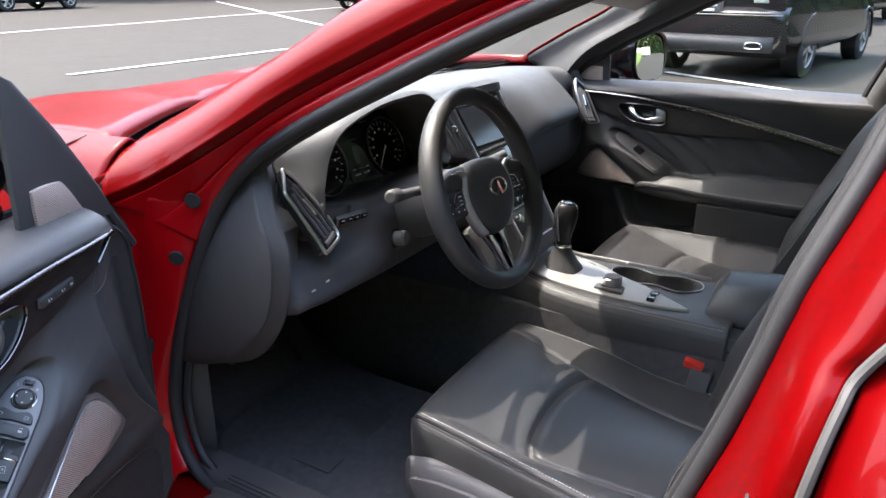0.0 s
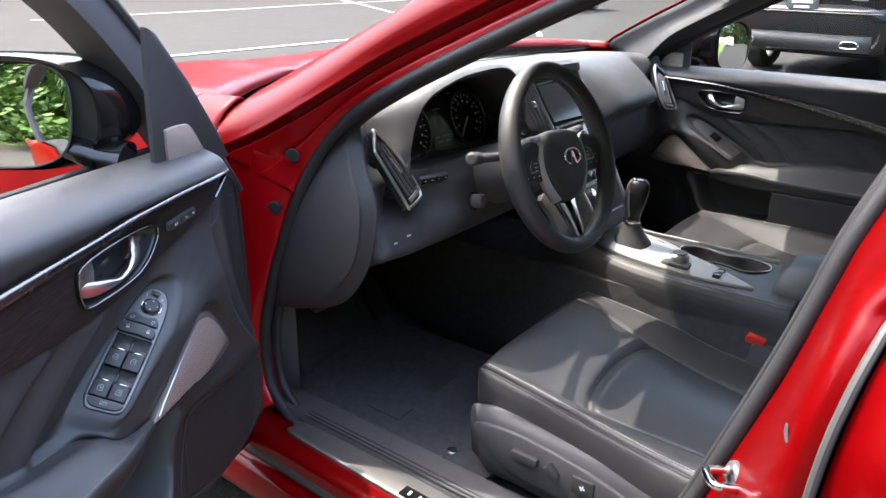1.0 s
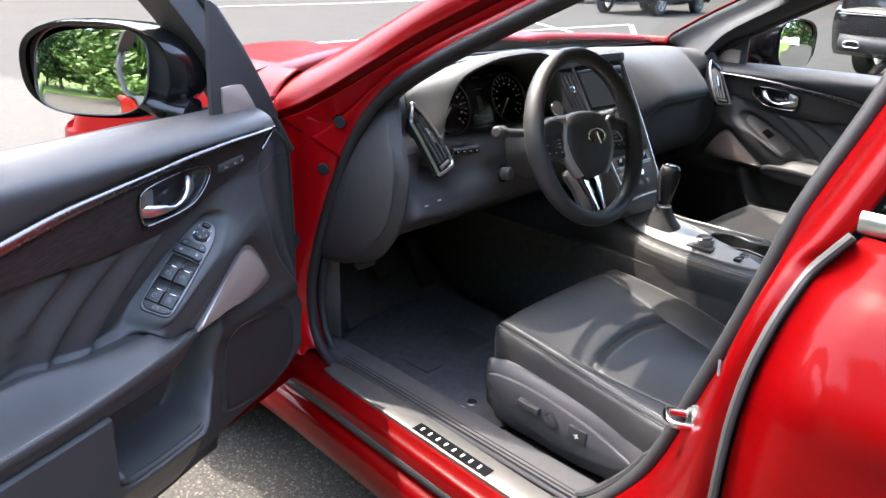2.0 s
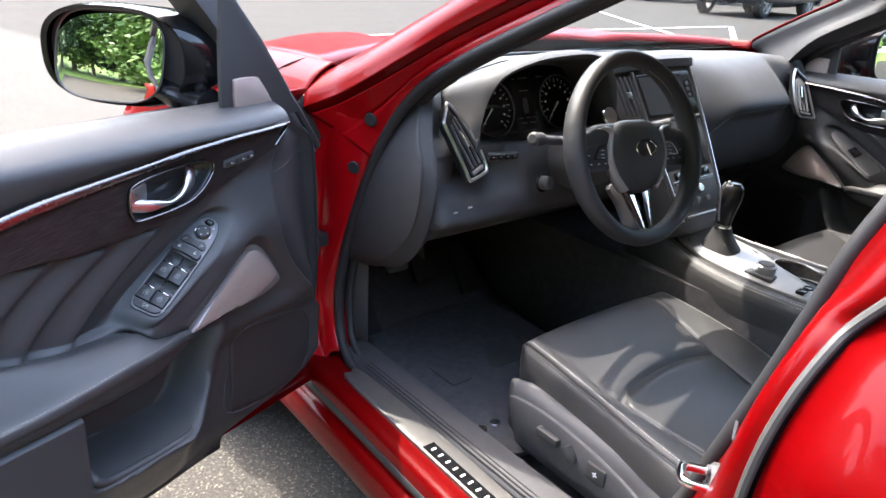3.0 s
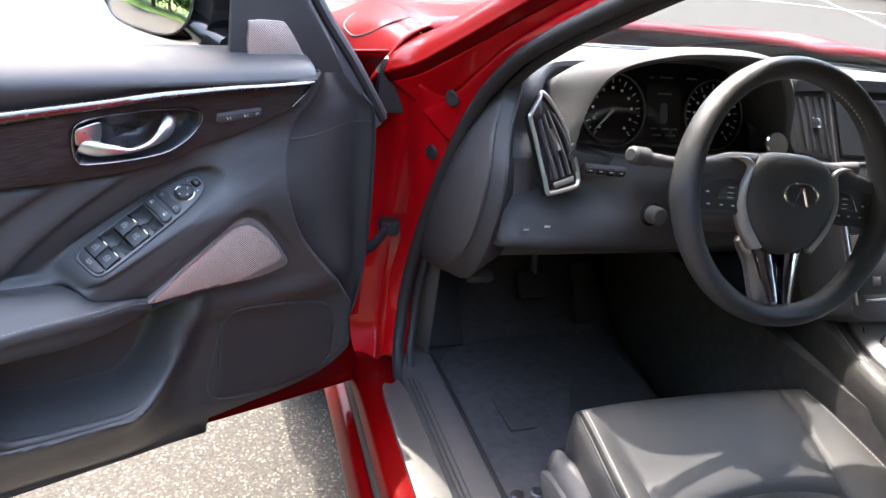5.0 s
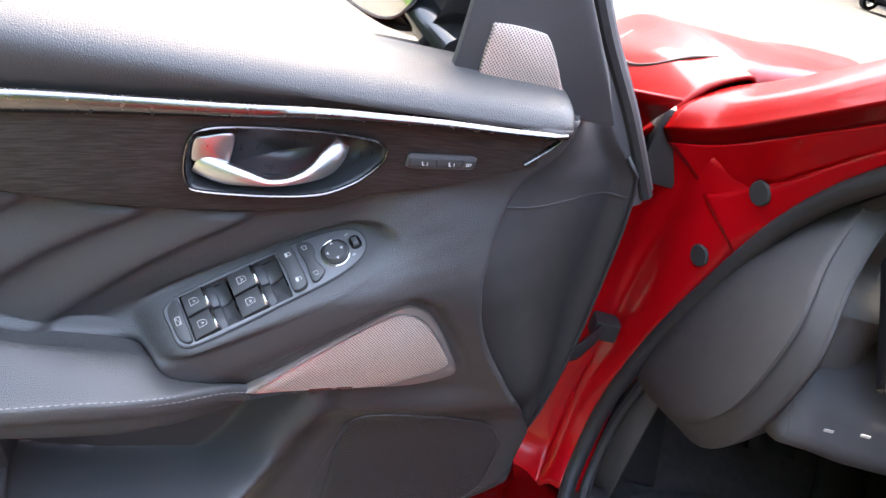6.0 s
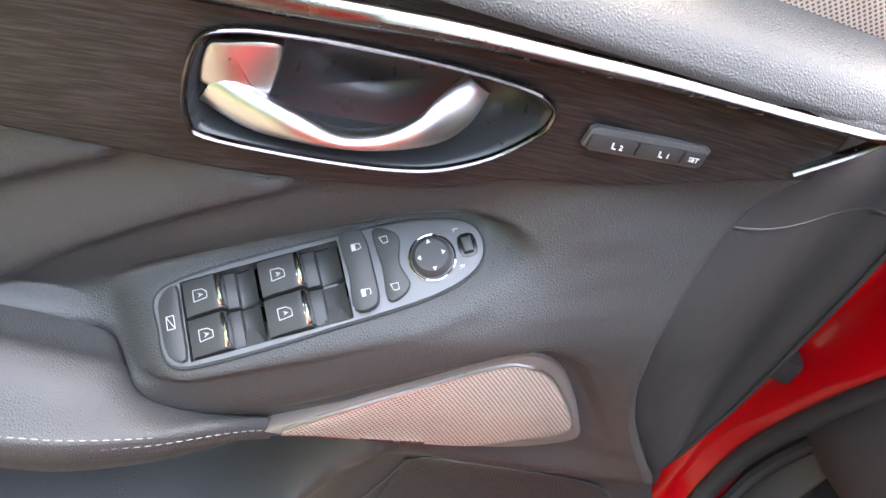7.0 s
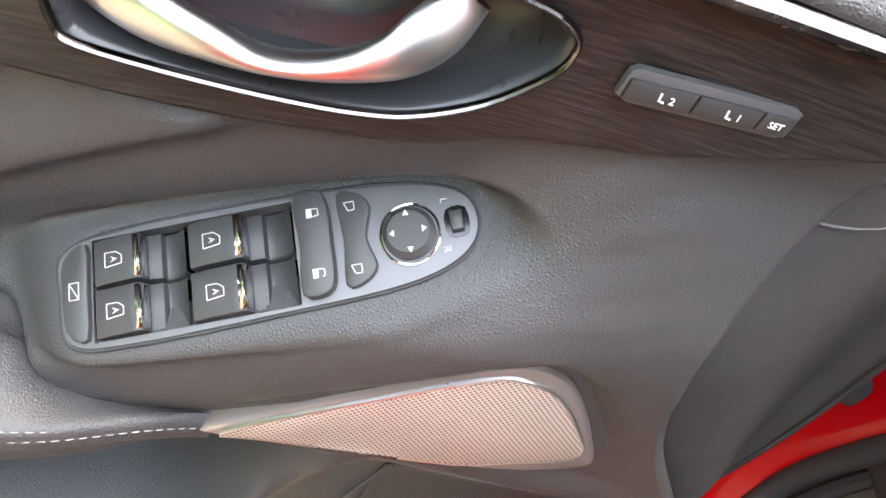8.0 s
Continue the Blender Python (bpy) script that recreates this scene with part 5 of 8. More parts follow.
tr = spline([(-0.070, -0.345), (-0.02, -0.335), (0.052, -0.335), (0.064, -0.42), (0.050, -0.495), (0.022, -0.540), (-0.004, -0.600), (-0.040, -0.655), (-0.080, -0.712), (-0.086, -0.705), (-0.097, -0.640), (-0.100, -0.55), (-0.094, -0.43)], 4, True)
part("console_trim", plate(tr, 0.006, con_map, 0.002), SILVER, console, "satin silver console panel")
part("console_trim_edge", tube([con_map((a, b, 0.003)) for a, b in spline([(0.060, -0.335), (0.080, -0.42), (0.098, -0.52), (0.104, -0.62), (0.100, -0.72)], 5)], 0.003, 8, ry=0.005), ALU, console, "satin silver edge of the console panel")
part("shift_panel", plate(spline([(-0.066, -0.372), (0.030, -0.368), (0.034, -0.44), (0.026, -0.492), (-0.068, -0.494), (-0.076, -0.43)], 4, True), 0.003, con_map, 0.001, base=0.006), GLOSSBLACK, console, "gloss black shift panel")
part("shift_marks", joined(*[plate([(-0.064, -0.40 - 0.016 * i), (-0.064, -0.392 - 0.016 * i), (-0.056, -0.392 - 0.016 * i), (-0.056, -0.40 - 0.016 * i)], 0.0005, con_map, base=0.009) for i in range(4)]), WHITE, console, "pale bars of gear marks")
part("cup_ring", tube([con_map((q[0], q[1], 0.002)) for q in CUP], 0.0014, 8, True), ALU, console, "thin chrome rim of the cup holder")
well = [[con_map((0.045 + (q[0] - 0.045) * k, -0.616 + (q[1] + 0.616) * k, -d)) for q in CUP] for k, d in ((1.02, 0.0), (0.98, 0.006), (0.95, 0.03), (0.92, 0.065), (0.6, 0.068), (0.02, 0.068))]
part("cup_well", grid_mesh(well, close_u=True), CARPET, console, "deep dark cup holder well", solid=0.001)
SHIFT = [(-0.064, -0.372), (0.028, -0.370), (0.032, -0.44), (0.024, -0.490), (-0.066, -0.492), (-0.074, -0.43)]
part("shift_frame", tube([con_map((a, b, 0.009)) for a, b in spline(SHIFT, 4, True)], 0.0017, 6, True), CHROME, console, "thin chrome frame of the shift boot")
gm = Matrix.Translation(con_map((-0.034, -0.430, 0.006)))
boot = [[tuple(gm @ Vector((rx * math.cos(t) * (1 + 0.08 * math.sin(5 * t + k)), ry * math.sin(t) * (1 + 0.06 * math.cos(4 * t + k)) - oy, z))) for t in np.linspace(0, 2 * math.pi, 24, endpoint=False)] for k, (rx, ry, oy, z) in enumerate(((0.042, 0.054, 0.004, 0), (0.038, 0.046, 0.004, 0.010), (0.029, 0.033, 0.002, 0.026), (0.021, 0.023, 0, 0.042), (0.017, 0.018, 0, 0.056)))]
part("shift_boot", grid_mesh(boot, close_u=True), LEATHER, console, "creased leather shift boot")
def knob_ring(rx, ry, dy, z):
    return [tuple(gm @ Vector((rx * math.cos(t) - 0.05 * z, ry * math.sin(t) + dy, z))) for t in np.linspace(0, 2 * math.pi, 28, endpoint=False)]


part("shift_knob", grid_mesh([knob_ring(*q) for q in ((0.0145, 0.016, 0, 0.050), (0.015, 0.017, 0, 0.066), (0.0165, 0.0195, -0.001, 0.084), (0.019, 0.0235, -0.003, 0.104), (0.0205, 0.026, -0.005, 0.122), (0.0205, 0.026, -0.007, 0.136), (0.018, 0.0235, -0.009, 0.147), (0.013, 0.017, -0.010, 0.153), (0.001, 0.001, -0.011, 0.155))], close_u=True), KNOB, console, "glossy black leather shift knob")
part("shift_collar", grid_mesh([knob_ring(*q) for q in ((0.0165, 0.0185, 0, 0.056), (0.0180, 0.0200, 0, 0.060), (0.0165, 0.0185, 0, 0.064))], close_u=True, close_v=True), CHROME, console, "thin bright collar of the shift knob")
for sx in (-1, 1):
    path = [tuple(gm @ Vector((sx * rx - 0.05 * z, dy + oy, z))) for rx, dy, oy, z in ((0.0150, -0.010, 0.012, 0.072), (0.0178, -0.012, 0.016, 0.098), (0.0185, -0.014, 0.019, 0.122), (0.0150, -0.016, 0.024, 0.143), (0.006, -0.012, 0.018, 0.1545))]
    part("knob_trim", tube(spline(path, 5), 0.0022, 8), ALU, console, "bright trim on the shift knob")
capm = [[tuple(gm @ Vector((rx * math.cos(t) - 0.05 * z, ry * math.sin(t) - 0.0115, z))) for t in np.linspace(0, 2 * math.pi, 24, endpoint=False)] for rx, ry, z in ((0.013, 0.016, 0.1525), (0.010, 0.0125, 0.1570), (0.001, 0.001, 0.1580))]
part("shift_knob_cap", grid_mesh(capm, close_u=True), GLOSSBLACK, console, "gloss black cap on the shift knob")
knobm = Matrix.Translation(con_map((-0.060, -0.553, 0.006)))
part("control_dial_base", box((0.060, 0.060, 0.010), (0, 0, 0.005), 0.005, knobm), PLASTIC, console)
part("control_dial", drum(0.020, 0.016, knobm @ pose(0, 0, 0.010), 32, 0.003), ALU, console, "ribbed silver control dial")
part("control_dial_top", drum(0.016, 0.002, knobm @ pose(0, 0, 0.026), 32, 0.001), PLASTIC, console)
for i in range(2):
    part("console_button", box((0.02, 0.016, 0.008), (0, 0, 0.006), 0.002, Matrix.Translation(con_map((-0.078 + 0.024 * i, -0.640, 0.004)))), GLOSSBLACK, console)
for off in (0.0, 0.006):
    path = [(-0.012 - lerp_table([(-0.80, 0.116), (-0.55, 0.117), (-0.46, 0.112), (-0.38, 0.094), (-0.24, 0.080)], y) + 0.004 + off * 1.5, y, con_map((0, y, 0))[2] - 0.004 + off * 0.5) for y in np.linspace(-0.30, -0.79, 40)]
    part("console_stitching", dashes(path, 0.0058, 0.0030, 0.00045), STITCH, console, "pale double stitching")
arm = []
for y, zt, w in ((-0.742, 0.60, 0.085), (-0.748, 0.635, 0.096), (-0.765, 0.655, 0.102), (-0.85, 0.665, 0.104), (-0.95, 0.665, 0.104), (-1.04, 0.655, 0.10), (-1.06, 0.60, 0.09)):
    arm.append([(0.02 + w * math.cos(t) * (1 if abs(math.cos(t)) < 0.9 else 0.98), y, 0.585 + (zt - 0.585) * max(-0.3, math.sin(t)) ** 1.0 if math.sin(t) > 0 else 0.585) for t in np.linspace(math.pi, 0, 17)])
part("console_armrest", grid_mesh([spline(r, 1) for r in arm]), LEATHER, console, "padded black leather armrest lid", solid=0.004)
part("armrest_stitching", dashes([(0.02 + 0.092 * math.cos(t), -0.755 - 0.002, 0.59 + 0.058 * math.sin(t)) for t in np.linspace(math.pi, 0, 30)], 0.0058, 0.0030, 0.00045), STITCH, console)
part("console_box", box((0.25, 0.32, 0.30), (-0.005, -0.92, 0.44), 0.015), PLASTIC, console)

# ---------------------------------------------------------------- seats
def seat(cx, sgn, name, label):
    """sgn: -1 when the outer side (sill) is towards -x."""
    ob = empty(name, "", "")
    for k in ("label", "category"):
        if k in ob:
            del ob[k]
    ob["label"] = label
    ob.parent = car
    W = 0.212

    def cm(q):
        return (cx - sgn * q[0], q[1], q[2]) if sgn > 0 else (cx + q[0], q[1], q[2])

    def outer(y):
        return lerp_table([(-0.95, -0.272), (-0.75, -0.258), (-0.62, -0.236), (-0.50, -0.218), (-0.40, -0.203), (-0.36, -0.199)], y)

    def inner(y):
        return lerp_table([(-0.95, 0.226), (-0.60, 0.224), (-0.55, 0.220), (-0.47, 0.211), (-0.41, 0.202), (-0.36, 0.196)], y)

    def seam_out(y):
        return lerp_table([(-0.95, -0.130), (-0.75, -0.140), (-0.583, -0.160), (-0.41, -0.176), (-0.36, -0.178)], y)

    def seam_in(y):
        return lerp_table([(-0.95, 0.080), (-0.72, 0.102), (-0.58, 0.133), (-0.405, 0.152), (-0.36, 0.155)], y)

    def arc(x):
        return -0.557 - 0.9 * (x + 0.010) ** 2 - 4.0 * max(0, abs(x + 0.010) - 0.10) ** 2

    def top(x, y):
        """Cushion height: a dished middle between side bolsters that rise rearwards."""
        base = lerp_table([(-0.95, 0.472), (-0.75, 0.480), (-0.65, 0.487), (-0.58, 0.497), (-0.50, 0.518), (-0.43, 0.538), (-0.40, 0.541), (-0.36, 0.536)], y)
        rim = lerp_table([(-0.95, 0.530), (-0.75, 0.533), (-0.62, 0.536), (-0.50, 0.539), (-0.40, 0.541), (-0.36, 0.534)], y)
        so, si = seam_out(y), seam_in(y)
        if x > si:
            rim = lerp_table([(-0.95, 0.474), (-0.80, 0.478), (-0.69, 0.487), (-0.60, 0.508), (-0.50, 0.527), (-0.40, 0.541), (-0.36, 0.534)], y)
        t = (x - so) / (outer(y) - so) if x < so else ((x - si) / (inner(y) - si) if x > si else 0.0)
        t = min(1.0, max(0.0, t))
        z = base + (rim - base) * math.sin(0.5 * math.pi * min(1, t / 0.86)) ** 1.15 - 0.006 * smooth(0.90, 1.0, t) ** 2
        if 0.0 == t:
            z += 0.005 * math.sin(math.pi * (x - so) / (si - so)) * smooth(-0.40, -0.50, y)
        groove = math.exp(-((x - si) / 0.0035) ** 2) + 0.6 * math.exp(-((x - so) / 0.0035) ** 2) * smooth(-0.50, -0.60, y)
        if so < x < si:
            groove += 1.1 * math.exp(-((y - arc(x)) / 0.0038) ** 2)
            z += 0.003 * smooth(0.0, 0.02, y - arc(x)) * smooth(0.07, 0.03, y - arc(x))
        return z - 0.0042 * groove - 0.0008 * math.sin(x * 31 + y * 17) * smooth(-0.42, -0.5, y)
    ys = list(np.linspace(-0.95, -0.63, 14)) + list(np.linspace(-0.62, -0.53, 34)) + list(np.linspace(-0.52, -0.405, 12))

    def columns(y):
        so, si = seam_out(y), seam_in(y)
        return list(np.linspace(outer(y), so, 12)) + list(np.linspace(so, si, 44))[1:] + [si + d for d in (0.002, 0.004, 0.008)] + list(np.linspace(si + 0.014, inner(y), 12))
    rows = [[cm((x, y, top(x, y))) for x in columns(y)] for y in ys]
    for d, e in ((0.010, -0.001), (0.020, -0.006), (0.027, -0.016), (0.030, -0.032), (0.030, -0.065), (0.024, -0.105), (0.012, -0.140)):
        row = []
        for x in columns(-0.405):
            k = abs((x - 0.0) / 0.205)
            row.append(cm((x * (1 - 0.012 * smooth(0.0, 0.03, d)), -0.405 + d * (1 - 0.55 * k ** 3), top(x, -0.405) + e)))
        rows.append(row)
    part("cushion", grid_mesh(rows), LEATHER, ob, "black leather seat cushion", solid=0.002)
    for edge_of, s2 in ((outer, -1), (inner, 1)):
        srow = []
        for z, o in ((0.0, -0.002), (-0.003, 0.003), (-0.010, 0.006), (-0.03, 0.008), (-0.07, 0.004), (-0.14, -0.010)):
            srow.append([cm((edge_of(y) + s2 * o, y + (0.004 if y > -0.41 else 0), top(edge_of(y), y) + z)) for y in ys] + [cm((edge_of(-0.405) + s2 * o * 0.4 - s2 * 0.004, -0.390, top(edge_of(-0.405), -0.405) + z - 0.004))])
        part("cushion_side", grid_mesh(srow), LEATHER, ob, "black leather cushion side", solid=0.002)
    rows = []
    for k in np.linspace(0.02, 0.98, 30):
        row = []
        for m in np.linspace(0, 1, 22):
            x0 = seam_out(-0.57) + (seam_in(-0.57) - seam_out(-0.57)) * k
            y = -0.93 + (arc(x0) - 0.006 + 0.93) * m
            x = seam_out(y) + (seam_in(y) - seam_out(y)) * k
            row.append(cm((x, y, top(x, y) + 0.0016)))
        rows.append(row)
    part("cushion_insert", grid_mesh(rows), PERFO, ob, "perforated leather seat insert", solid=0.001)
    seam = [cm((x, arc(x), top(x, arc(x)) + 0.0010)) for x in np.linspace(seam_out(-0.58), seam_in(-0.58), 40)]
    part("seat_seam", tube(seam, 0.0012, 6), RUBBER, ob)
    line = [cm((seam_in(y), y, top(seam_in(y), y) + 0.0008)) for y in ys]
    part("seat_seam", tube(line, 0.0012, 6), RUBBER, ob)
    for edge_of, s2 in ((outer, -1), (inner, 1)):
        edge = [cm((edge_of(y) - s2 * 0.0085, y, top(edge_of(y) - s2 * 0.0085, y) + 0.0010)) for y in ys]
        part("seat_stitching", dashes(edge, 0.0058, 0.0036, 0.00075), STITCH, ob, "pale seam stitching")
        low = [cm((edge_of(y) + s2 * 0.0055, y, top(edge_of(y), y) - 0.0080)) for y in ys]
        if s2 < 0:
            part("seat_stitching", dashes(low, 0.0058, 0.0036, 0.00075), STITCH, ob, "pale seam stitching")
        part("seat_piping", tube([cm((edge_of(y) + s2 * 0.001, y, top(edge_of(y), y) - 0.0005)) for y in ys], 0.0022, 6), LEATHER, ob)
    # valance with power switches
    vr = []
    for y in np.linspace(-0.86, -0.395, 26):
        k = smooth(-0.44, -0.395, y)
        d = lerp_table([(-0.86, 0.028), (-0.62, 0.012), (-0.40, 0.0)], y)
        h = 0.372 + 0.02 * smooth(-0.60, -0.80, y) + 0.03 * k
        vr.append([cm((-W - 0.002 - d, y, 0.478 - 0.012 * k)), cm((-W - 0.012 - d, y, 0.482 - 0.015 * k)), cm((-W - 0.026 - d + 0.010 * k, y, 0.474 - 0.020 * k)), cm((-W - 0.034 - d + 0.018 * k, y, 0.445 - 0.02 * k)), cm((-W - 0.030 - d + 0.020 * k, y, h)), cm((-W - 0.010, y, h - 0.03))])
    part("seat_valance", grid_mesh([spline(r, 3) for r in vr]), PLASTIC, ob, "charcoal plastic seat side cover", solid=0.003)
    if sgn < 0:
        so_ = spline([(-0.418, 0.455), (-0.50, 0.470), (-0.60, 0.466), (-0.69, 0.452), (-0.748, 0.430), (-0.70, 0.405), (-0.60, 0.388), (-0.50, 0.392), (-0.440, 0.420)], 5, True)
        side_x = lambda y: cx - W - 0.0335 - lerp_table([(-0.86, 0.028), (-0.62, 0.012), (-0.40, 0.0)], y)
        part("switch_panel", plate([(q[0], q[1]) for q in so_], 0.007, lambda q: (side_x(q[0]) - q[2], q[0], q[1]), 0.003), PLASTIC, ob, "smooth dark seat switch panel")
        for y, ln, tl, zz in ((-0.528, 0.050, 12, 0.440), (-0.580, 0.028, 60, 0.438)):
            part("seat_switch", box((0.018, ln, 0.017), (0, 0, 0), 0.006, pose(side_x(y) - 0.011, y, zz, tl - 12, 0, 0)), BUTTON, ob, "black seat adjuster switch")
        part("lumbar_switch", box((0.010, 0.038, 0.030), (0, 0, 0), 0.004, pose(side_x(-0.636) - 0.008, -0.636, 0.436, 0)), BUTTON, ob, "square lumbar switch")
        bars = [box((0.001, 0.010, 0.0022), (0, 0, 0), 0, pose(side_x(-0.636) - 0.0134, -0.636, 0.436, a)) for a in (20, 110)]
        part("lumbar_mark", joined(*bars), WHITE, ob, "small white cross mark")
    # backrest
    rows = []
    for h in np.linspace(0, 1, 22):
        y0 = -0.82 - 0.27 * h
        z0 = 0.47 + 0.62 * h
        wd = (0.225 + 0.015 * math.sin(h * math.pi)) * (1 - 0.22 * smooth(0.6, 1, h))
        row = []
        for a in np.linspace(-1, 1, 31):
            bol = 0.055 * smooth(0.50, 0.90, abs(a)) * (1 - 0.55 * smooth(0.55, 1, h)) * (0.6 + 0.4 * smooth(0, 0.2, h))
            rnd = -0.06 * smooth(0.90, 1.0, abs(a)) ** 2
            row.append(cm((a * wd, y0 + bol + rnd - 0.05 * smooth(0.93, 1, h), z0 + 0.3 * (bol + rnd))))
        for a in (1.0, 0.6, 0, -0.6, -1.0):
            row.append(cm((a * wd, y0 - 0.14, z0)))
        rows.append(row)
    part("backrest", grid_mesh(rows, close_u=True, cap=True), LEATHER, ob, "black leather backrest")
    for s2 in (-1, 1):
        line = []
        for h in np.linspace(0.03, 0.9, 30):
            wd = (0.225 + 0.015 * math.sin(h * math.pi)) * (1 - 0.22 * smooth(0.6, 1, h))
            bol = 0.055 * (1 - 0.55 * smooth(0.55, 1, h)) * (0.6 + 0.4 * smooth(0, 0.2, h))
            line.append(cm((s2 * wd * 0.93, -0.82 - 0.27 * h + bol - 0.004, 0.47 + 0.62 * h + 0.3 * bol + 0.001)))
        part("backrest_stitching", dashes(line, 0.0058, 0.0030, 0.00045), STITCH, ob, "pale seam stitching")
    hr = [[cm((0.11 * math.cos(t) * k, -1.16 + 0.05 * math.sin(t) * k + 0.02 * h, 1.10 + 0.17 * h)) for t in np.linspace(0, 2 * math.pi, 24, endpoint=False)] for h, k in ((0, 0.85), (0.15, 1), (0.85, 0.98), (1, 0.8))]
    part("head_restraint", grid_mesh(hr, close_u=True, cap=True), LEATHER, ob)
    return ob


seat(-0.372, -1, "driver_seat", "black leather driver seat with pale stitching")
seat(0.365, 1, "passenger_seat", "black leather passenger seat")
part("buckle_stalk", box((0.028, 0.040, 0.13), (0, 0, 0), 0.006, pose(-0.147, -0.757, 0.460, 8)), PLASTIC, car, "black belt buckle stalk")
part("belt_buckle", box((0.024, 0.036, 0.014), (0, 0, 0), 0.004, pose(-0.147, -0.749, 0.529, 8)), REDPLASTIC, car, "red belt buckle button")
belt = [(-0.675, -0.92, 0.40), (-0.668, -0.95, 0.6), (-0.65, -1.0, 0.9), (-0.60, -1.08, 1.2)]
part("seat_belt", grid_mesh([[(q[0], q[1] - d, q[2]) for d in (0, 0.046)] for q in spline(belt, 5)]), RUBBER, car, "dark seat belt webbing", solid=0.0015)
part("rear_view_mirror", box((0.24, 0.03, 0.065), (0, 0, 0), 0.014, pose(-0.01, -0.30, 1.225, -8, 0, -12)), PLASTIC, car, "black interior mirror")
part("interior_mirror_glass", box((0.22, 0.004, 0.05), (0, 0, 0), 0.001, pose(-0.013, -0.318, 1.222, -8, 0, -12)), MIRROR, car)

# ---------------------------------------------------------------- doors
# door coordinates: s rearward from the hinge, w towards the cabin, z up
def open_door(q):
    s, w, z = q
    return (-0.83 - 0.9437 * s + 0.3309 * w, 0.02 - 0.3309 * s - 0.9437 * w, z)


def shut_door(q):
    s, w, z = q
    return (0.833 - w, 0.008 - s, z - 0.036)


AXA = (-0.868, 0.496)
AXB = (-0.496, -0.868)


def across(s, z):
    """Distance below the axis of the switch pod."""
    return (s - 0.3845) * AXB[0] + (z - 0.7740) * AXB[1]


def along(s, z):
    return (s - 0.3845) * AXA[0] + (z - 0.7740) * AXA[1]


def front_edge(z):
    """Front border of the door, running back along its slanting bottom edge."""
    return lerp_table([(0.385, 0.48), (0.39, 0.43), (0.40, 0.38), (0.415, 0.32), (0.437, 0.222), (0.446, 0.165), (0.461, 0.118), (0.49, 0.078), (0.52, 0.050), (0.58, 0.033), (0.68, 0.026), (0.79, 0.028), (0.87, 0.036), (0.91, 0.075), (0.95, 0.11)], z)


def bottom_edge(s):
    return lerp_table([(0.05, 0.52), (0.078, 0.49), (0.118, 0.461), (0.165, 0.446), (0.222, 0.437), (0.32, 0.415), (0.38, 0.40), (0.43, 0.39), (1.02, 0.375)], s)


def cut_line(z):
    """Front border of the padded panel, behind the plain front cover."""
    return lerp_table([(0.58, 0.075), (0.63, 0.110), (0.668, 0.142), (0.723, 0.183), (0.770, 0.206), (0.802, 0.213), (0.843, 0.208), (0.888, 0.192), (0.912, 0.172), (0.93, 0.165)], z)


def wood_low(s):
    return lerp_table([(0.17, 0.922), (0.19, 0.912), (0.23, 0.896), (0.285, 0.873), (0.326, 0.8615), (0.350, 0.849), (0.372, 0.8445), (0.42, 0.8392), (0.49, 0.8370), (0.53, 0.8365), (0.58, 0.841), (0.80, 0.848), (1.05, 0.86)], s)


def trim_top(s):
    return lerp_table([(0.17, 0.9405), (0.19, 0.9402), (0.237, 0.9385), (0.288, 0.9375), (0.335, 0.935), (0.37, 0.9330), (0.43, 0.9265), (0.50, 0.920), (0.57, 0.913), (0.647, 0.8994), (0.80, 0.868), (1.05, 0.81)], s)


def trim_low(s):
    return trim_top(s) - lerp_table([(0.17, 0.0035), (0.20, 0.004), (0.284, 0.0062), (0.37, 0.0082), (0.44, 0.0105), (0.50, 0.0125), (0.57, 0.0155), (0.90, 0.02)], s)


FOLDS = ((0.480, 0.834, 0.625, 0.716), (0.405, 0.838, 0.575, 0.694), (0.552, 0.840, 0.690, 0.715), (0.627, 0.848, 0.760, 0.725), (0.71, 0.852, 0.85, 0.73))


def crease_line(s):
    """Where the armrest meets the panel: rising rearwards, dipping to the speaker's tip."""
    return lerp_table([(0.39, 0.6795), (0.413, 0.686), (0.4516, 0.692), (0.462, 0.699), (0.470, 0.707), (0.482, 0.714), (0.50, 0.7165), (0.57, 0.7215), (0.60, 0.728), (0.66, 0.737), (1.02, 0.745)], s)


def stitch_line(s):
    """Height and stand-out of the armrest's seam."""
    z = lerp_table([(0.39, 0.679), (0.398, 0.682), (0.42, 0.690), (0.455, 0.695), (0.50, 0.698), (0.57, 0.693), (0.65, 0.689), (1.02, 0.69)], s)
    return z, lerp_table([(0.39, 0.197), (0.398, 0.200), (0.42, 0.211), (0.455, 0.226), (0.50, 0.236), (0.57, 0.238), (1.02, 0.238)], s)


SPEAKER = ((0.397, 0.6795), (0.3523, 0.7175), (0.290, 0.762), (0.2729, 0.7693), (0.254, 0.7622), (0.2120, 0.7065), (0.2046, 0.6915), (0.2146, 0.6845), (0.2507, 0.680), (0.361, 0.6797))


def speaker_w(s):
    return float(np.interp(s, (0.20, 0.236, 0.272, 0.393), (0.1775, 0.1845, 0.1895, 0.199)))


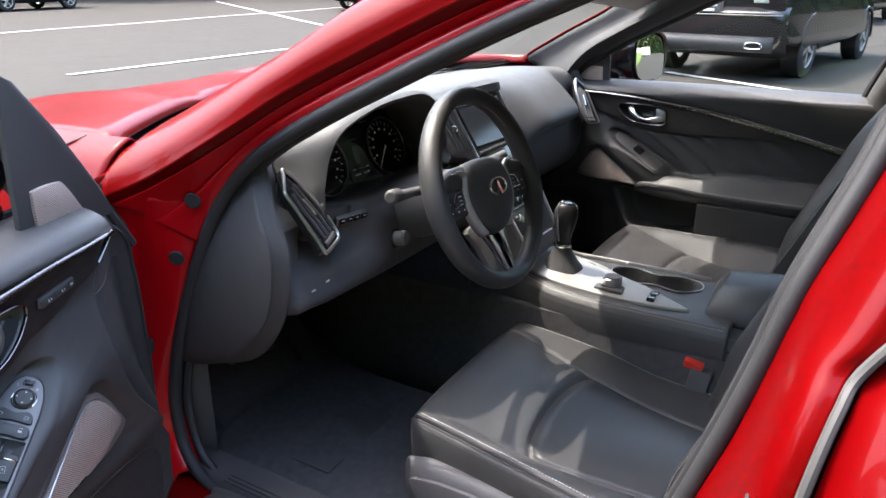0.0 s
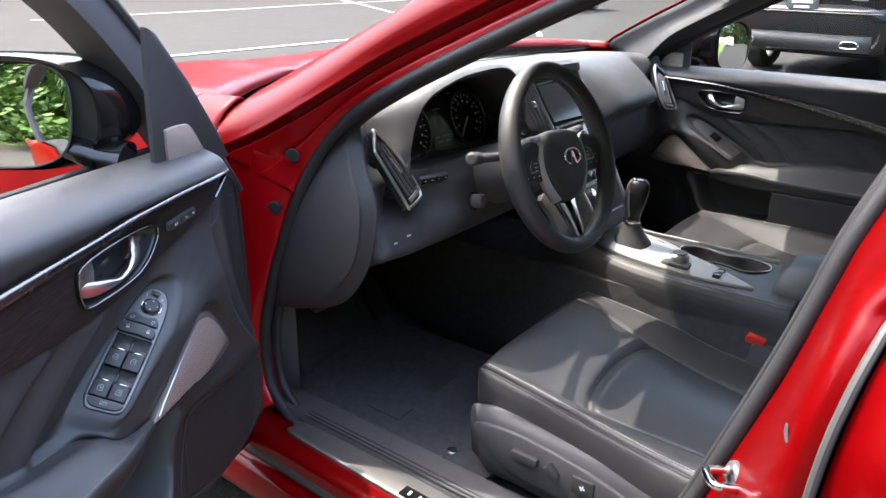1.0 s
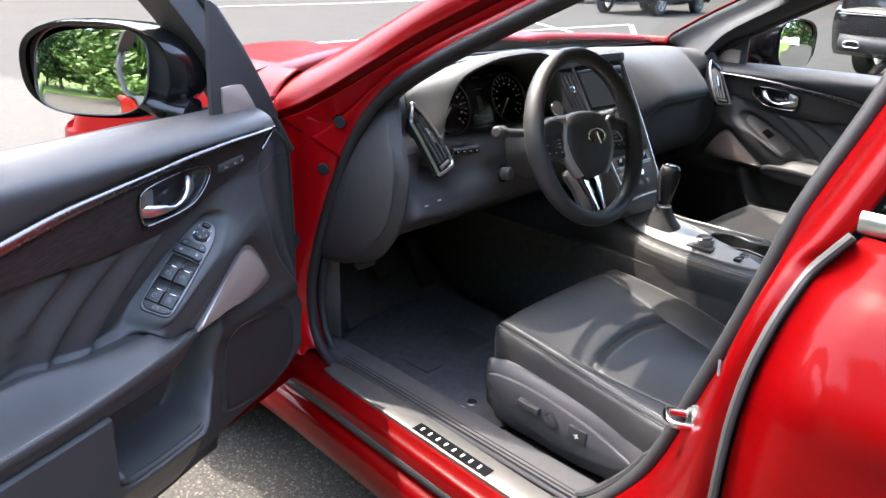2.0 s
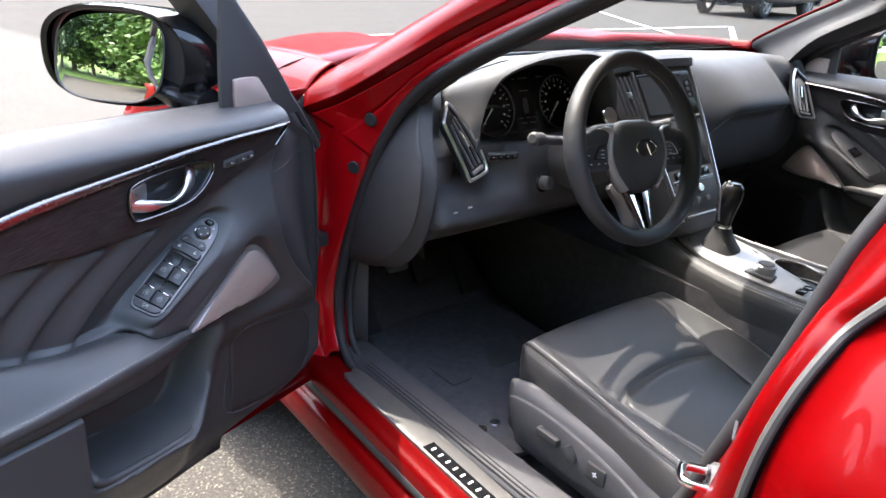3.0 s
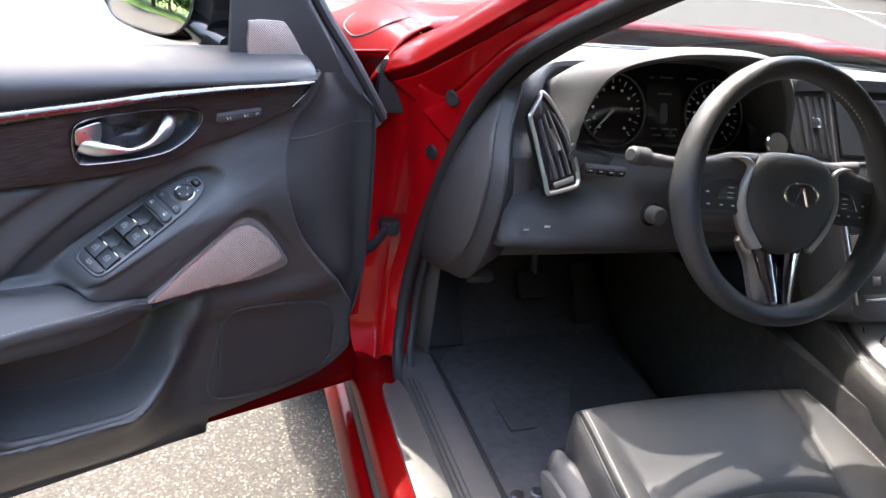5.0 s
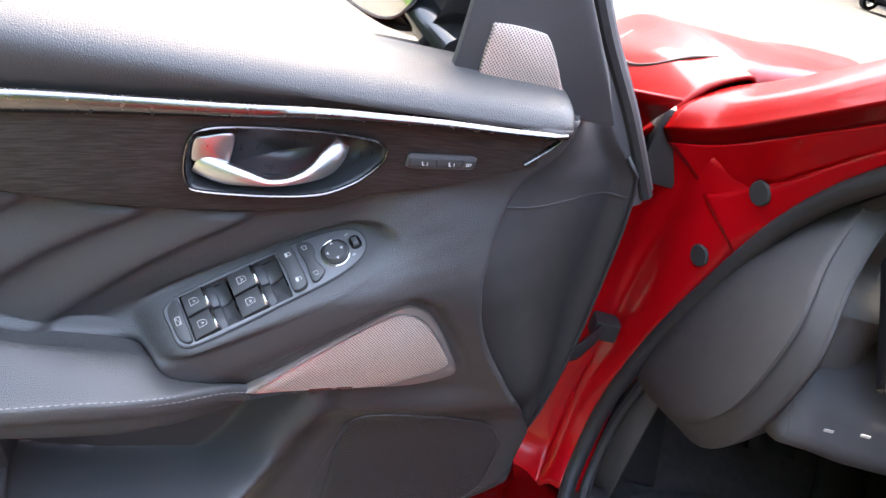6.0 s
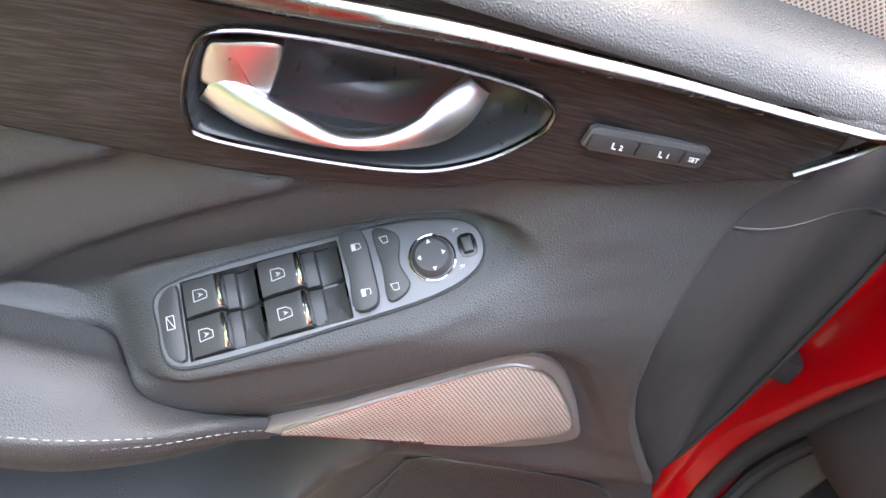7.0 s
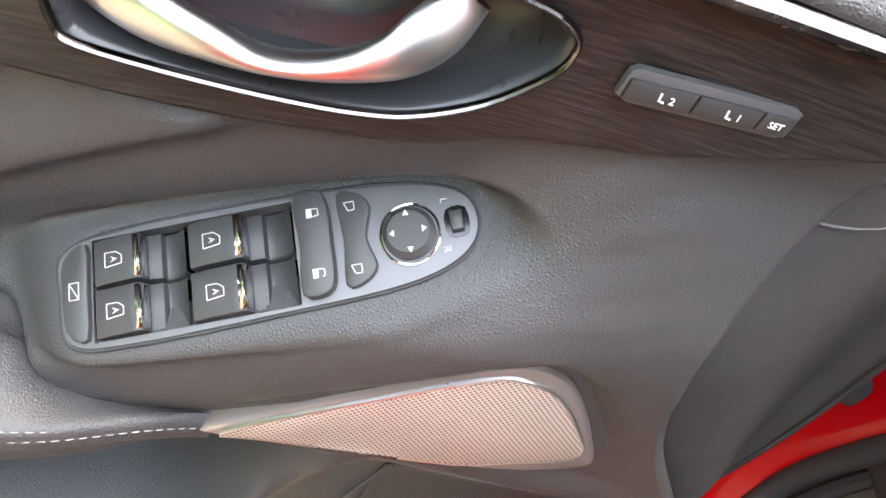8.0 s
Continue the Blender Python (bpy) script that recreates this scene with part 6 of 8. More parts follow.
def beyond(poly, x, y):
    """Distance outside a shape; nought within."""
    if inside(poly, x, y):
        return 0.0
    best = 9.0
    for i in range(len(poly)):
        (x0, y0), (x1, y1) = poly[i - 1], poly[i]
        t = min(1, max(0, ((x - x0) * (x1 - x0) + (y - y0) * (y1 - y0)) / ((x1 - x0) ** 2 + (y1 - y0) ** 2)))
        best = min(best, math.hypot(x - x0 - t * (x1 - x0), y - y0 - t * (y1 - y0)))
    return best


# tilted plane of the switch pod: origin, long axis, cross axis, normal
O3 = np.array((0.3845, 0.1780, 0.7753))
A3 = np.array((-0.8557, -0.1233, 0.5026))
A3 = A3 / np.linalg.norm(A3)
B3 = np.array((-0.29, 0.86, -0.40))
B3 = B3 - A3 * (A3 @ B3)
B3 = B3 / np.linalg.norm(B3)
N3 = np.cross(B3, A3)
if N3[2] < 0:
    N3 = -N3


POD_RIM = spline([(-0.088, -0.016), (-0.090, 0.0), (-0.086, 0.018), (-0.06, 0.0215), (0.0, 0.0205), (0.05, 0.0185), (0.075, 0.012), (0.083, 0.001), (0.077, -0.011), (0.05, -0.018), (0.0, -0.0205), (-0.06, -0.0205)], 5, True)
RIM_A = np.array([(q[0] * 0.954, q[1] * 1.12 - 0.0033) for q in POD_RIM])
RIM_B = np.roll(RIM_A, -1, axis=0)


def pod_bed(s, z):
    """Stand-out of the pod's plane at (s, z), and the distance outside its rim (negative within)."""
    w = O3[1] - (N3[0] * (s - O3[0]) + N3[2] * (z - O3[2])) / N3[1]
    d = np.array((s, w, z)) - O3
    q = np.array((d @ A3, d @ B3))
    v = RIM_B - RIM_A
    t = np.clip(((q - RIM_A) * v).sum(1) / (v * v).sum(1), 0, 1)
    r = q - RIM_A - v * t[:, None]
    best = float(np.sqrt((r * r).sum(1).min()))
    x, y = RIM_A[:, 1], RIM_B[:, 1]
    crossed = ((x > q[1]) != (y > q[1])) & (q[0] < RIM_A[:, 0] + (q[1] - x) * v[:, 0] / np.where(v[:, 1] == 0, 1e-9, v[:, 1]))
    return w, -best if crossed.sum() % 2 else best


POD_SECTION = [(-0.16, 0.168), (-0.08, 0.167), (-0.040, 0.164), (-0.016, 0.158), (0.004, 0.180), (0.020, 0.202), (0.040, 0.203), (0.075, 0.190), (0.12, 0.175), (0.2, 0.16)]


def panel_w(s, z):
    """How far the inner panel stands out at (s, z)."""
    d = across(s, z)
    a = along(s, z)
    h = 0.003 + min(0.022, 0.22 * max(0.0, a - 0.04))  # the ridge softens towards the front
    pod = sum(lerp_table(POD_SECTION, d + h * t) for t in (-1.5, -0.75, 0, 0.75, 1.5)) / 5
    flat = lerp_table([(0.40, 0.12), (0.46, 0.14), (0.60, 0.152), (0.66, 0.185), (0.74, 0.194), (0.77, 0.195), (0.80, 0.191), (0.84, 0.178), (0.88, 0.167), (0.90, 0.167), (0.95, 0.17)], z)
    k = smooth(0.19, 0.07, a)                      # fades towards the front tip
    w = flat + (pod - flat) * k * smooth(0.62, 0.67, z)
    # armrest behind the pod
    fold = crease_line(s)
    r = smooth(fold + 0.005, fold - 0.006, z) * smooth(0.652, 0.667, z) * smooth(0.392, 0.425, s)
    arm = lerp_table([(0.64, 0.222), (0.668, 0.234), (0.70, 0.238), (0.722, 0.232), (0.736, 0.212), (0.744, 0.172), (0.76, 0.163), (0.85, 0.168)], z)
    arm -= 0.038 * smooth(0.50, 0.40, s)
    w = w + (0.172 - w) * r
    # soft folds of the leather insert under the wood
    for s0, z0, s1, z1 in FOLDS:
        L = math.hypot(s1 - s0, z1 - z0)
        k = ((s - s0) * (s1 - s0) + (z - z0) * (z1 - z0)) / L ** 2
        if -0.05 < k < 1.1:
            dd = ((s - s0) * (z1 - z0) - (z - z0) * (s1 - s0)) / L + 0.010 * math.sin(math.pi * min(1, max(0, k)))
            prof = math.exp(-(dd / 0.022) ** 2) if dd < 0 else math.exp(-(dd / 0.006) ** 2)
            w += 0.0080 * prof * smooth(-0.05, 0.12, k) * smooth(1.1, 0.9, k) * smooth(0.706, 0.722, z) * smooth(0.002, -0.014, z - min(wood_low(s), trim_low(s) - 0.018))
    # bed of the switch pod, seat of the speaker
    if 0.22 < s < 0.56 and 0.64 < z < 0.87:
        pw, e = pod_bed(s, z)
        k = smooth(0.028, 0.0, e)
        w += (min(0.212, max(0.146, pw)) - 0.0016 - 0.014 * smooth(-0.0012, -0.0030, e) - w) * k
    if 0.19 < s < 0.42 and 0.66 < z < 0.79:
        w += (min(w, speaker_w(s) - 0.0025) - w) * smooth(0.017, 0.005, beyond(SPEAKER, s, z))
    # front cover falls away to the hinge
    c = smooth(0.0, max(0.03, cut_line(z) - front_edge(z)), cut_line(z) - s)
    w += (0.102 - w) * c
    # pocket under the armrest
    bul = smooth(0.30, 0.41, s - 0.03 * smooth(0.62, 0.50, z)) * smooth(0.672, 0.655, z)
    lip = lerp_table([(0.40, 0.125), (0.44, 0.165), (0.50, 0.205), (0.55, 0.230), (0.66, 0.234)], z)
    w = w + (lip - w) * bul
    edge_s = lerp_table([(0.52, 0.43), (0.542, 0.395), (0.575, 0.360), (0.605, 0.345), (0.66, 0.325)], z)
    low_z = lerp_table([(0.36, 0.578), (0.39, 0.546), (0.42, 0.538), (0.48, 0.537), (0.55, 0.542), (0.60, 0.560)], s)
    pk = smooth(edge_s - 0.006, edge_s + 0.046, s) * smooth(low_z - 0.004, low_z + 0.018, z) * smooth(0.668, 0.656, z) * smooth(0.584, 0.572, s)
    w = w + (0.135 - w) * pk
    return w


def in_door(f, pts):
    return [f(q) for q in pts]


def ribbon(f, top, low, w, s0, s1, n=30, m=6, bulge=0.0):
    rows = []
    for s in np.linspace(s0, s1, n):
        a, b = top(s), low(s)
        row = []
        for k in np.linspace(0, 1, m):
            z = a + (b - a) * k
            ww = w(s, z) if callable(w) else w
            row.append(f((s, ww + bulge * math.sin(math.pi * k), z)))
        rows.append(row)
    return grid_mesh(rows)


def make_door(f, driver_side):
    P = lambda name, bm, mat, label="", **kw: part(name, bm, mat, door, label, **kw)
    # steel skin and shell
    skin = []
    for s in np.linspace(-0.02, 1.02, 24):
        skin.append([f((s, w - 0.02 * smooth(0.1, 1.0, s) + 0.02, z)) for w, z in spline([(0.045, 0.36), (-0.02, 0.42), (-0.045, 0.60), (-0.055, 0.78), (-0.035, 0.88), (0.02, 0.945)], 4)])
    door = part("driver_door" if driver_side else "passenger_door", grid_mesh(skin), RED, car,
                "red driver door swung wide open, dark trimmed inside" if driver_side else "red passenger door, shut, dark trimmed inside", solid=0.004)
    # closing face and edge along hinge side, bottom
    edge = [[f((front_edge(z) + 0.002, 0.102, z)), f((front_edge(z) - 0.004, 0.092, z)), f((front_edge(z) - 0.014, 0.05, z)), f((front_edge(z) - 0.016, 0.0, z)), f((front_edge(z) - 0.016, -0.02, z))] for z in np.linspace(0.392, 0.895, 30)]
    P("door_front_edge", grid_mesh(edge), RUBBER, "black lined hinge edge of the door", solid=0.003)
    bot = [[f((s, w, bottom_edge(s) + z)) for w, z in ((0.125, 0.004), (0.10, -0.008), (0.06, -0.02), (0.035, -0.03))] for s in np.linspace(0.10, 1.02, 20)]
    P("door_bottom_edge", grid_mesh(bot), RUBBER, solid=0.003)
    back = [[f((1.02, w, z)) for w in (-0.04, 0.04, 0.17)] for z in (0.39, 0.6, 0.8, 0.95)]
    P("door_rear_edge", grid_mesh(back), RED, solid=0.004)
    # moulded inner panel
    rows, cover = [], []
    fine_z, fine_s = (150, 170) if driver_side else (60, 60)
    zs = np.concatenate([np.linspace(0.392, 0.60, 84), np.linspace(0.603, 0.698, 38), np.linspace(0.70, 0.86, fine_z), np.linspace(0.8625, 0.88, 8), np.linspace(0.885, 0.945, 10)])
    for z in zs:
        s0 = front_edge(z)
        c0 = max(cut_line(z), s0 + 0.012)
        ss = np.concatenate([np.linspace(c0 + 0.006, 0.297, 34), np.linspace(0.30, 0.49, fine_s), np.linspace(0.493, 0.62, 36), np.linspace(0.63, 1.02, 24)])
        w0 = panel_w(c0 + 0.006, z)
        rows.append([f((c0 + 0.001, w0 - 0.016, z)), f((c0, w0 - 0.010, z)), f((c0 + 0.001, w0 - 0.005, z)), f((c0 + 0.003, w0 - 0.0015, z))] + [f((s, panel_w(s, z), z)) for s in ss])
        cover.append([f((s, panel_w(s, z) - 0.012 * smooth(s0, s0 + 0.03, s) - 0.003, z)) for s in np.linspace(s0, c0 + 0.004, 22)])
    bez = [(0.4590, 0.8985), (0.4620, 0.886), (0.4620, 0.872), (0.4593, 0.862), (0.453, 0.8566), (0.424, 0.8556), (0.396, 0.8566), (0.375, 0.8588), (0.358, 0.8632), (0.339, 0.8742), (0.3245, 0.8895), (0.3215, 0.898), (0.3240, 0.9040), (0.336, 0.9085), (0.368, 0.9102), (0.409, 0.9090), (0.436, 0.9062), (0.449, 0.9035)]
    o = spline(bez, 4, True)
    if driver_side:
        back_ = lambda q: ((q.x + 0.83) * -0.9437 + (q.y - 0.02) * -0.3309, q.z)
    else:
        back_ = lambda q: (0.008 - q.y, q.z + 0.036)
    P("door_panel", punched(grid_mesh(rows), back_, o), LEATHER, "moulded black vinyl door panel", solid=0.002)
    P("front_cover", grid_mesh(cover), DOORCOVER, "matt charcoal cover at the hinge end", solid=0.002)
    cz_ = [f((s, panel_w(s, 0.853) - 0.012 * smooth(0.036, 0.066, s) - 0.0028, 0.853 + 0.02 * (s - 0.05))) for s in np.linspace(0.040, 0.200, 14)]
    P("cover_seam", tube(cz_, 0.0012, 6, up=(0.3, -0.9, 0.2)), RUBBER)
    # belt roll
    rows = []
    for s in np.concatenate([[0.1765, 0.1775, 0.180, 0.185, 0.193], np.linspace(0.203, 1.02, 38)]):
        k = 0.0
        cl_ = {0.1765: 0.45, 0.1775: 0.72, 0.18: 0.88, 0.185: 0.97}.get(round(float(s), 4), 1.0)
        e = smooth(0.15, 0.60, s) * 0.004
        pr = [(0.045, 0.938 - 0.01 * k), (0.075, 0.952 + e - 0.012 * k), (0.115, 0.964 + e - 0.012 * k), (0.150, 0.965 + e - 0.014 * k), (0.180 - 0.03 * k, 0.955 - 0.008 * k), (0.192 - 0.04 * k, 0.940), (0.187 - 0.04 * k, trim_top(s) + 0.004), (0.175 - 0.04 * k, trim_top(s) - 0.012)]
        rows.append([f((s, 0.12 + (w - 0.12) * cl_, 0.938 + (z - 0.938) * cl_)) for w, z in spline(pr, 4)])
    P("belt_pad", grid_mesh(rows, cap=True), LEATHER, "padded black vinyl door top", solid=0.003)
    P("glass_seal", tube(in_door(f, [(s, 0.045, 0.944) for s in np.linspace(0.12, 1.0, 12)]), 0.006, 8, ry=0.008), RUBBER, "black window wiper seal")
    # bright trim and wood
    P("trim_strip", ribbon(f, trim_top, trim_low, lambda s, z: 0.1915, 0.188, 1.02, 60, 5, 0.003), STRIP, "satin silver trim strip", solid=0.002)
    P("wood_inlay", punched(ribbon(f, lambda s: trim_low(s) - 0.001, lambda s: min(trim_low(s) - 0.002, wood_low(s)), lambda s, z: lerp_table([(0.19, 0.184), (0.25, 0.1785), (0.323, 0.1748), (0.40, 0.1806), (0.459, 0.1848), (0.55, 0.1858), (0.9, 0.185)], s) - 0.005 * smooth(0.05, 0.09, trim_low(s) - z), 0.20, 0.90, 420, 70), back_, o), WOOD, "dark open-pore wood inlay", solid=0.003)
    tip = in_door(f, [(0.188, 0.189, 0.9385), (0.191, 0.188, 0.932), (0.197, 0.1865, 0.924), (0.212, 0.1845, 0.9085)])
    P("trim_tip", tube(spline(tip, 4), 0.0016, 8, ry=0.0034, up=(0.3, -0.9, 0.1)), STRIP, "silver return of the trim strip")
    # handle: recessed dish, chrome bezel, paddle and lever
    dish = []
    cx, cz = 0.393, 0.882
    bw = lambda s: 0.1785 + 0.080 * (s - 0.323) - 0.1865
    hm = lambda s, w, z: f((0.3215 + (s - 0.3285) * 0.9965, w + bw(s - 0.007), 0.8558 + (z - 0.8405) * 0.84))
    for k, dw in ((1.015, 0.1865), (0.96, 0.181), (0.90, 0.170), (0.75, 0.163), (0.4, 0.160), (0.02, 0.160)):
        dish.append([f((cx + (q[0] - cx) * k, dw + bw(cx + (q[0] - cx) * k), cz + (q[1] - cz) * k)) for q in o])
    P("handle_dish", grid_mesh(dish, close_u=True), DISH, "smooth dark grey handle recess", solid=0.0008)
    P("handle_bezel", tube([f((q[0], 0.1865 + bw(q[0]), q[1])) for q in o], 0.0012, 8, True, ry=0.0022, up=(0.3, -0.9, 0.1)), ROSE, "satin bright handle bezel")
    lev = []
    for s, z, w, h, t in ((0.4625, 0.8635, 0.178, 0.0095, 0.004), (0.445, 0.8585, 0.183, 0.0100, 0.005), (0.429, 0.857, 0.186, 0.0078, 0.006), (0.4105, 0.8555, 0.187, 0.0040, 0.006), (0.392, 0.8605, 0.187, 0.0050, 0.006), (0.377, 0.8695, 0.186, 0.0082, 0.005), (0.368, 0.880, 0.182, 0.0098, 0.004), (0.3605, 0.893, 0.174, 0.0075, 0.003)):
        lev.append((s, z, w, h, t))
    c = spline([(a[0], a[1], a[2]) for a in lev], 5)
    hh = spline([(a[3], a[4]) for a in lev], 5)
    rows = []
    for i, q in enumerate(c):
        j = min(i + 1, len(c) - 1)
        i0 = max(i - 1, 0)
        t = np.array([c[j][0] - c[i0][0], c[j][1] - c[i0][1]])
        t = t / np.linalg.norm(t)
        nx, nz = -t[1], t[0]
        rows.append([hm(q[0] + nx * hh[i][0] * math.cos(a), q[2] + hh[i][1] * math.sin(a), q[1] + nz * hh[i][0] * math.cos(a)) for a in np.linspace(0, 2 * math.pi, 16, endpoint=False)])
    P("door_lever", grid_mesh(rows, close_u=True, cap=True), ALU, "curved satin metal door lever")
    pad = spline([(0.465, 0.884), (0.466, 0.868), (0.462, 0.864), (0.444, 0.860), (0.440, 0.864), (0.438, 0.888), (0.442, 0.893), (0.458, 0.888)], 3, True)
    P("lock_paddle", plate([(q[0], q[1]) for q in pad], 0.010, lambda q: hm(q[0], q[2], q[1]), 0.002, base=0.172), ALU, "satin metal lock paddle")
    # speaker
    spk = spline([(0.397, 0.6795), (0.3755, 0.6985), (0.3523, 0.7175), (0.3217, 0.7395), (0.290, 0.762), (0.2729, 0.7693), (0.254, 0.7622), (0.234, 0.740), (0.2120, 0.7065), (0.2046, 0.6915), (0.2146, 0.6845), (0.2507, 0.680), (0.2869, 0.6805), (0.322, 0.6805), (0.361, 0.6797)], 3, True)
    sw = lambda s, z: speaker_w(s)
    P("speaker_frame", plate([(q[0], q[1]) for q in spk], 0.012, lambda q: f((q[0], sw(q[0], 0) - 0.010 + q[2], q[1])), 0.003), FRAME, "satin rose-grey speaker frame")
    ins = spline([(0.387, 0.6852), (0.3351, 0.7262), (0.2922, 0.7572), (0.2749, 0.7618), (0.2560, 0.7538), (0.2363, 0.7324), (0.2200, 0.7086), (0.2240, 0.6985), (0.2475, 0.6930), (0.2775, 0.6850), (0.3228, 0.6838), (0.369, 0.6838)], 3, True)
    P("speaker_rim", tube([f((q[0], sw(q[0], 0) + 0.0025, q[1])) for q in ins], 0.0012, 6, True, up=(0.3, -0.9, 0.1)), ALU, "bright speaker rim")
    P("speaker_grille", plate(ins, 0.0016, lambda q: f((q[0], sw(q[0], 0) + 0.002 + q[2], q[1])), 0.0008), GRILLE, "perforated grey metal speaker grille")
    P("speaker_badge", plate([(0.345, 0.6832), (0.344, 0.6846), (0.306, 0.6856), (0.306, 0.6842)], 0.0005, lambda q: f((q[0], sw(q[0], 0) + 0.0037 + q[2], q[1]))), STRIP, "plain pale bar on the grille")
    # lower perforated speaker field
    lowg = spline([(0.30, 0.475), (0.292, 0.57), (0.282, 0.606), (0.262, 0.622), (0.20, 0.615), (0.135, 0.598), (0.112, 0.572), (0.105, 0.52), (0.125, 0.472), (0.21, 0.455)], 4, True)
    P("lower_speaker_grille", ribbon(f, lambda s: lerp_table([(0.105, 0.565), (0.135, 0.600), (0.20, 0.615), (0.262, 0.622), (0.29, 0.60)], s), lambda s: lerp_table([(0.105, 0.50), (0.135, 0.465), (0.21, 0.455), (0.29, 0.47)], s), lambda s, z: panel_w(s, z) + 0.0025, 0.106, 0.290, 30, 24), DARKGRILLE, "dark perforated speaker field", solid=0.0006)
    P("grille_border", tube([f((q[0], panel_w(q[0], q[1]) + 0.0022, q[1])) for q in lowg], 0.0008, 6, True, up=(0.3, -0.9, 0.1)), PLASTIC)
    # padded armrest, its front end running out at the speaker
    rows = []
    for s in np.concatenate([np.linspace(0.392, 0.52, 32), np.linspace(0.53, 1.02, 20)]):
        zt = crease_line(s)
        zs_, ws_ = stitch_line(s)
        k = smooth(0.39, 0.50, s)
        wc_ = 0.186 + 0.010 * k
        pr = [(0.160, zt - 0.004), (wc_ - 0.006, zt - 0.003), (wc_, zt + 0.001), (wc_ + 0.45 * (ws_ - wc_), zt + 0.55 * (zs_ - zt) + 0.0065 * k), (ws_ - 0.005, zs_ + 0.0035), (ws_, zs_), (ws_ + 0.001 * k, zs_ - 0.010), (ws_ - 0.004, 0.5 * zs_ + 0.331), (ws_ - 0.014, 0.656), (0.165, 0.652)]
        rows.append([f((s, w, z)) for w, z in spline(pr, 3)])
    P("door_armrest", grid_mesh(rows, cap=True), LEATHER, "padded black door armrest")
    lipp = [(0.325, 0.655), (0.344, 0.605), (0.360, 0.573), (0.392, 0.543), (0.42, 0.537), (0.48, 0.536), (0.54, 0.541), (0.568, 0.551), (0.577, 0.575), (0.580, 0.655)]
    P("pocket_lip", tube([f((q[0], panel_w(q[0] - 0.012 if q[0] < 0.36 else q[0], q[1] - (0.012 if q[0] > 0.33 and q[0] < 0.598 else 0)) - 0.0045, q[1])) for q in spline(lipp, 6)], 0.0062, 10, up=(0.3, -0.9, 0.1)), LEATHER, "rounded lip of the door pocket")
    # armrest stitching
    for dz in (0.0028, -0.0028):
        line = []
        for s in np.linspace(0.398, 1.0, 90):
            z, w = stitch_line(s)
            k = 0.25 + 0.75 * smooth(0.39, 0.50, s)
            line.append(f((s, w - (0.0016 if dz > 0 else -0.0004), z + dz * k)))
        P("armrest_stitching", dashes(line, 0.0050, 0.0032, 0.00034), SEAM, "pale seam stitching")
    def pm(q):
        return f(tuple(O3 + A3 * q[0] * 0.954 + B3 * (q[1] * 1.12 - 0.0033) + N3 * q[2]))

    ol = POD_RIM
    tray = [(q[0] * 1.0, q[1] * 1.0) for q in ol]
    SWM = ALU_DARK
    wx0, wx1, wy0, wy1 = -0.0757, 0.0096, -0.0182, 0.0186
    wc = (0.5 * (wx0 + wx1), 0.0)
    fine = []
    for k in range(len(ol)):
        p_, q_ = ol[k - 1], ol[k]
        fine += [(p_[0] + (q_[0] - p_[0]) * t, p_[1] + (q_[1] - p_[1]) * t) for t in (0, 0.25, 0.5, 0.75)]
    rim_ = []
    for p_ in fine:
        dx, dy = p_[0] - wc[0], p_[1]
        t = min((wx1 - wc[0]) / abs(dx) if dx else 9, (wy1 if dy > 0 else -wy0) / abs(dy) if dy else 9)
        rim_.append((wc[0] + dx * min(t, 0.985), dy * min(t, 0.985)))
    if driver_side:
        ring = [[pm((q[0], q[1], -0.008)) for q in fine], [pm((q[0], q[1], 0.0008)) for q in fine], [pm((q[0] * 0.992, q[1] * 0.965, 0.0020)) for q in fine], [pm((q[0], q[1], 0.0020)) for q in rim_], [pm((q[0], q[1], 0.0012)) for q in rim_], [pm((q[0], q[1], -0.0060)) for q in rim_]]
        P("switch_plate", grid_mesh(ring, close_u=True), SWM, "dark satin grey window switch plate")
    else:
        P("switch_plate", plate(tray, 0.010, pm, 0.0015, base=-0.008), SWM, "dark switch plate")
    P("switch_plate_rim", tube([pm((q[0], q[1], 0.0012)) for q in ol], 0.0008, 6, True, up=(0.4, -0.4, 0.8)), RUBBER)
    if not driver_side:
        part("window_switch", plate([(-0.02, -0.01), (-0.02, 0.01), (0.01, 0.01), (0.01, -0.01)], 0.004, pm, 0.001, base=0.002), GLOSSBLACK, door)
    else:
        well = [(-0.0755, -0.0175), (-0.0755, 0.0180), (0.0092, 0.0175), (0.0092, -0.0185)]
        P("switch_well", plate([(q[0] * 1.05, q[1] * 1.1) for q in well], 0.0003, pm, base=-0.0060), GLOSSBLACK, "black switch well")
        # lock-out button at the rear end
        P("lockout_button", plate(spline([(-0.0865, -0.012), (-0.0875, 0.0), (-0.0855, 0.014), (-0.0770, 0.0175), (-0.0765, 0.0), (-0.0770, -0.0165)], 3, True), 0.003, pm, 0.001, base=0.002), BUTTON, "window lock-out button")
        bar = [tube([pm((-0.0818 + a, b, 0.0052)), pm((-0.0818 + c, d, 0.0052))], 0.00022, 4, up=(0.4, -0.4, 0.8)) for a, b, c, d in ((-0.002, -0.003, -0.002, 0.003), (0.002, -0.003, 0.002, 0.003), (-0.002, -0.003, 0.002, -0.003), (-0.002, 0.003, 0.002, 0.003), (-0.002, -0.003, 0.002, 0.003))]
        P("lockout_icon", joined(*bar), STITCH, "small white crossed window")
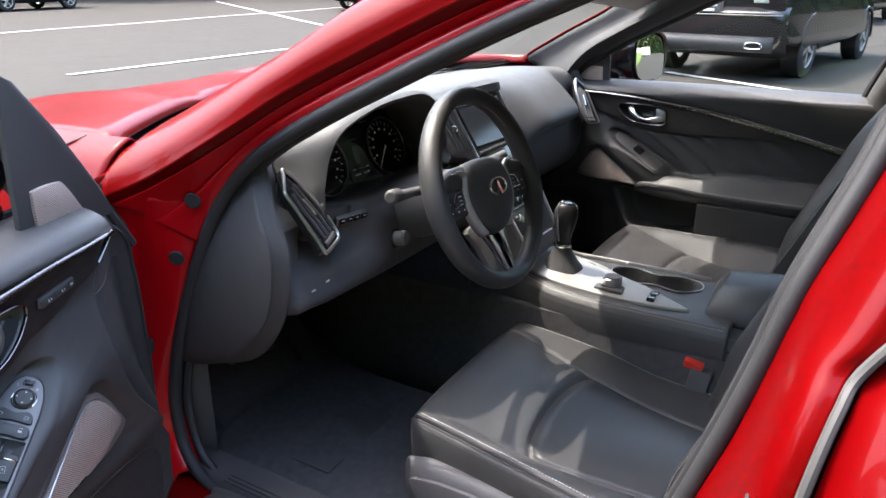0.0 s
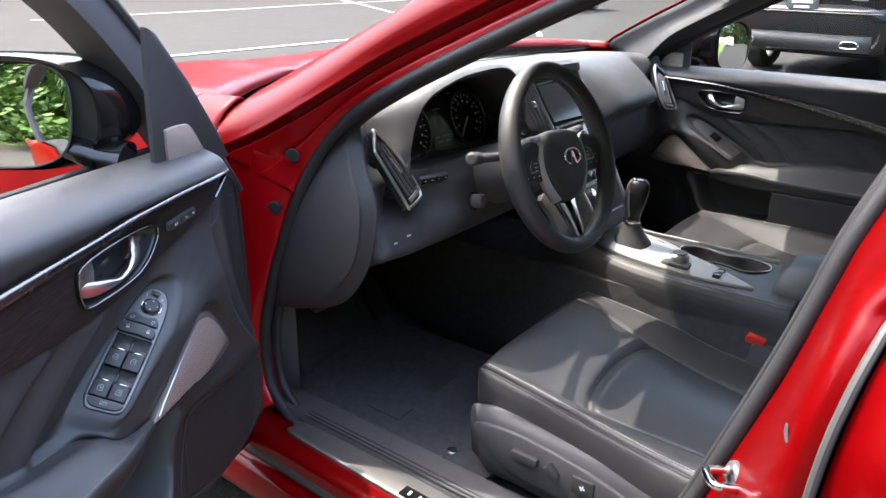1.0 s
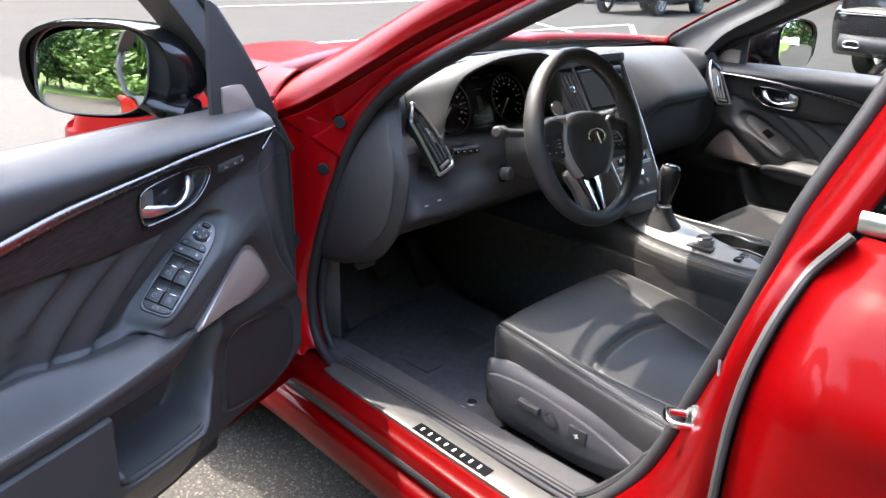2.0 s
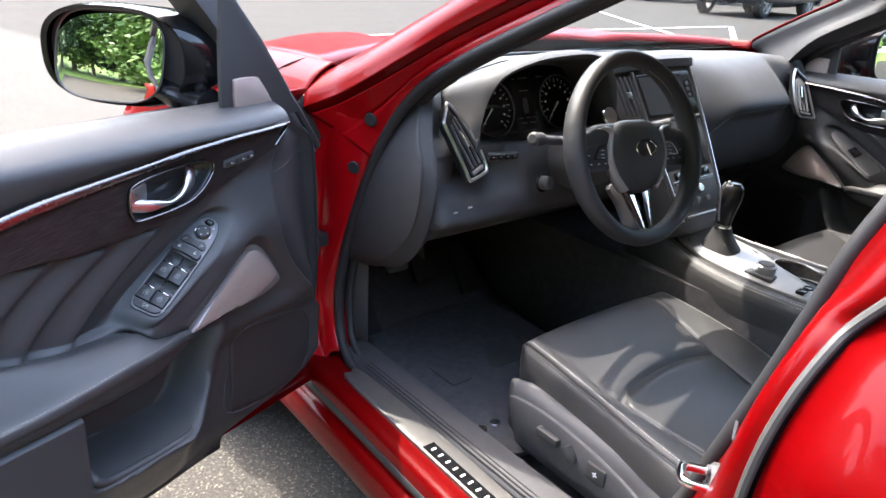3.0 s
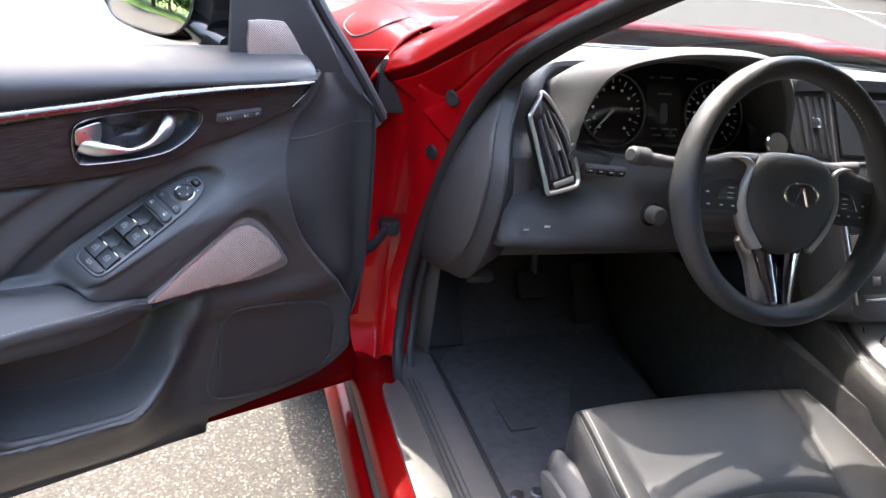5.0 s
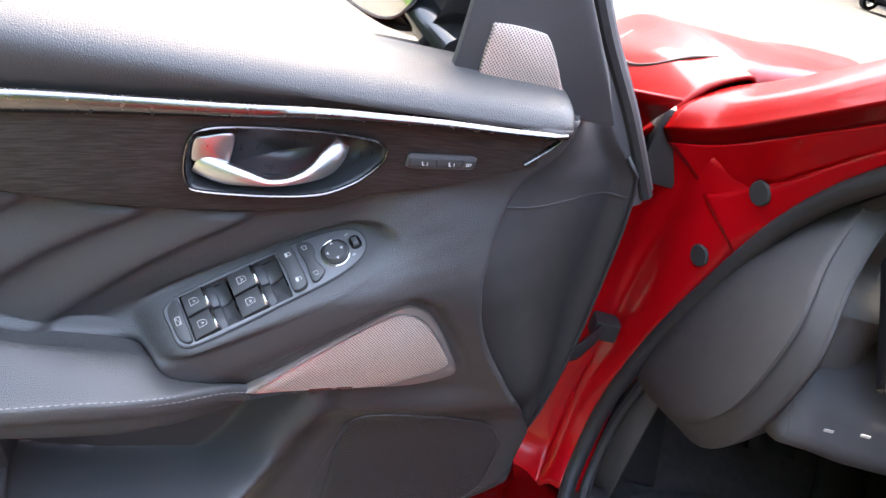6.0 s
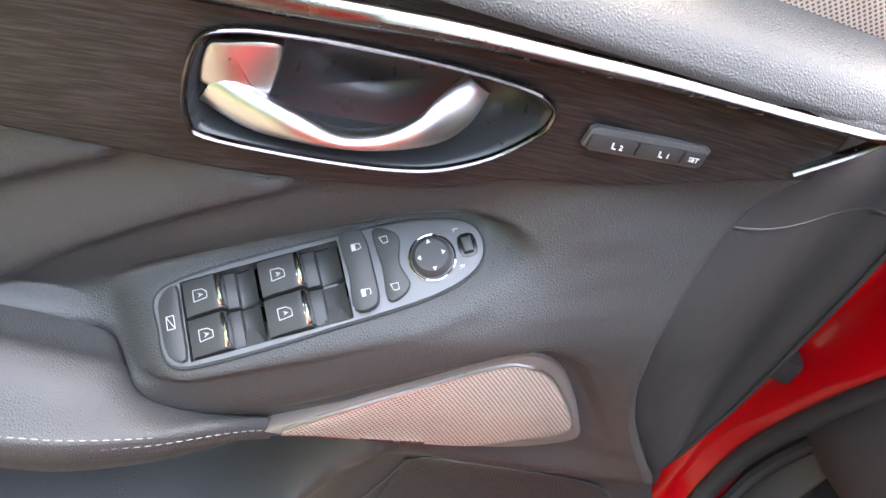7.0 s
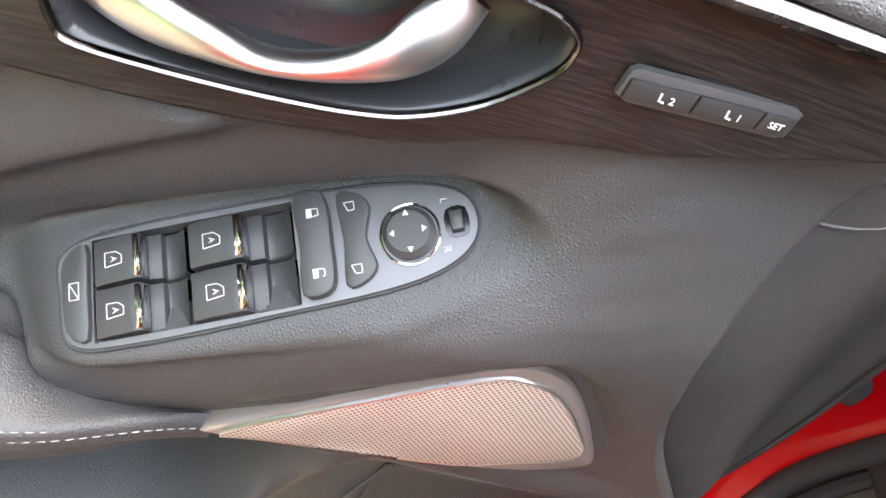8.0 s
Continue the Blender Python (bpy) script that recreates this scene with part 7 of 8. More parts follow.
        # two pairs of window switches: thumb pad, bright front lip, falling ramp
        for a0, a1 in ((-0.0745, -0.0362), (-0.0345, 0.0085)):
            for b0, b1 in ((-0.0172, -0.0006), (0.0006, 0.0178)):
                rows = []
                for a, h in ((0, -0.0020), (0.02, 0.0034), (0.18, 0.0048), (0.42, 0.0056), (0.50, 0.0060), (0.535, 0.0052), (0.56, -0.0006), (0.70, -0.0014), (0.715, -0.0046), (0.74, -0.0050), (0.86, -0.0038), (0.95, -0.0012), (1.0, 0.0014)):
                    aa = a0 + (a1 - a0) * a
                    rows.append([pm((aa, b, hh)) for b, hh in ((b0, -0.0055), (b0 + 0.0003, h - 0.0005), (b0 + 0.0010, h), (b1 - 0.0010, h), (b1 - 0.0003, h - 0.0005), (b1, -0.0055))])
                P("window_switch", grid_mesh(rows), BUTTON, "black window switch")
                lip = [[pm((a0 + (a1 - a0) * a, b, h)) for b in np.linspace(b0 + 0.001, b1 - 0.001, 3)] for a, h in ((0.485, 0.0061), (0.525, 0.0062), (0.548, 0.0050), (0.564, 0.0010))]
                P("switch_lip", grid_mesh(lip), CHROME, "bright switch lip", solid=0.0004)
                mcx, mcb = a0 + (a1 - a0) * 0.26, 0.5 * (b0 + b1)
                frame_pts = [(-0.0036, -0.0026), (-0.0036, 0.0026), (0.0034, 0.0018), (0.0034, -0.0010), (0.0010, -0.0026)]
                bar = [tube([pm((mcx + p[0], mcb + p[1], 0.0054)), pm((mcx + q[0], mcb + q[1], 0.0054))], 0.00022, 4, up=(0.4, -0.4, 0.8)) for p, q in zip(frame_pts, frame_pts[1:] + frame_pts[:1])]
                P("window_icon", joined(*bar), STITCH, "small white window outline")
                Mt = letter_frame(pm, (mcx, mcb, 0.0055))
                P("switch_letter", lettering("A", 0.0034, Mt, 0.0001), STITCH, "white letter A")
        # lock and unlock rocker
        rk = spline([(0.0115, -0.0180), (0.0122, 0.0), (0.0115, 0.0160), (0.0235, 0.0155), (0.0250, 0.0), (0.0235, -0.0178)], 4, True)
        P("lock_switch", plate(rk, 0.0050, pm, 0.0012, base=0.002), BUTTON, "black door lock rocker")
        for b in (-0.011, 0.010):
            P("lock_icon", joined(plate([(0.0166, b - 0.0016), (0.0166, b + 0.0016), (0.0188, b + 0.0016), (0.0188, b - 0.0016)], 0.0003, pm, base=0.0070), tube([pm((0.0190, b - 0.0014, 0.0072)), pm((0.0212, b - 0.0012, 0.0072)), pm((0.0214, b + 0.0010, 0.0072)), pm((0.0192 if b < 0 else 0.0205, b + 0.0014, 0.0072))], 0.0003, 4, up=(0.4, -0.4, 0.8))), STITCH, "small white padlock")
        # mirror fold switch, joystick, left-right selector
        fs = spline([(0.0285, -0.0165), (0.0295, 0.0), (0.0285, 0.0150), (0.0360, 0.0152), (0.0415, 0.010), (0.0385, 0.0), (0.0415, -0.011), (0.0360, -0.0165)], 3, True)
        P("mirror_fold_switch", plate(fs, 0.0030, pm, 0.001, base=0.002), BUTTON, "black mirror folding switch")
        for b in (-0.0115, 0.0105):
            marks = [tube([pm((0.0335 + a0, b + b0, 0.0052)), pm((0.0335 + a1, b + b1, 0.0052))], 0.00022, 4, up=(0.4, -0.4, 0.8)) for a0, b0, a1, b1 in ((-0.002, -0.0015, 0.002, -0.0015), (0.002, -0.0015, 0.002, 0.0015), (0.002, 0.0015, -0.0006, 0.0015), (-0.0006, 0.0015, -0.002, -0.0015))]
            P("mirror_icon", joined(*marks), STITCH, "small white mirror outline")
        K = letter_frame(pm, (0.0555, 0.0014, 0.002))
        P("joystick_ring", tube([pm((0.0555 + 0.0118 * math.cos(t), 0.0014 + 0.0105 * math.sin(t), 0.0026)) for t in np.linspace(0, 2 * math.pi, 32, endpoint=False)], 0.00055, 6, True, up=(0.4, -0.4, 0.8)), CHROME, "thin bright ring")
        P("mirror_joystick", drum(0.0100, 0.005, K, 32, 0.002), BUTTON, "round mirror adjuster")
        tri = []
        for i in range(4):
            t = i * math.pi / 2
            c_, s_ = math.cos(t), math.sin(t)
            tri.append(plate([(0.0555 + c_ * 0.0075, 0.0014 + s_ * 0.0075), (0.0555 + c_ * 0.0055 - s_ * 0.0012, 0.0014 + s_ * 0.0055 + c_ * 0.0012), (0.0555 + c_ * 0.0055 + s_ * 0.0012, 0.0014 + s_ * 0.0055 - c_ * 0.0012)], 0.0003, pm, base=0.0069))
        P("arrow_marks", joined(*tri), STITCH, "four small white arrows")
        P("selector_seat", plate(spline([(0.0705, -0.0045), (0.0705, 0.0045), (0.0785, 0.0045), (0.0785, -0.0045)], 3, True), 0.0005, pm, base=0.002), GLOSSBLACK)
        P("mirror_selector", plate([(0.0720, -0.0035), (0.0720, 0.0035), (0.0770, 0.0035), (0.0770, -0.0035)], 0.0032, pm, 0.0008, base=0.002), BUTTON, "small mirror selector")
        P("selector_letter", lettering("L", 0.0040, letter_frame(pm, (0.0705, -0.0082, 0.0022))), STITCH, "white letter L")
        P("selector_letter", lettering("R", 0.0040, letter_frame(pm, (0.0690, 0.0088, 0.0022))), STITCH, "white letter R")
        # seat memory buttons on the wood
        mo_ = [(0.3056, 0.8922), (0.3050, 0.9005), (0.3030, 0.9022), (0.2530, 0.9068), (0.2502, 0.9055), (0.2507, 0.8970), (0.2530, 0.8955), (0.3010, 0.8905)]
        mw = 0.1785
        mp = lambda q: f((q[0], q[2] + mw, q[1]))
        P("memory_frame", plate(mo_, 0.003, mp, 0.0008), PLASTIC, "black memory button frame")
        for a, b, txt in ((0.3040, 0.2832, "2"), (0.2824, 0.2622, "1"), (0.2614, 0.2515, "SET")):
            zz = lambda s: 0.8955 + (0.304 - s) * 0.100
            q = [(a, zz(a) - 0.0032), (a, zz(a) + 0.0034), (b, zz(b) + 0.0034), (b, zz(b) - 0.0032)]
            P("memory_button", plate(q, 0.0022, mp, 0.0006, base=0.0022), BUTTON)
            mid_ = 0.5 * (a + b)
            off = -0.0040 if txt != "SET" else 0
            P("memory_letter", lettering(txt, 0.0034 if txt != "SET" else 0.0031, door_letters(f, mid_ + off, mw + 0.0046, zz(mid_))), WHITE, "white " + txt)
            if txt != "SET":
                P("seat_icon", joined(tube([mp((mid_ + 0.0002, zz(mid_) + 0.0015, 0.0046)), mp((mid_ - 0.0002, zz(mid_) - 0.0011, 0.0046)), mp((mid_ - 0.0018, zz(mid_) - 0.0012, 0.0046))], 0.0004, 5, up=(0.3, -0.9, 0.1))), WHITE, "small white seat mark")
    # window frame, quarter trim and tweeter
    fr = [(0.026, 0.060, 0.840), (0.082, 0.060, 0.920), (0.135, 0.058, 0.988), (0.198, 0.055, 1.080), (0.275, 0.045, 1.168), (0.37, 0.025, 1.245), (0.47, 0.005, 1.305), (0.60, -0.015, 1.350), (0.80, -0.03, 1.375), (0.98, -0.03, 1.36)]
    prof = lambda t: [(0.030 * x, 0.026 * y) for x, y in ((-1, -1), (-1.05, 0), (-1, 1), (0.2, 1.3), (1, 0.9), (1.1, 0), (1, -0.9), (0.2, -1.3))]
    P("window_frame", grid_mesh(sweep_rows(in_door(f, spline(fr, 5)), prof, up=(0.33, -0.94, 0.2) if driver_side else (-1, 0, 0.2)), close_u=True, cap=True), PLASTIC, "black window frame")
    P("frame_seal", tube(in_door(f, [(q[0] - 0.012, q[1] + 0.030, q[2] + 0.014) for q in spline(fr, 5)]), 0.008, 8, up=(0.33, -0.94, 0.2)), RUBBER, "black rubber frame seal")
    P("window_frame_rear", tube(in_door(f, [(0.98, -0.03, 1.36), (0.995, 0.0, 1.15), (1.0, 0.04, 0.94)]), 0.02, 8), PLASTIC)
    tri_o = [(0.280, 0.94), (0.276, 1.045), (0.268, 1.125), (0.250, 1.118), (0.198, 1.056), (0.145, 0.980), (0.125, 0.94)]
    P("corner_cover", plate(tri_o, 0.007, lambda q: f((q[0], q[2] + 0.147, q[1])), 0.003), COVER, "black mirror corner cover")
    tw = spline([(0.252, 0.955), (0.258, 0.997), (0.253, 1.004), (0.222, 1.004), (0.209, 0.999), (0.188, 0.968), (0.187, 0.957)], 3, True)
    P("tweeter_grille", plate(tw, 0.004, lambda q: f((q[0], q[2] + 0.154, q[1])), 0.0015), GRILLE, "perforated tweeter grille")
    P("corner_post", tube(in_door(f, [(0.222, 0.03, 0.94), (0.215, 0.03, 1.00), (0.205, 0.035, 1.08)]), 0.008, 8, ry=0.014), GLOSSBLACK, "gloss black window divider")
    gl = P("door_glass", grid_mesh([[f((s, 0.03, 0.945)), f((s + 0.0, 0.012, 1.10)), f((max(s, 0.34), -0.008, 1.22)), f((max(s, 0.50), -0.02, 1.33))] for s in np.linspace(0.29, 0.985, 10)]), GLASS, "clear side window glass") if not driver_side else None
    if gl:
        gl.visible_shadow = False
    make_mirror(f, door, driver_side)
    return door




def letter_frame(pm, q):
    """Matrix of letters lying on the switch plane, read from the rear of the door."""
    o = Vector(pm(q))
    x = (Vector(pm((q[0], q[1] + 0.01, q[2]))) - o).normalized()
    n = (Vector(pm((q[0], q[1], q[2] + 0.01))) - o).normalized()
    y = n.cross(x)
    m = Matrix((x, y, n)).transposed().to_4x4()
    m.translation = o
    return m


def door_letters(f, s, w, z):
    o = Vector(f((s, w, z)))
    x = (Vector(f((s - 0.01, w, z + 0.0007))) - o).normalized()
    n = (Vector(f((s, w + 0.01, z))) - o).normalized()
    y = n.cross(x)
    m = Matrix((x, y, n)).transposed().to_4x4()
    m.translation = o
    return m


def make_mirror(f, door, driver_side):
    """Exterior mirror: rounded shell, dark back, glass set in the rear face."""
    ZK = 0.83
    cw, s0, z0 = (-0.160, 0.300, 1.017) if driver_side else (-0.160, 0.318, 1.013)
    IN = 0.124 if driver_side else 0.06

    def oval(c, a, b, e):
        return [(c + a * math.copysign(abs(math.cos(t)) ** (2 / e), math.cos(t)), b * math.copysign(abs(math.sin(t)) ** (2 / e), math.sin(t))) for t in np.linspace(0, 2 * math.pi, 48, endpoint=False)]
    o = oval(-0.166, 0.115, 0.088, 2.7) if driver_side else oval(-0.160, 0.106, 0.083, 2.7)
    glass_o = oval(-0.173, 0.085, 0.078, 3.3) if driver_side else oval(-0.168, 0.0785, 0.0735, 3.3)
    tilt = lambda w: -0.34 * (w - cw) if driver_side else -0.25 * (w - cw)
    lean = -0.15 if driver_side else -0.06
    if not driver_side:
        o = [(cw + (q[0] - cw) * 1.0, q[1] * 1.15) for q in o]
        glass_o = [(cw + (q[0] - cw) * 1.1, q[1] * 1.18) for q in glass_o]
    g0 = f
    f = lambda q: g0((q[0], q[1] + IN, q[2]))
    rows = []
    for k, ds in ((0.90, 0.0), (0.97, 0.004), (1.0, -0.006), (1.0, -0.03), (0.93, -0.075), (0.72, -0.115), (0.35, -0.135), (0.02, -0.14)):
        rows.append([f((s0 + ds + tilt(q[0]), cw + (q[0] - cw) * k, z0 + q[1] * k * ZK)) for q in o])
    part("mirror_shell", grid_mesh(rows, close_u=True), GLOSSBLACK, door, "gloss black mirror shell")
    g = glass_o
    part("mirror_glass_rim", tube([f((s0 + 0.002 + tilt(q[0]) + lean * q[1], q[0], z0 + q[1] * ZK)) for q in g], 0.0014, 6, True), ALU_DARK, door, "thin edge of the mirror glass")
    part("mirror_glass", plate(g, 0.003, lambda q: f((s0 - 0.001 + q[2] + tilt(q[0]) + lean * q[1], q[0], z0 + q[1] * ZK)), 0.0006), MIRROR, door, "mirror glass")
    part("mirror_back", plate([(cw + (q[0] - cw) * 0.94, q[1] * 0.94) for q in o], 0.003, lambda q: f((s0 - 0.012 + q[2] + tilt(q[0]), q[0], z0 + q[1] * ZK))), RUBBER, door)
    arm = [f((0.235, -0.05, 0.955)), f((0.245, -0.08, 0.962)), f((0.255, -0.11, 0.972)), f((0.262, -0.14, 0.98))]
    part("mirror_foot", tube(spline(arm, 4), 0.035, 12, ry=0.022), GLOSSBLACK, door, "gloss black mirror foot")


make_door(open_door, True)
make_door(shut_door, False)

# ---------------------------------------------------------------- other vehicles
def dark_suv(at, label, group="parked vehicles"):
    """A black sport utility vehicle; its tail faces local -y."""
    ob = empty("parked_suv", label, "car", group, at=at)
    L, H = 4.69, 1.66
    rows = []
    st = [(-2.33, 0.80, 0.60, 1.02), (-2.30, 0.86, 0.50, 1.10), (-2.18, 0.90, 0.36, 1.16), (-1.6, 0.93, 0.28, 1.12), (-0.6, 0.94, 0.26, 1.08), (0.6, 0.94, 0.26, 1.05), (1.3, 0.93, 0.28, 1.02), (2.0, 0.88, 0.32, 0.92), (2.3, 0.70, 0.45, 0.78)]
    for y, w, zb, zt in st:
        rows.append([(x, y, z) for x, z in spline([(-w * 0.75, zb), (-w, zb + 0.12), (-w - 0.01, 0.62), (-w + 0.01, zt - 0.1), (-w + 0.10, zt), (0, zt + 0.03), (w - 0.10, zt), (w - 0.01, zt - 0.1), (w + 0.01, 0.62), (w, zb + 0.12), (w * 0.75, zb)], 3)])
    part("body", grid_mesh(rows, cap=True), BLACKPAINT, ob, solid=0.01)
    cab = []
    for y, zr, w, wb in ((-2.22, 1.14, 0.78, 0.82), (-2.05, 1.50, 0.66, 0.82), (-1.6, 1.62, 0.60, 0.86), (-0.4, H, 0.60, 0.88), (0.2, 1.60, 0.58, 0.88), (1.15, 1.05, 0.66, 0.84)):
        cab.append([(x, y, z) for x, z in spline([(-wb, 1.04), (-w - 0.06, (1.04 + zr) / 2 + 0.05), (-w + 0.02, zr - 0.03), (0, zr), (w - 0.02, zr - 0.03), (w + 0.06, (1.04 + zr) / 2 + 0.05), (wb, 1.04)], 3)])
    part("cabin", grid_mesh(cab, cap=True), TINTED_DARK, ob, "dark tinted cabin glass", solid=0.01)
    part("roof", grid_mesh([[(x * w, y, z + 0.02) for x in np.linspace(-1, 1, 7)] for y, z, w in ((-2.12, 1.52, 0.62), (-1.6, 1.62, 0.58), (-0.4, H, 0.58), (0.15, 1.61, 0.56))]), BLACKPAINT, ob, solid=0.03)
    part("rear_bumper", grid_mesh([[(x, -2.34 - d + 0.10 * (x / 0.93) ** 4, z) for x in np.linspace(-0.92, 0.92, 17)] for d, z in ((0.0, 0.86), (0.06, 0.80), (0.07, 0.66), (0.03, 0.52), (-0.02, 0.38), (-0.10, 0.30))]), BLACKPAINT, ob, solid=0.02)
    part("bumper_valance", grid_mesh([[(x, -2.38 + 0.09 * (x / 0.93) ** 4 - d, z) for x in np.linspace(-0.80, 0.80, 13)] for d, z in ((0.0, 0.54), (0.02, 0.46), (0.0, 0.36))]), COVER, ob, "dark plastic bumper valance", solid=0.02)
    part("bumper_strip", tube([(x, -2.42 + 0.10 * (x / 0.93) ** 4, 0.78) for x in np.linspace(-0.86, 0.86, 13)], 0.008, 6), ALU_DARK, ob, "thin bright strip")
    for sx in (-1, 1):
        o = [(-0.085, -0.03), (-0.07, 0.03), (0.07, 0.03), (0.085, -0.03)]
        part("exhaust_tip", tube([(sx * 0.60 + a, -2.425, 0.44 + b) for a, b in spline(o, 3, True)], 0.010, 8, True, up=(0, 1, 0)), CHROME, ob, "chrome exhaust trim")
        part("exhaust_core", plate([(sx * 0.60 + a * 0.9, 0.44 + b * 0.9) for a, b in o], 0.01, lambda q: (q[0], -2.41 - q[2], q[1])), GLOSSBLACK, ob)
        part("tail_lamp", box((0.26, 0.10, 0.12), (sx * 0.72, -2.27, 1.02), 0.03), REDLAMP, ob, "dark red tail lamp")
        part("mirror", box((0.18, 0.12, 0.12), (sx * 1.02, 0.55, 1.06), 0.04), BLACKPAINT, ob)
        for y in (-1.35, 1.45):
            wheel(sx * 0.82, y, ob, 0.36, 0.24)
            t = [(sx * 0.935, y + 0.41 * math.cos(a), 0.36 + 0.41 * math.sin(a)) for a in np.linspace(-0.1, math.pi + 0.1, 20)]
            part("wheel_arch", tube(t, 0.020, 6, up=(1, 0, 0)), GLOSSBLACK, ob)
    part("plate_panel", box((0.36, 0.02, 0.17), (0, -2.39, 0.86), 0.004), PLASTIC, ob, "dark number plate holder")
    part("plate_face", joined(box((0.30, 0.008, 0.13), (0, -2.405, 0.86), 0.003)), ALU_DARK, ob, "grey dealer plate")
    for i in range(2):
        part("plate_bar", box((0.24 - 0.06 * i, 0.004, 0.03), (0, -2.411, 0.885 - 0.055 * i), 0.001), WHITE, ob, "pale bar")
    part("model_badge", box((0.17, 0.006, 0.03), (0.60, -2.335, 0.93), 0.002), ALU, ob, "plain bright bar")
    return ob


TINTED_DARK = material("tinted_car_glass", (0.02, 0.022, 0.025), 0.06, 0, 0.1, 3, rvar=0.02)
REDLAMP = material("red_lamp_lens", (0.20, 0.01, 0.012), 0.12, 0, 0.2, 20, rvar=0.03)
suv = dark_suv(pose(10.53, 0.62, 0.0, 0, 0, -100), "black sport utility vehicle seen from behind, parked on asphalt")
# the car local y runs from tail to nose
copy_thing(suv, pose(19.5, 10.6, 0, 0, 0, 95))
copy_thing(suv, pose(22.6, 15.5, 0, 0, 0, 60))
copy_thing(suv, pose(23.5, 0.4, 0, 0, 0, -100))
copy_thing(suv, pose(15.5, 27.5, 0, 0, 0, 100))


def white_van(at):
    ob = empty("parked_van", "white panel van parked beyond the lot", "van", "parked vehicles", at=at)
    side = [(-2.5, 0.35), (-2.5, 2.0), (-2.3, 2.2), (1.2, 2.2), (1.7, 1.9), (2.3, 1.15), (2.7, 1.0), (2.75, 0.4), (2.6, 0.3), (-2.4, 0.3)]
    part("body", plate(spline(side, 3, True), 1.9, lambda q: (q[2] - 0.95, q[0], q[1]), 0.08), WHITE, ob)
    for sx in (-1, 1):
        part("side_window", plate([(1.0, 1.25), (1.0, 1.9), (1.5, 1.85), (1.95, 1.25)], 0.02, lambda q: (sx * (0.945 + q[2]), q[0], q[1])), TINTED_DARK, ob)
        for y in (-1.6, 1.7):
            wheel(sx * 0.82, y, ob, 0.34, 0.22)
    for sx in (-1, 1):
        part("rear_window", box((0.6, 0.03, 0.6), (sx * 0.42, -2.5, 1.6), 0.01), TINTED_DARK, ob)
    return ob


van = white_van(pose(7.5, -17.0, 0, 0, 0, 80))
copy_thing(van, pose(12.5, -16.0, 0, 0, 0, 75))
POLE = material("yellow_pole_paint", (0.45, 0.32, 0.05), 0.5, 0, 0.15, 6)
pole = empty("light_pole", "tall pole with a yellow painted foot", "light pole", at=pose(4.5, -13.5, 0))
part("foot", drum(0.16, 1.2, pose(0, 0, 0), 20, 0.02), POLE, pole, "yellow painted foot")
part("shaft", drum(0.07, 7.0, pose(0, 0, 1.2), 16, 0.01), ALU_DARK, pole)
part("lamp_head", box((0.7, 0.3, 0.12), (0.35, 0, 8.2), 0.03), ALU_DARK, pole)


# ---------------------------------------------------------------- trees and grass behind the lot
def leaf_material(name, a, b):
    m = material(name, a, 0.55, 0, 0.3, 3, 0, col2=b)
    p = m.node_tree.nodes["Principled BSDF"]
    socket(p, "Subsurface Weight", 0.0)
    return m


LEAF = leaf_material("bright_leaf", (0.05, 0.11, 0.015), (0.13, 0.22, 0.03))
LEAF2 = leaf_material("dark_leaf", (0.018, 0.045, 0.012), (0.045, 0.09, 0.02))
BARK = material("bark", (0.10, 0.075, 0.055), 0.9, 0, 0.35, 12, 0.8, 60)


def tree(name, label, height, spread, leaf, seed, at):
    rnd = random.Random(seed)
    ob = empty(name, label, "tree", "trees beside the lot", at=at)
    trunk = [(0, 0, 0), (0.05, 0.03, height * 0.25), (-0.04, 0.06, height * 0.55), (0.02, 0, height * 0.92)]
    rows = sweep_rows(spline(trunk, 4), lambda t: circle(0.17 * (1 - 0.85 * t) * height / 7, 8), up=(1, 0, 0))
    bms = [grid_mesh(rows, close_u=True)]
    tips = []
    for i in range(18):
        z = height * (0.12 + 0.80 * i / 18)
        a = i * 2.4 + rnd.random()
        r = spread * (1.0 - 0.75 * (i / 18)) * (0.7 + 0.5 * rnd.random())
        end = (r * math.cos(a), r * math.sin(a), z + 0.25 * r)
        path = spline([(0, 0, z), (0.5 * end[0], 0.5 * end[1], z + 0.05 * r), end], 3)
        bms.append(grid_mesh(sweep_rows(path, lambda t: circle(0.045 * (1 - 0.8 * t) * height / 7, 5), up=(0.1, 0.1, 1)), close_u=True))
        tips += [(path[k], 0.35 + 0.5 * k / len(path)) for k in range(2, len(path))]
    part("trunk", joined(*bms), BARK, ob)
    vs, fs = [], []
    for (q, sz) in tips:
        for k in range(95):
            d = Vector((rnd.gauss(0, 1), rnd.gauss(0, 1), rnd.gauss(0, 0.7))) * 0.30 * spread / 2
            c = Vector(q) + d
            s = 0.10 + 0.10 * rnd.random()
            u = Vector((rnd.gauss(0, 1), rnd.gauss(0, 1), rnd.gauss(0, 0.6))).normalized()
            v = u.cross(Vector((rnd.gauss(0, 1), rnd.gauss(0, 1), rnd.gauss(0, 1)))).normalized()
            i0 = len(vs)
            vs += [c - u * s, c + v * s * 0.55 + u * s * 0.1, c + u * s, c - v * s * 0.55 + u * s * 0.1]
            fs.append((i0, i0 + 1, i0 + 2, i0 + 3))
    me = bpy.data.meshes.new("crown")
    me.from_pydata([tuple(v) for v in vs], [], fs)
    me.materials.append(leaf)
    crown = new("crown", me)
    crown.parent = ob
    crown["kind"] = "stuff"
    return ob


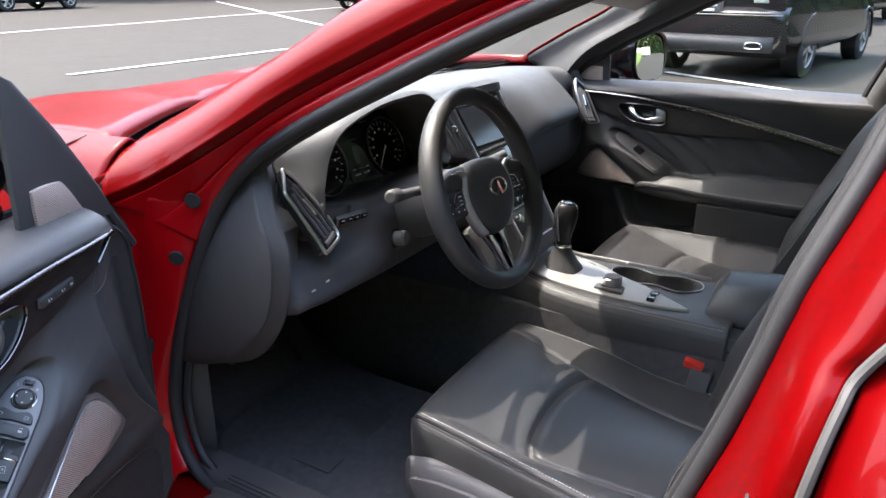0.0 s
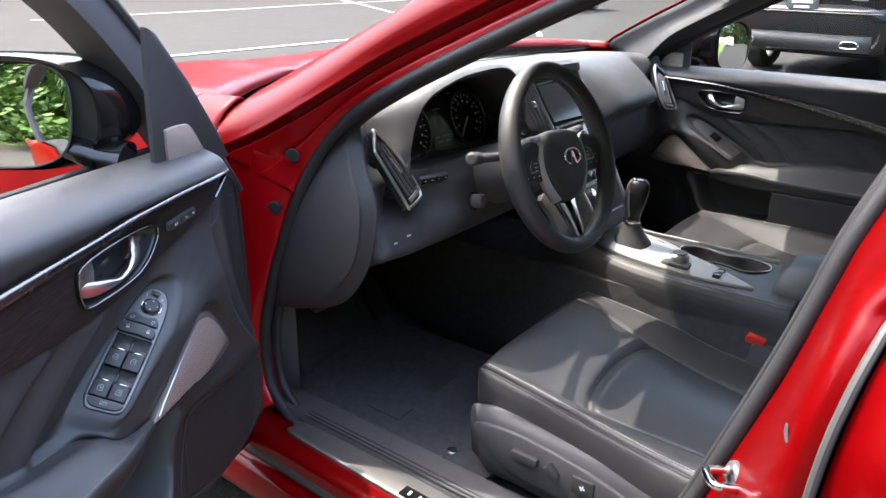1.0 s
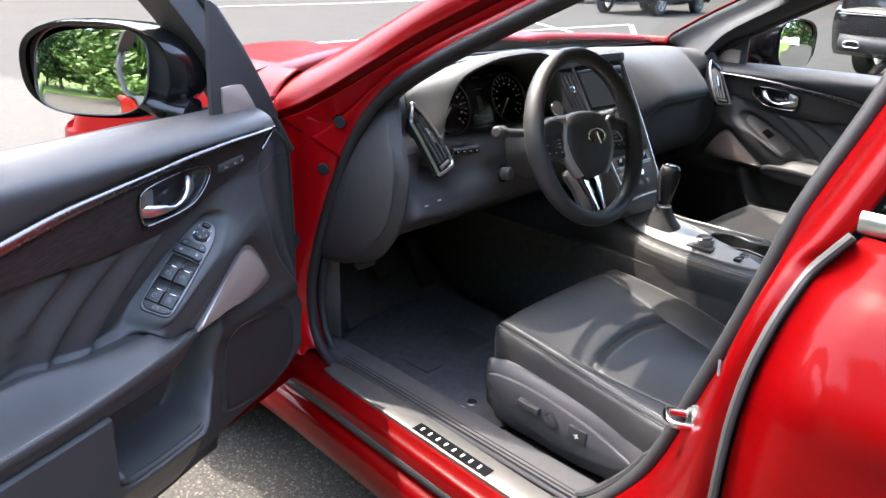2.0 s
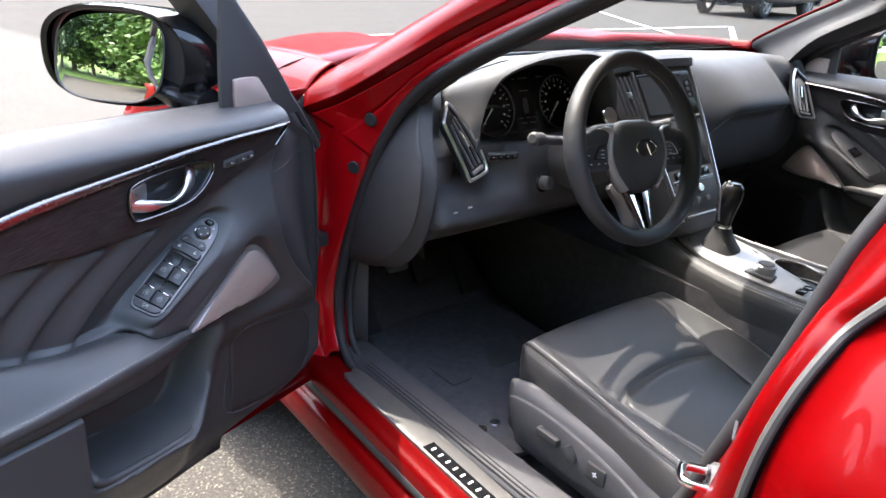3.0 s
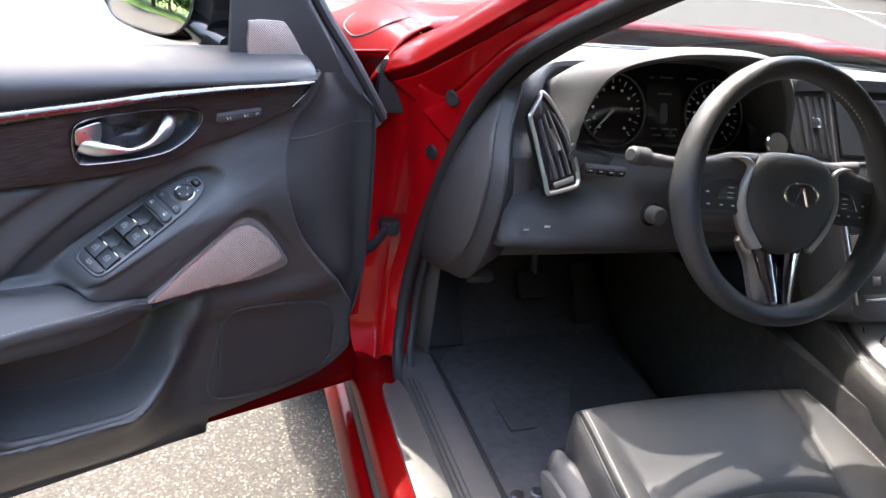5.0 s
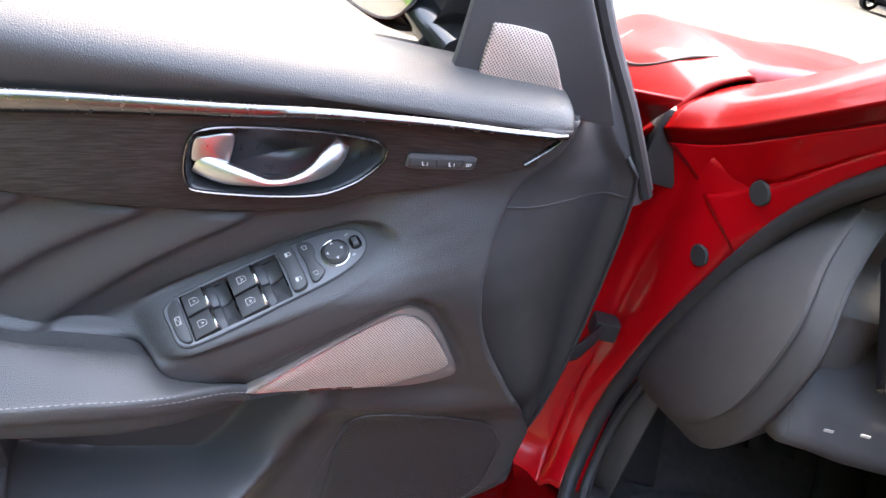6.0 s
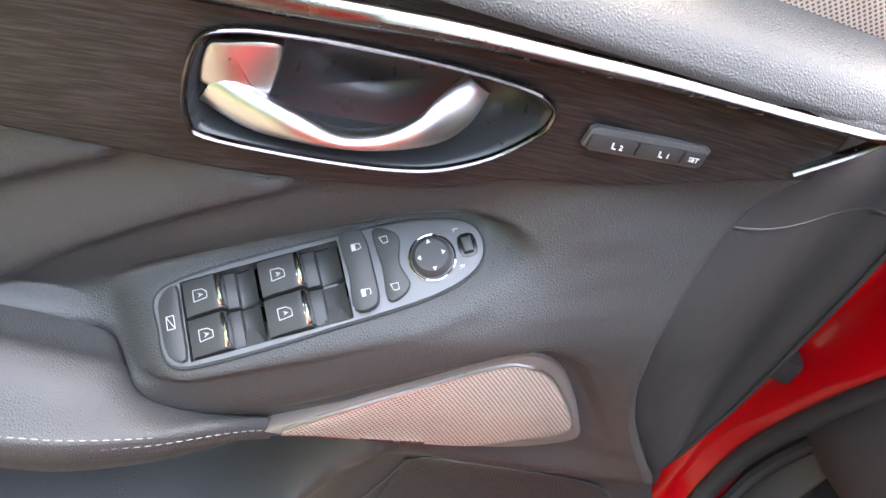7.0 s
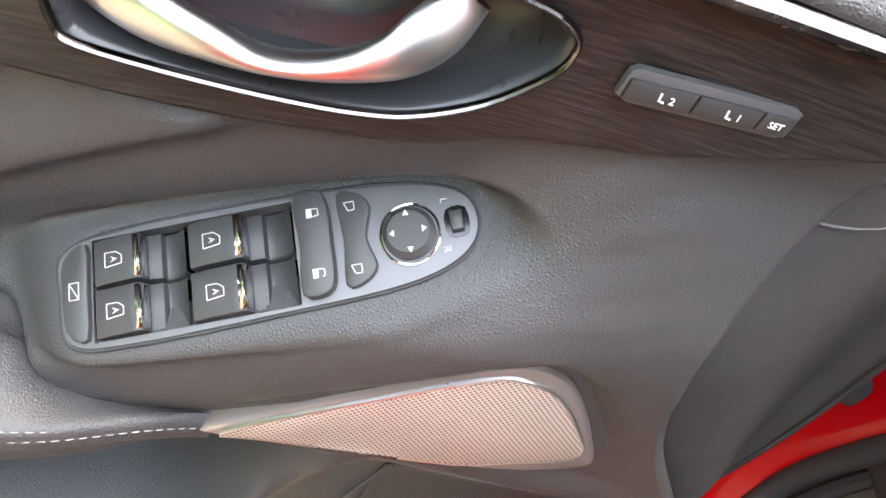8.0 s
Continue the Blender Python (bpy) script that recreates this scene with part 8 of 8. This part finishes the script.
t1 = tree("tree", "leafy green deciduous tree in full sun beside the lot", 6.5, 2.8, LEAF, 3, pose(-8.2, -2.6, 0.0))
t2 = tree("tree", "dark green conifer-like tree behind the lot", 9.0, 2.4, LEAF2, 8, pose(-12.5, -3.5, 0.3))
rt = random.Random(5)
for i in range(16):
    a = radians(150 + i * 9 + rt.uniform(-3, 3))
    r = 13.5 + rt.uniform(-2, 4)
    src = t1 if i % 3 == 0 else t2
    k = rt.uniform(0.8, 1.3)
    cp = copy_thing(src, pose(r * math.cos(a), r * math.sin(a), 0.3, 0, 0, rt.uniform(0, 360)))
    cp.scale = (k, k, k * rt.uniform(0.9, 1.15))
GRASS = material("mown_grass", (0.06, 0.11, 0.02), 0.9, 0, 0.4, 2, 1.0, 60, col2=(0.13, 0.19, 0.04))
bank = []
for i in range(40):
    a = radians(140 + i * 4.2)
    bank.append([(r * math.cos(a), r * math.sin(a), z) for r, z in ((9.2, 0.02), (9.4, 0.14), (12, 0.30), (16, 0.6), (30, 2.2), (60, 5.0))])
tagged(part("grass_bank", grid_mesh(bank), GRASS), "sunlit green grass bank around the lot", "grass", kind="structure")


# far woods all round the lot, added to darken reflections in the car paint
def woods():
    rnd = random.Random(21)
    vs, fs = [], []
    # dense lower wall of the woods, keeps bright sky out of the reflections
    n = 360
    for i in range(n):
        a = 2 * math.pi * i / n
        top = 15 + 4 * math.sin(a * 7) + 2.5 * math.sin(a * 17 + 1) + 1.5 * math.sin(a * 41)
        for k in range(9):
            r = 51 + 1.2 * math.sin(i * 2.3 + k * 1.7) + 0.8 * math.sin(i * 0.9 - k * 2.9)
            vs.append(Vector((r * math.cos(a), r * math.sin(a), top * (0.80 + 0.06 * math.sin(i * 1.9)) * k / 8)))
    for i in range(n):
        for k in range(8):
            j = (i + 1) % n
            fs.append((i * 9 + k, j * 9 + k, j * 9 + k + 1, i * 9 + k + 1))
    for i in range(15000):
        a = rnd.uniform(0, 2 * math.pi)
        top = 15 + 4 * math.sin(a * 7) + 2.5 * math.sin(a * 17 + 1) + 1.5 * math.sin(a * 41)
        z = top * (1 - abs(rnd.gauss(0, 0.42)))
        if z < 0.2:
            z = rnd.uniform(0.2, 4)
        r = 46 + rnd.uniform(-2, 6) + 2 * math.sin(a * 23)
        c = Vector((r * math.cos(a), r * math.sin(a), z))
        s = rnd.uniform(0.45, 1.15)
        u = Vector((rnd.gauss(0, 1), rnd.gauss(0, 1), rnd.gauss(0, 0.8))).normalized()
        v = u.cross(Vector((rnd.gauss(0, 1), rnd.gauss(0, 1), rnd.gauss(0, 1)))).normalized()
        i0 = len(vs)
        vs += [c - u * s, c + v * s * 0.7, c + u * s, c - v * s * 0.7]
        fs.append((i0, i0 + 1, i0 + 2, i0 + 3))
    me = bpy.data.meshes.new("reflection_woods")
    me.from_pydata([tuple(v) for v in vs], [], fs)
    me.materials.append(LEAF2)
    return tagged(new("reflection_woods", me), "dark green woods added around the lot to darken reflections", "woods", kind="stuff")


woods()
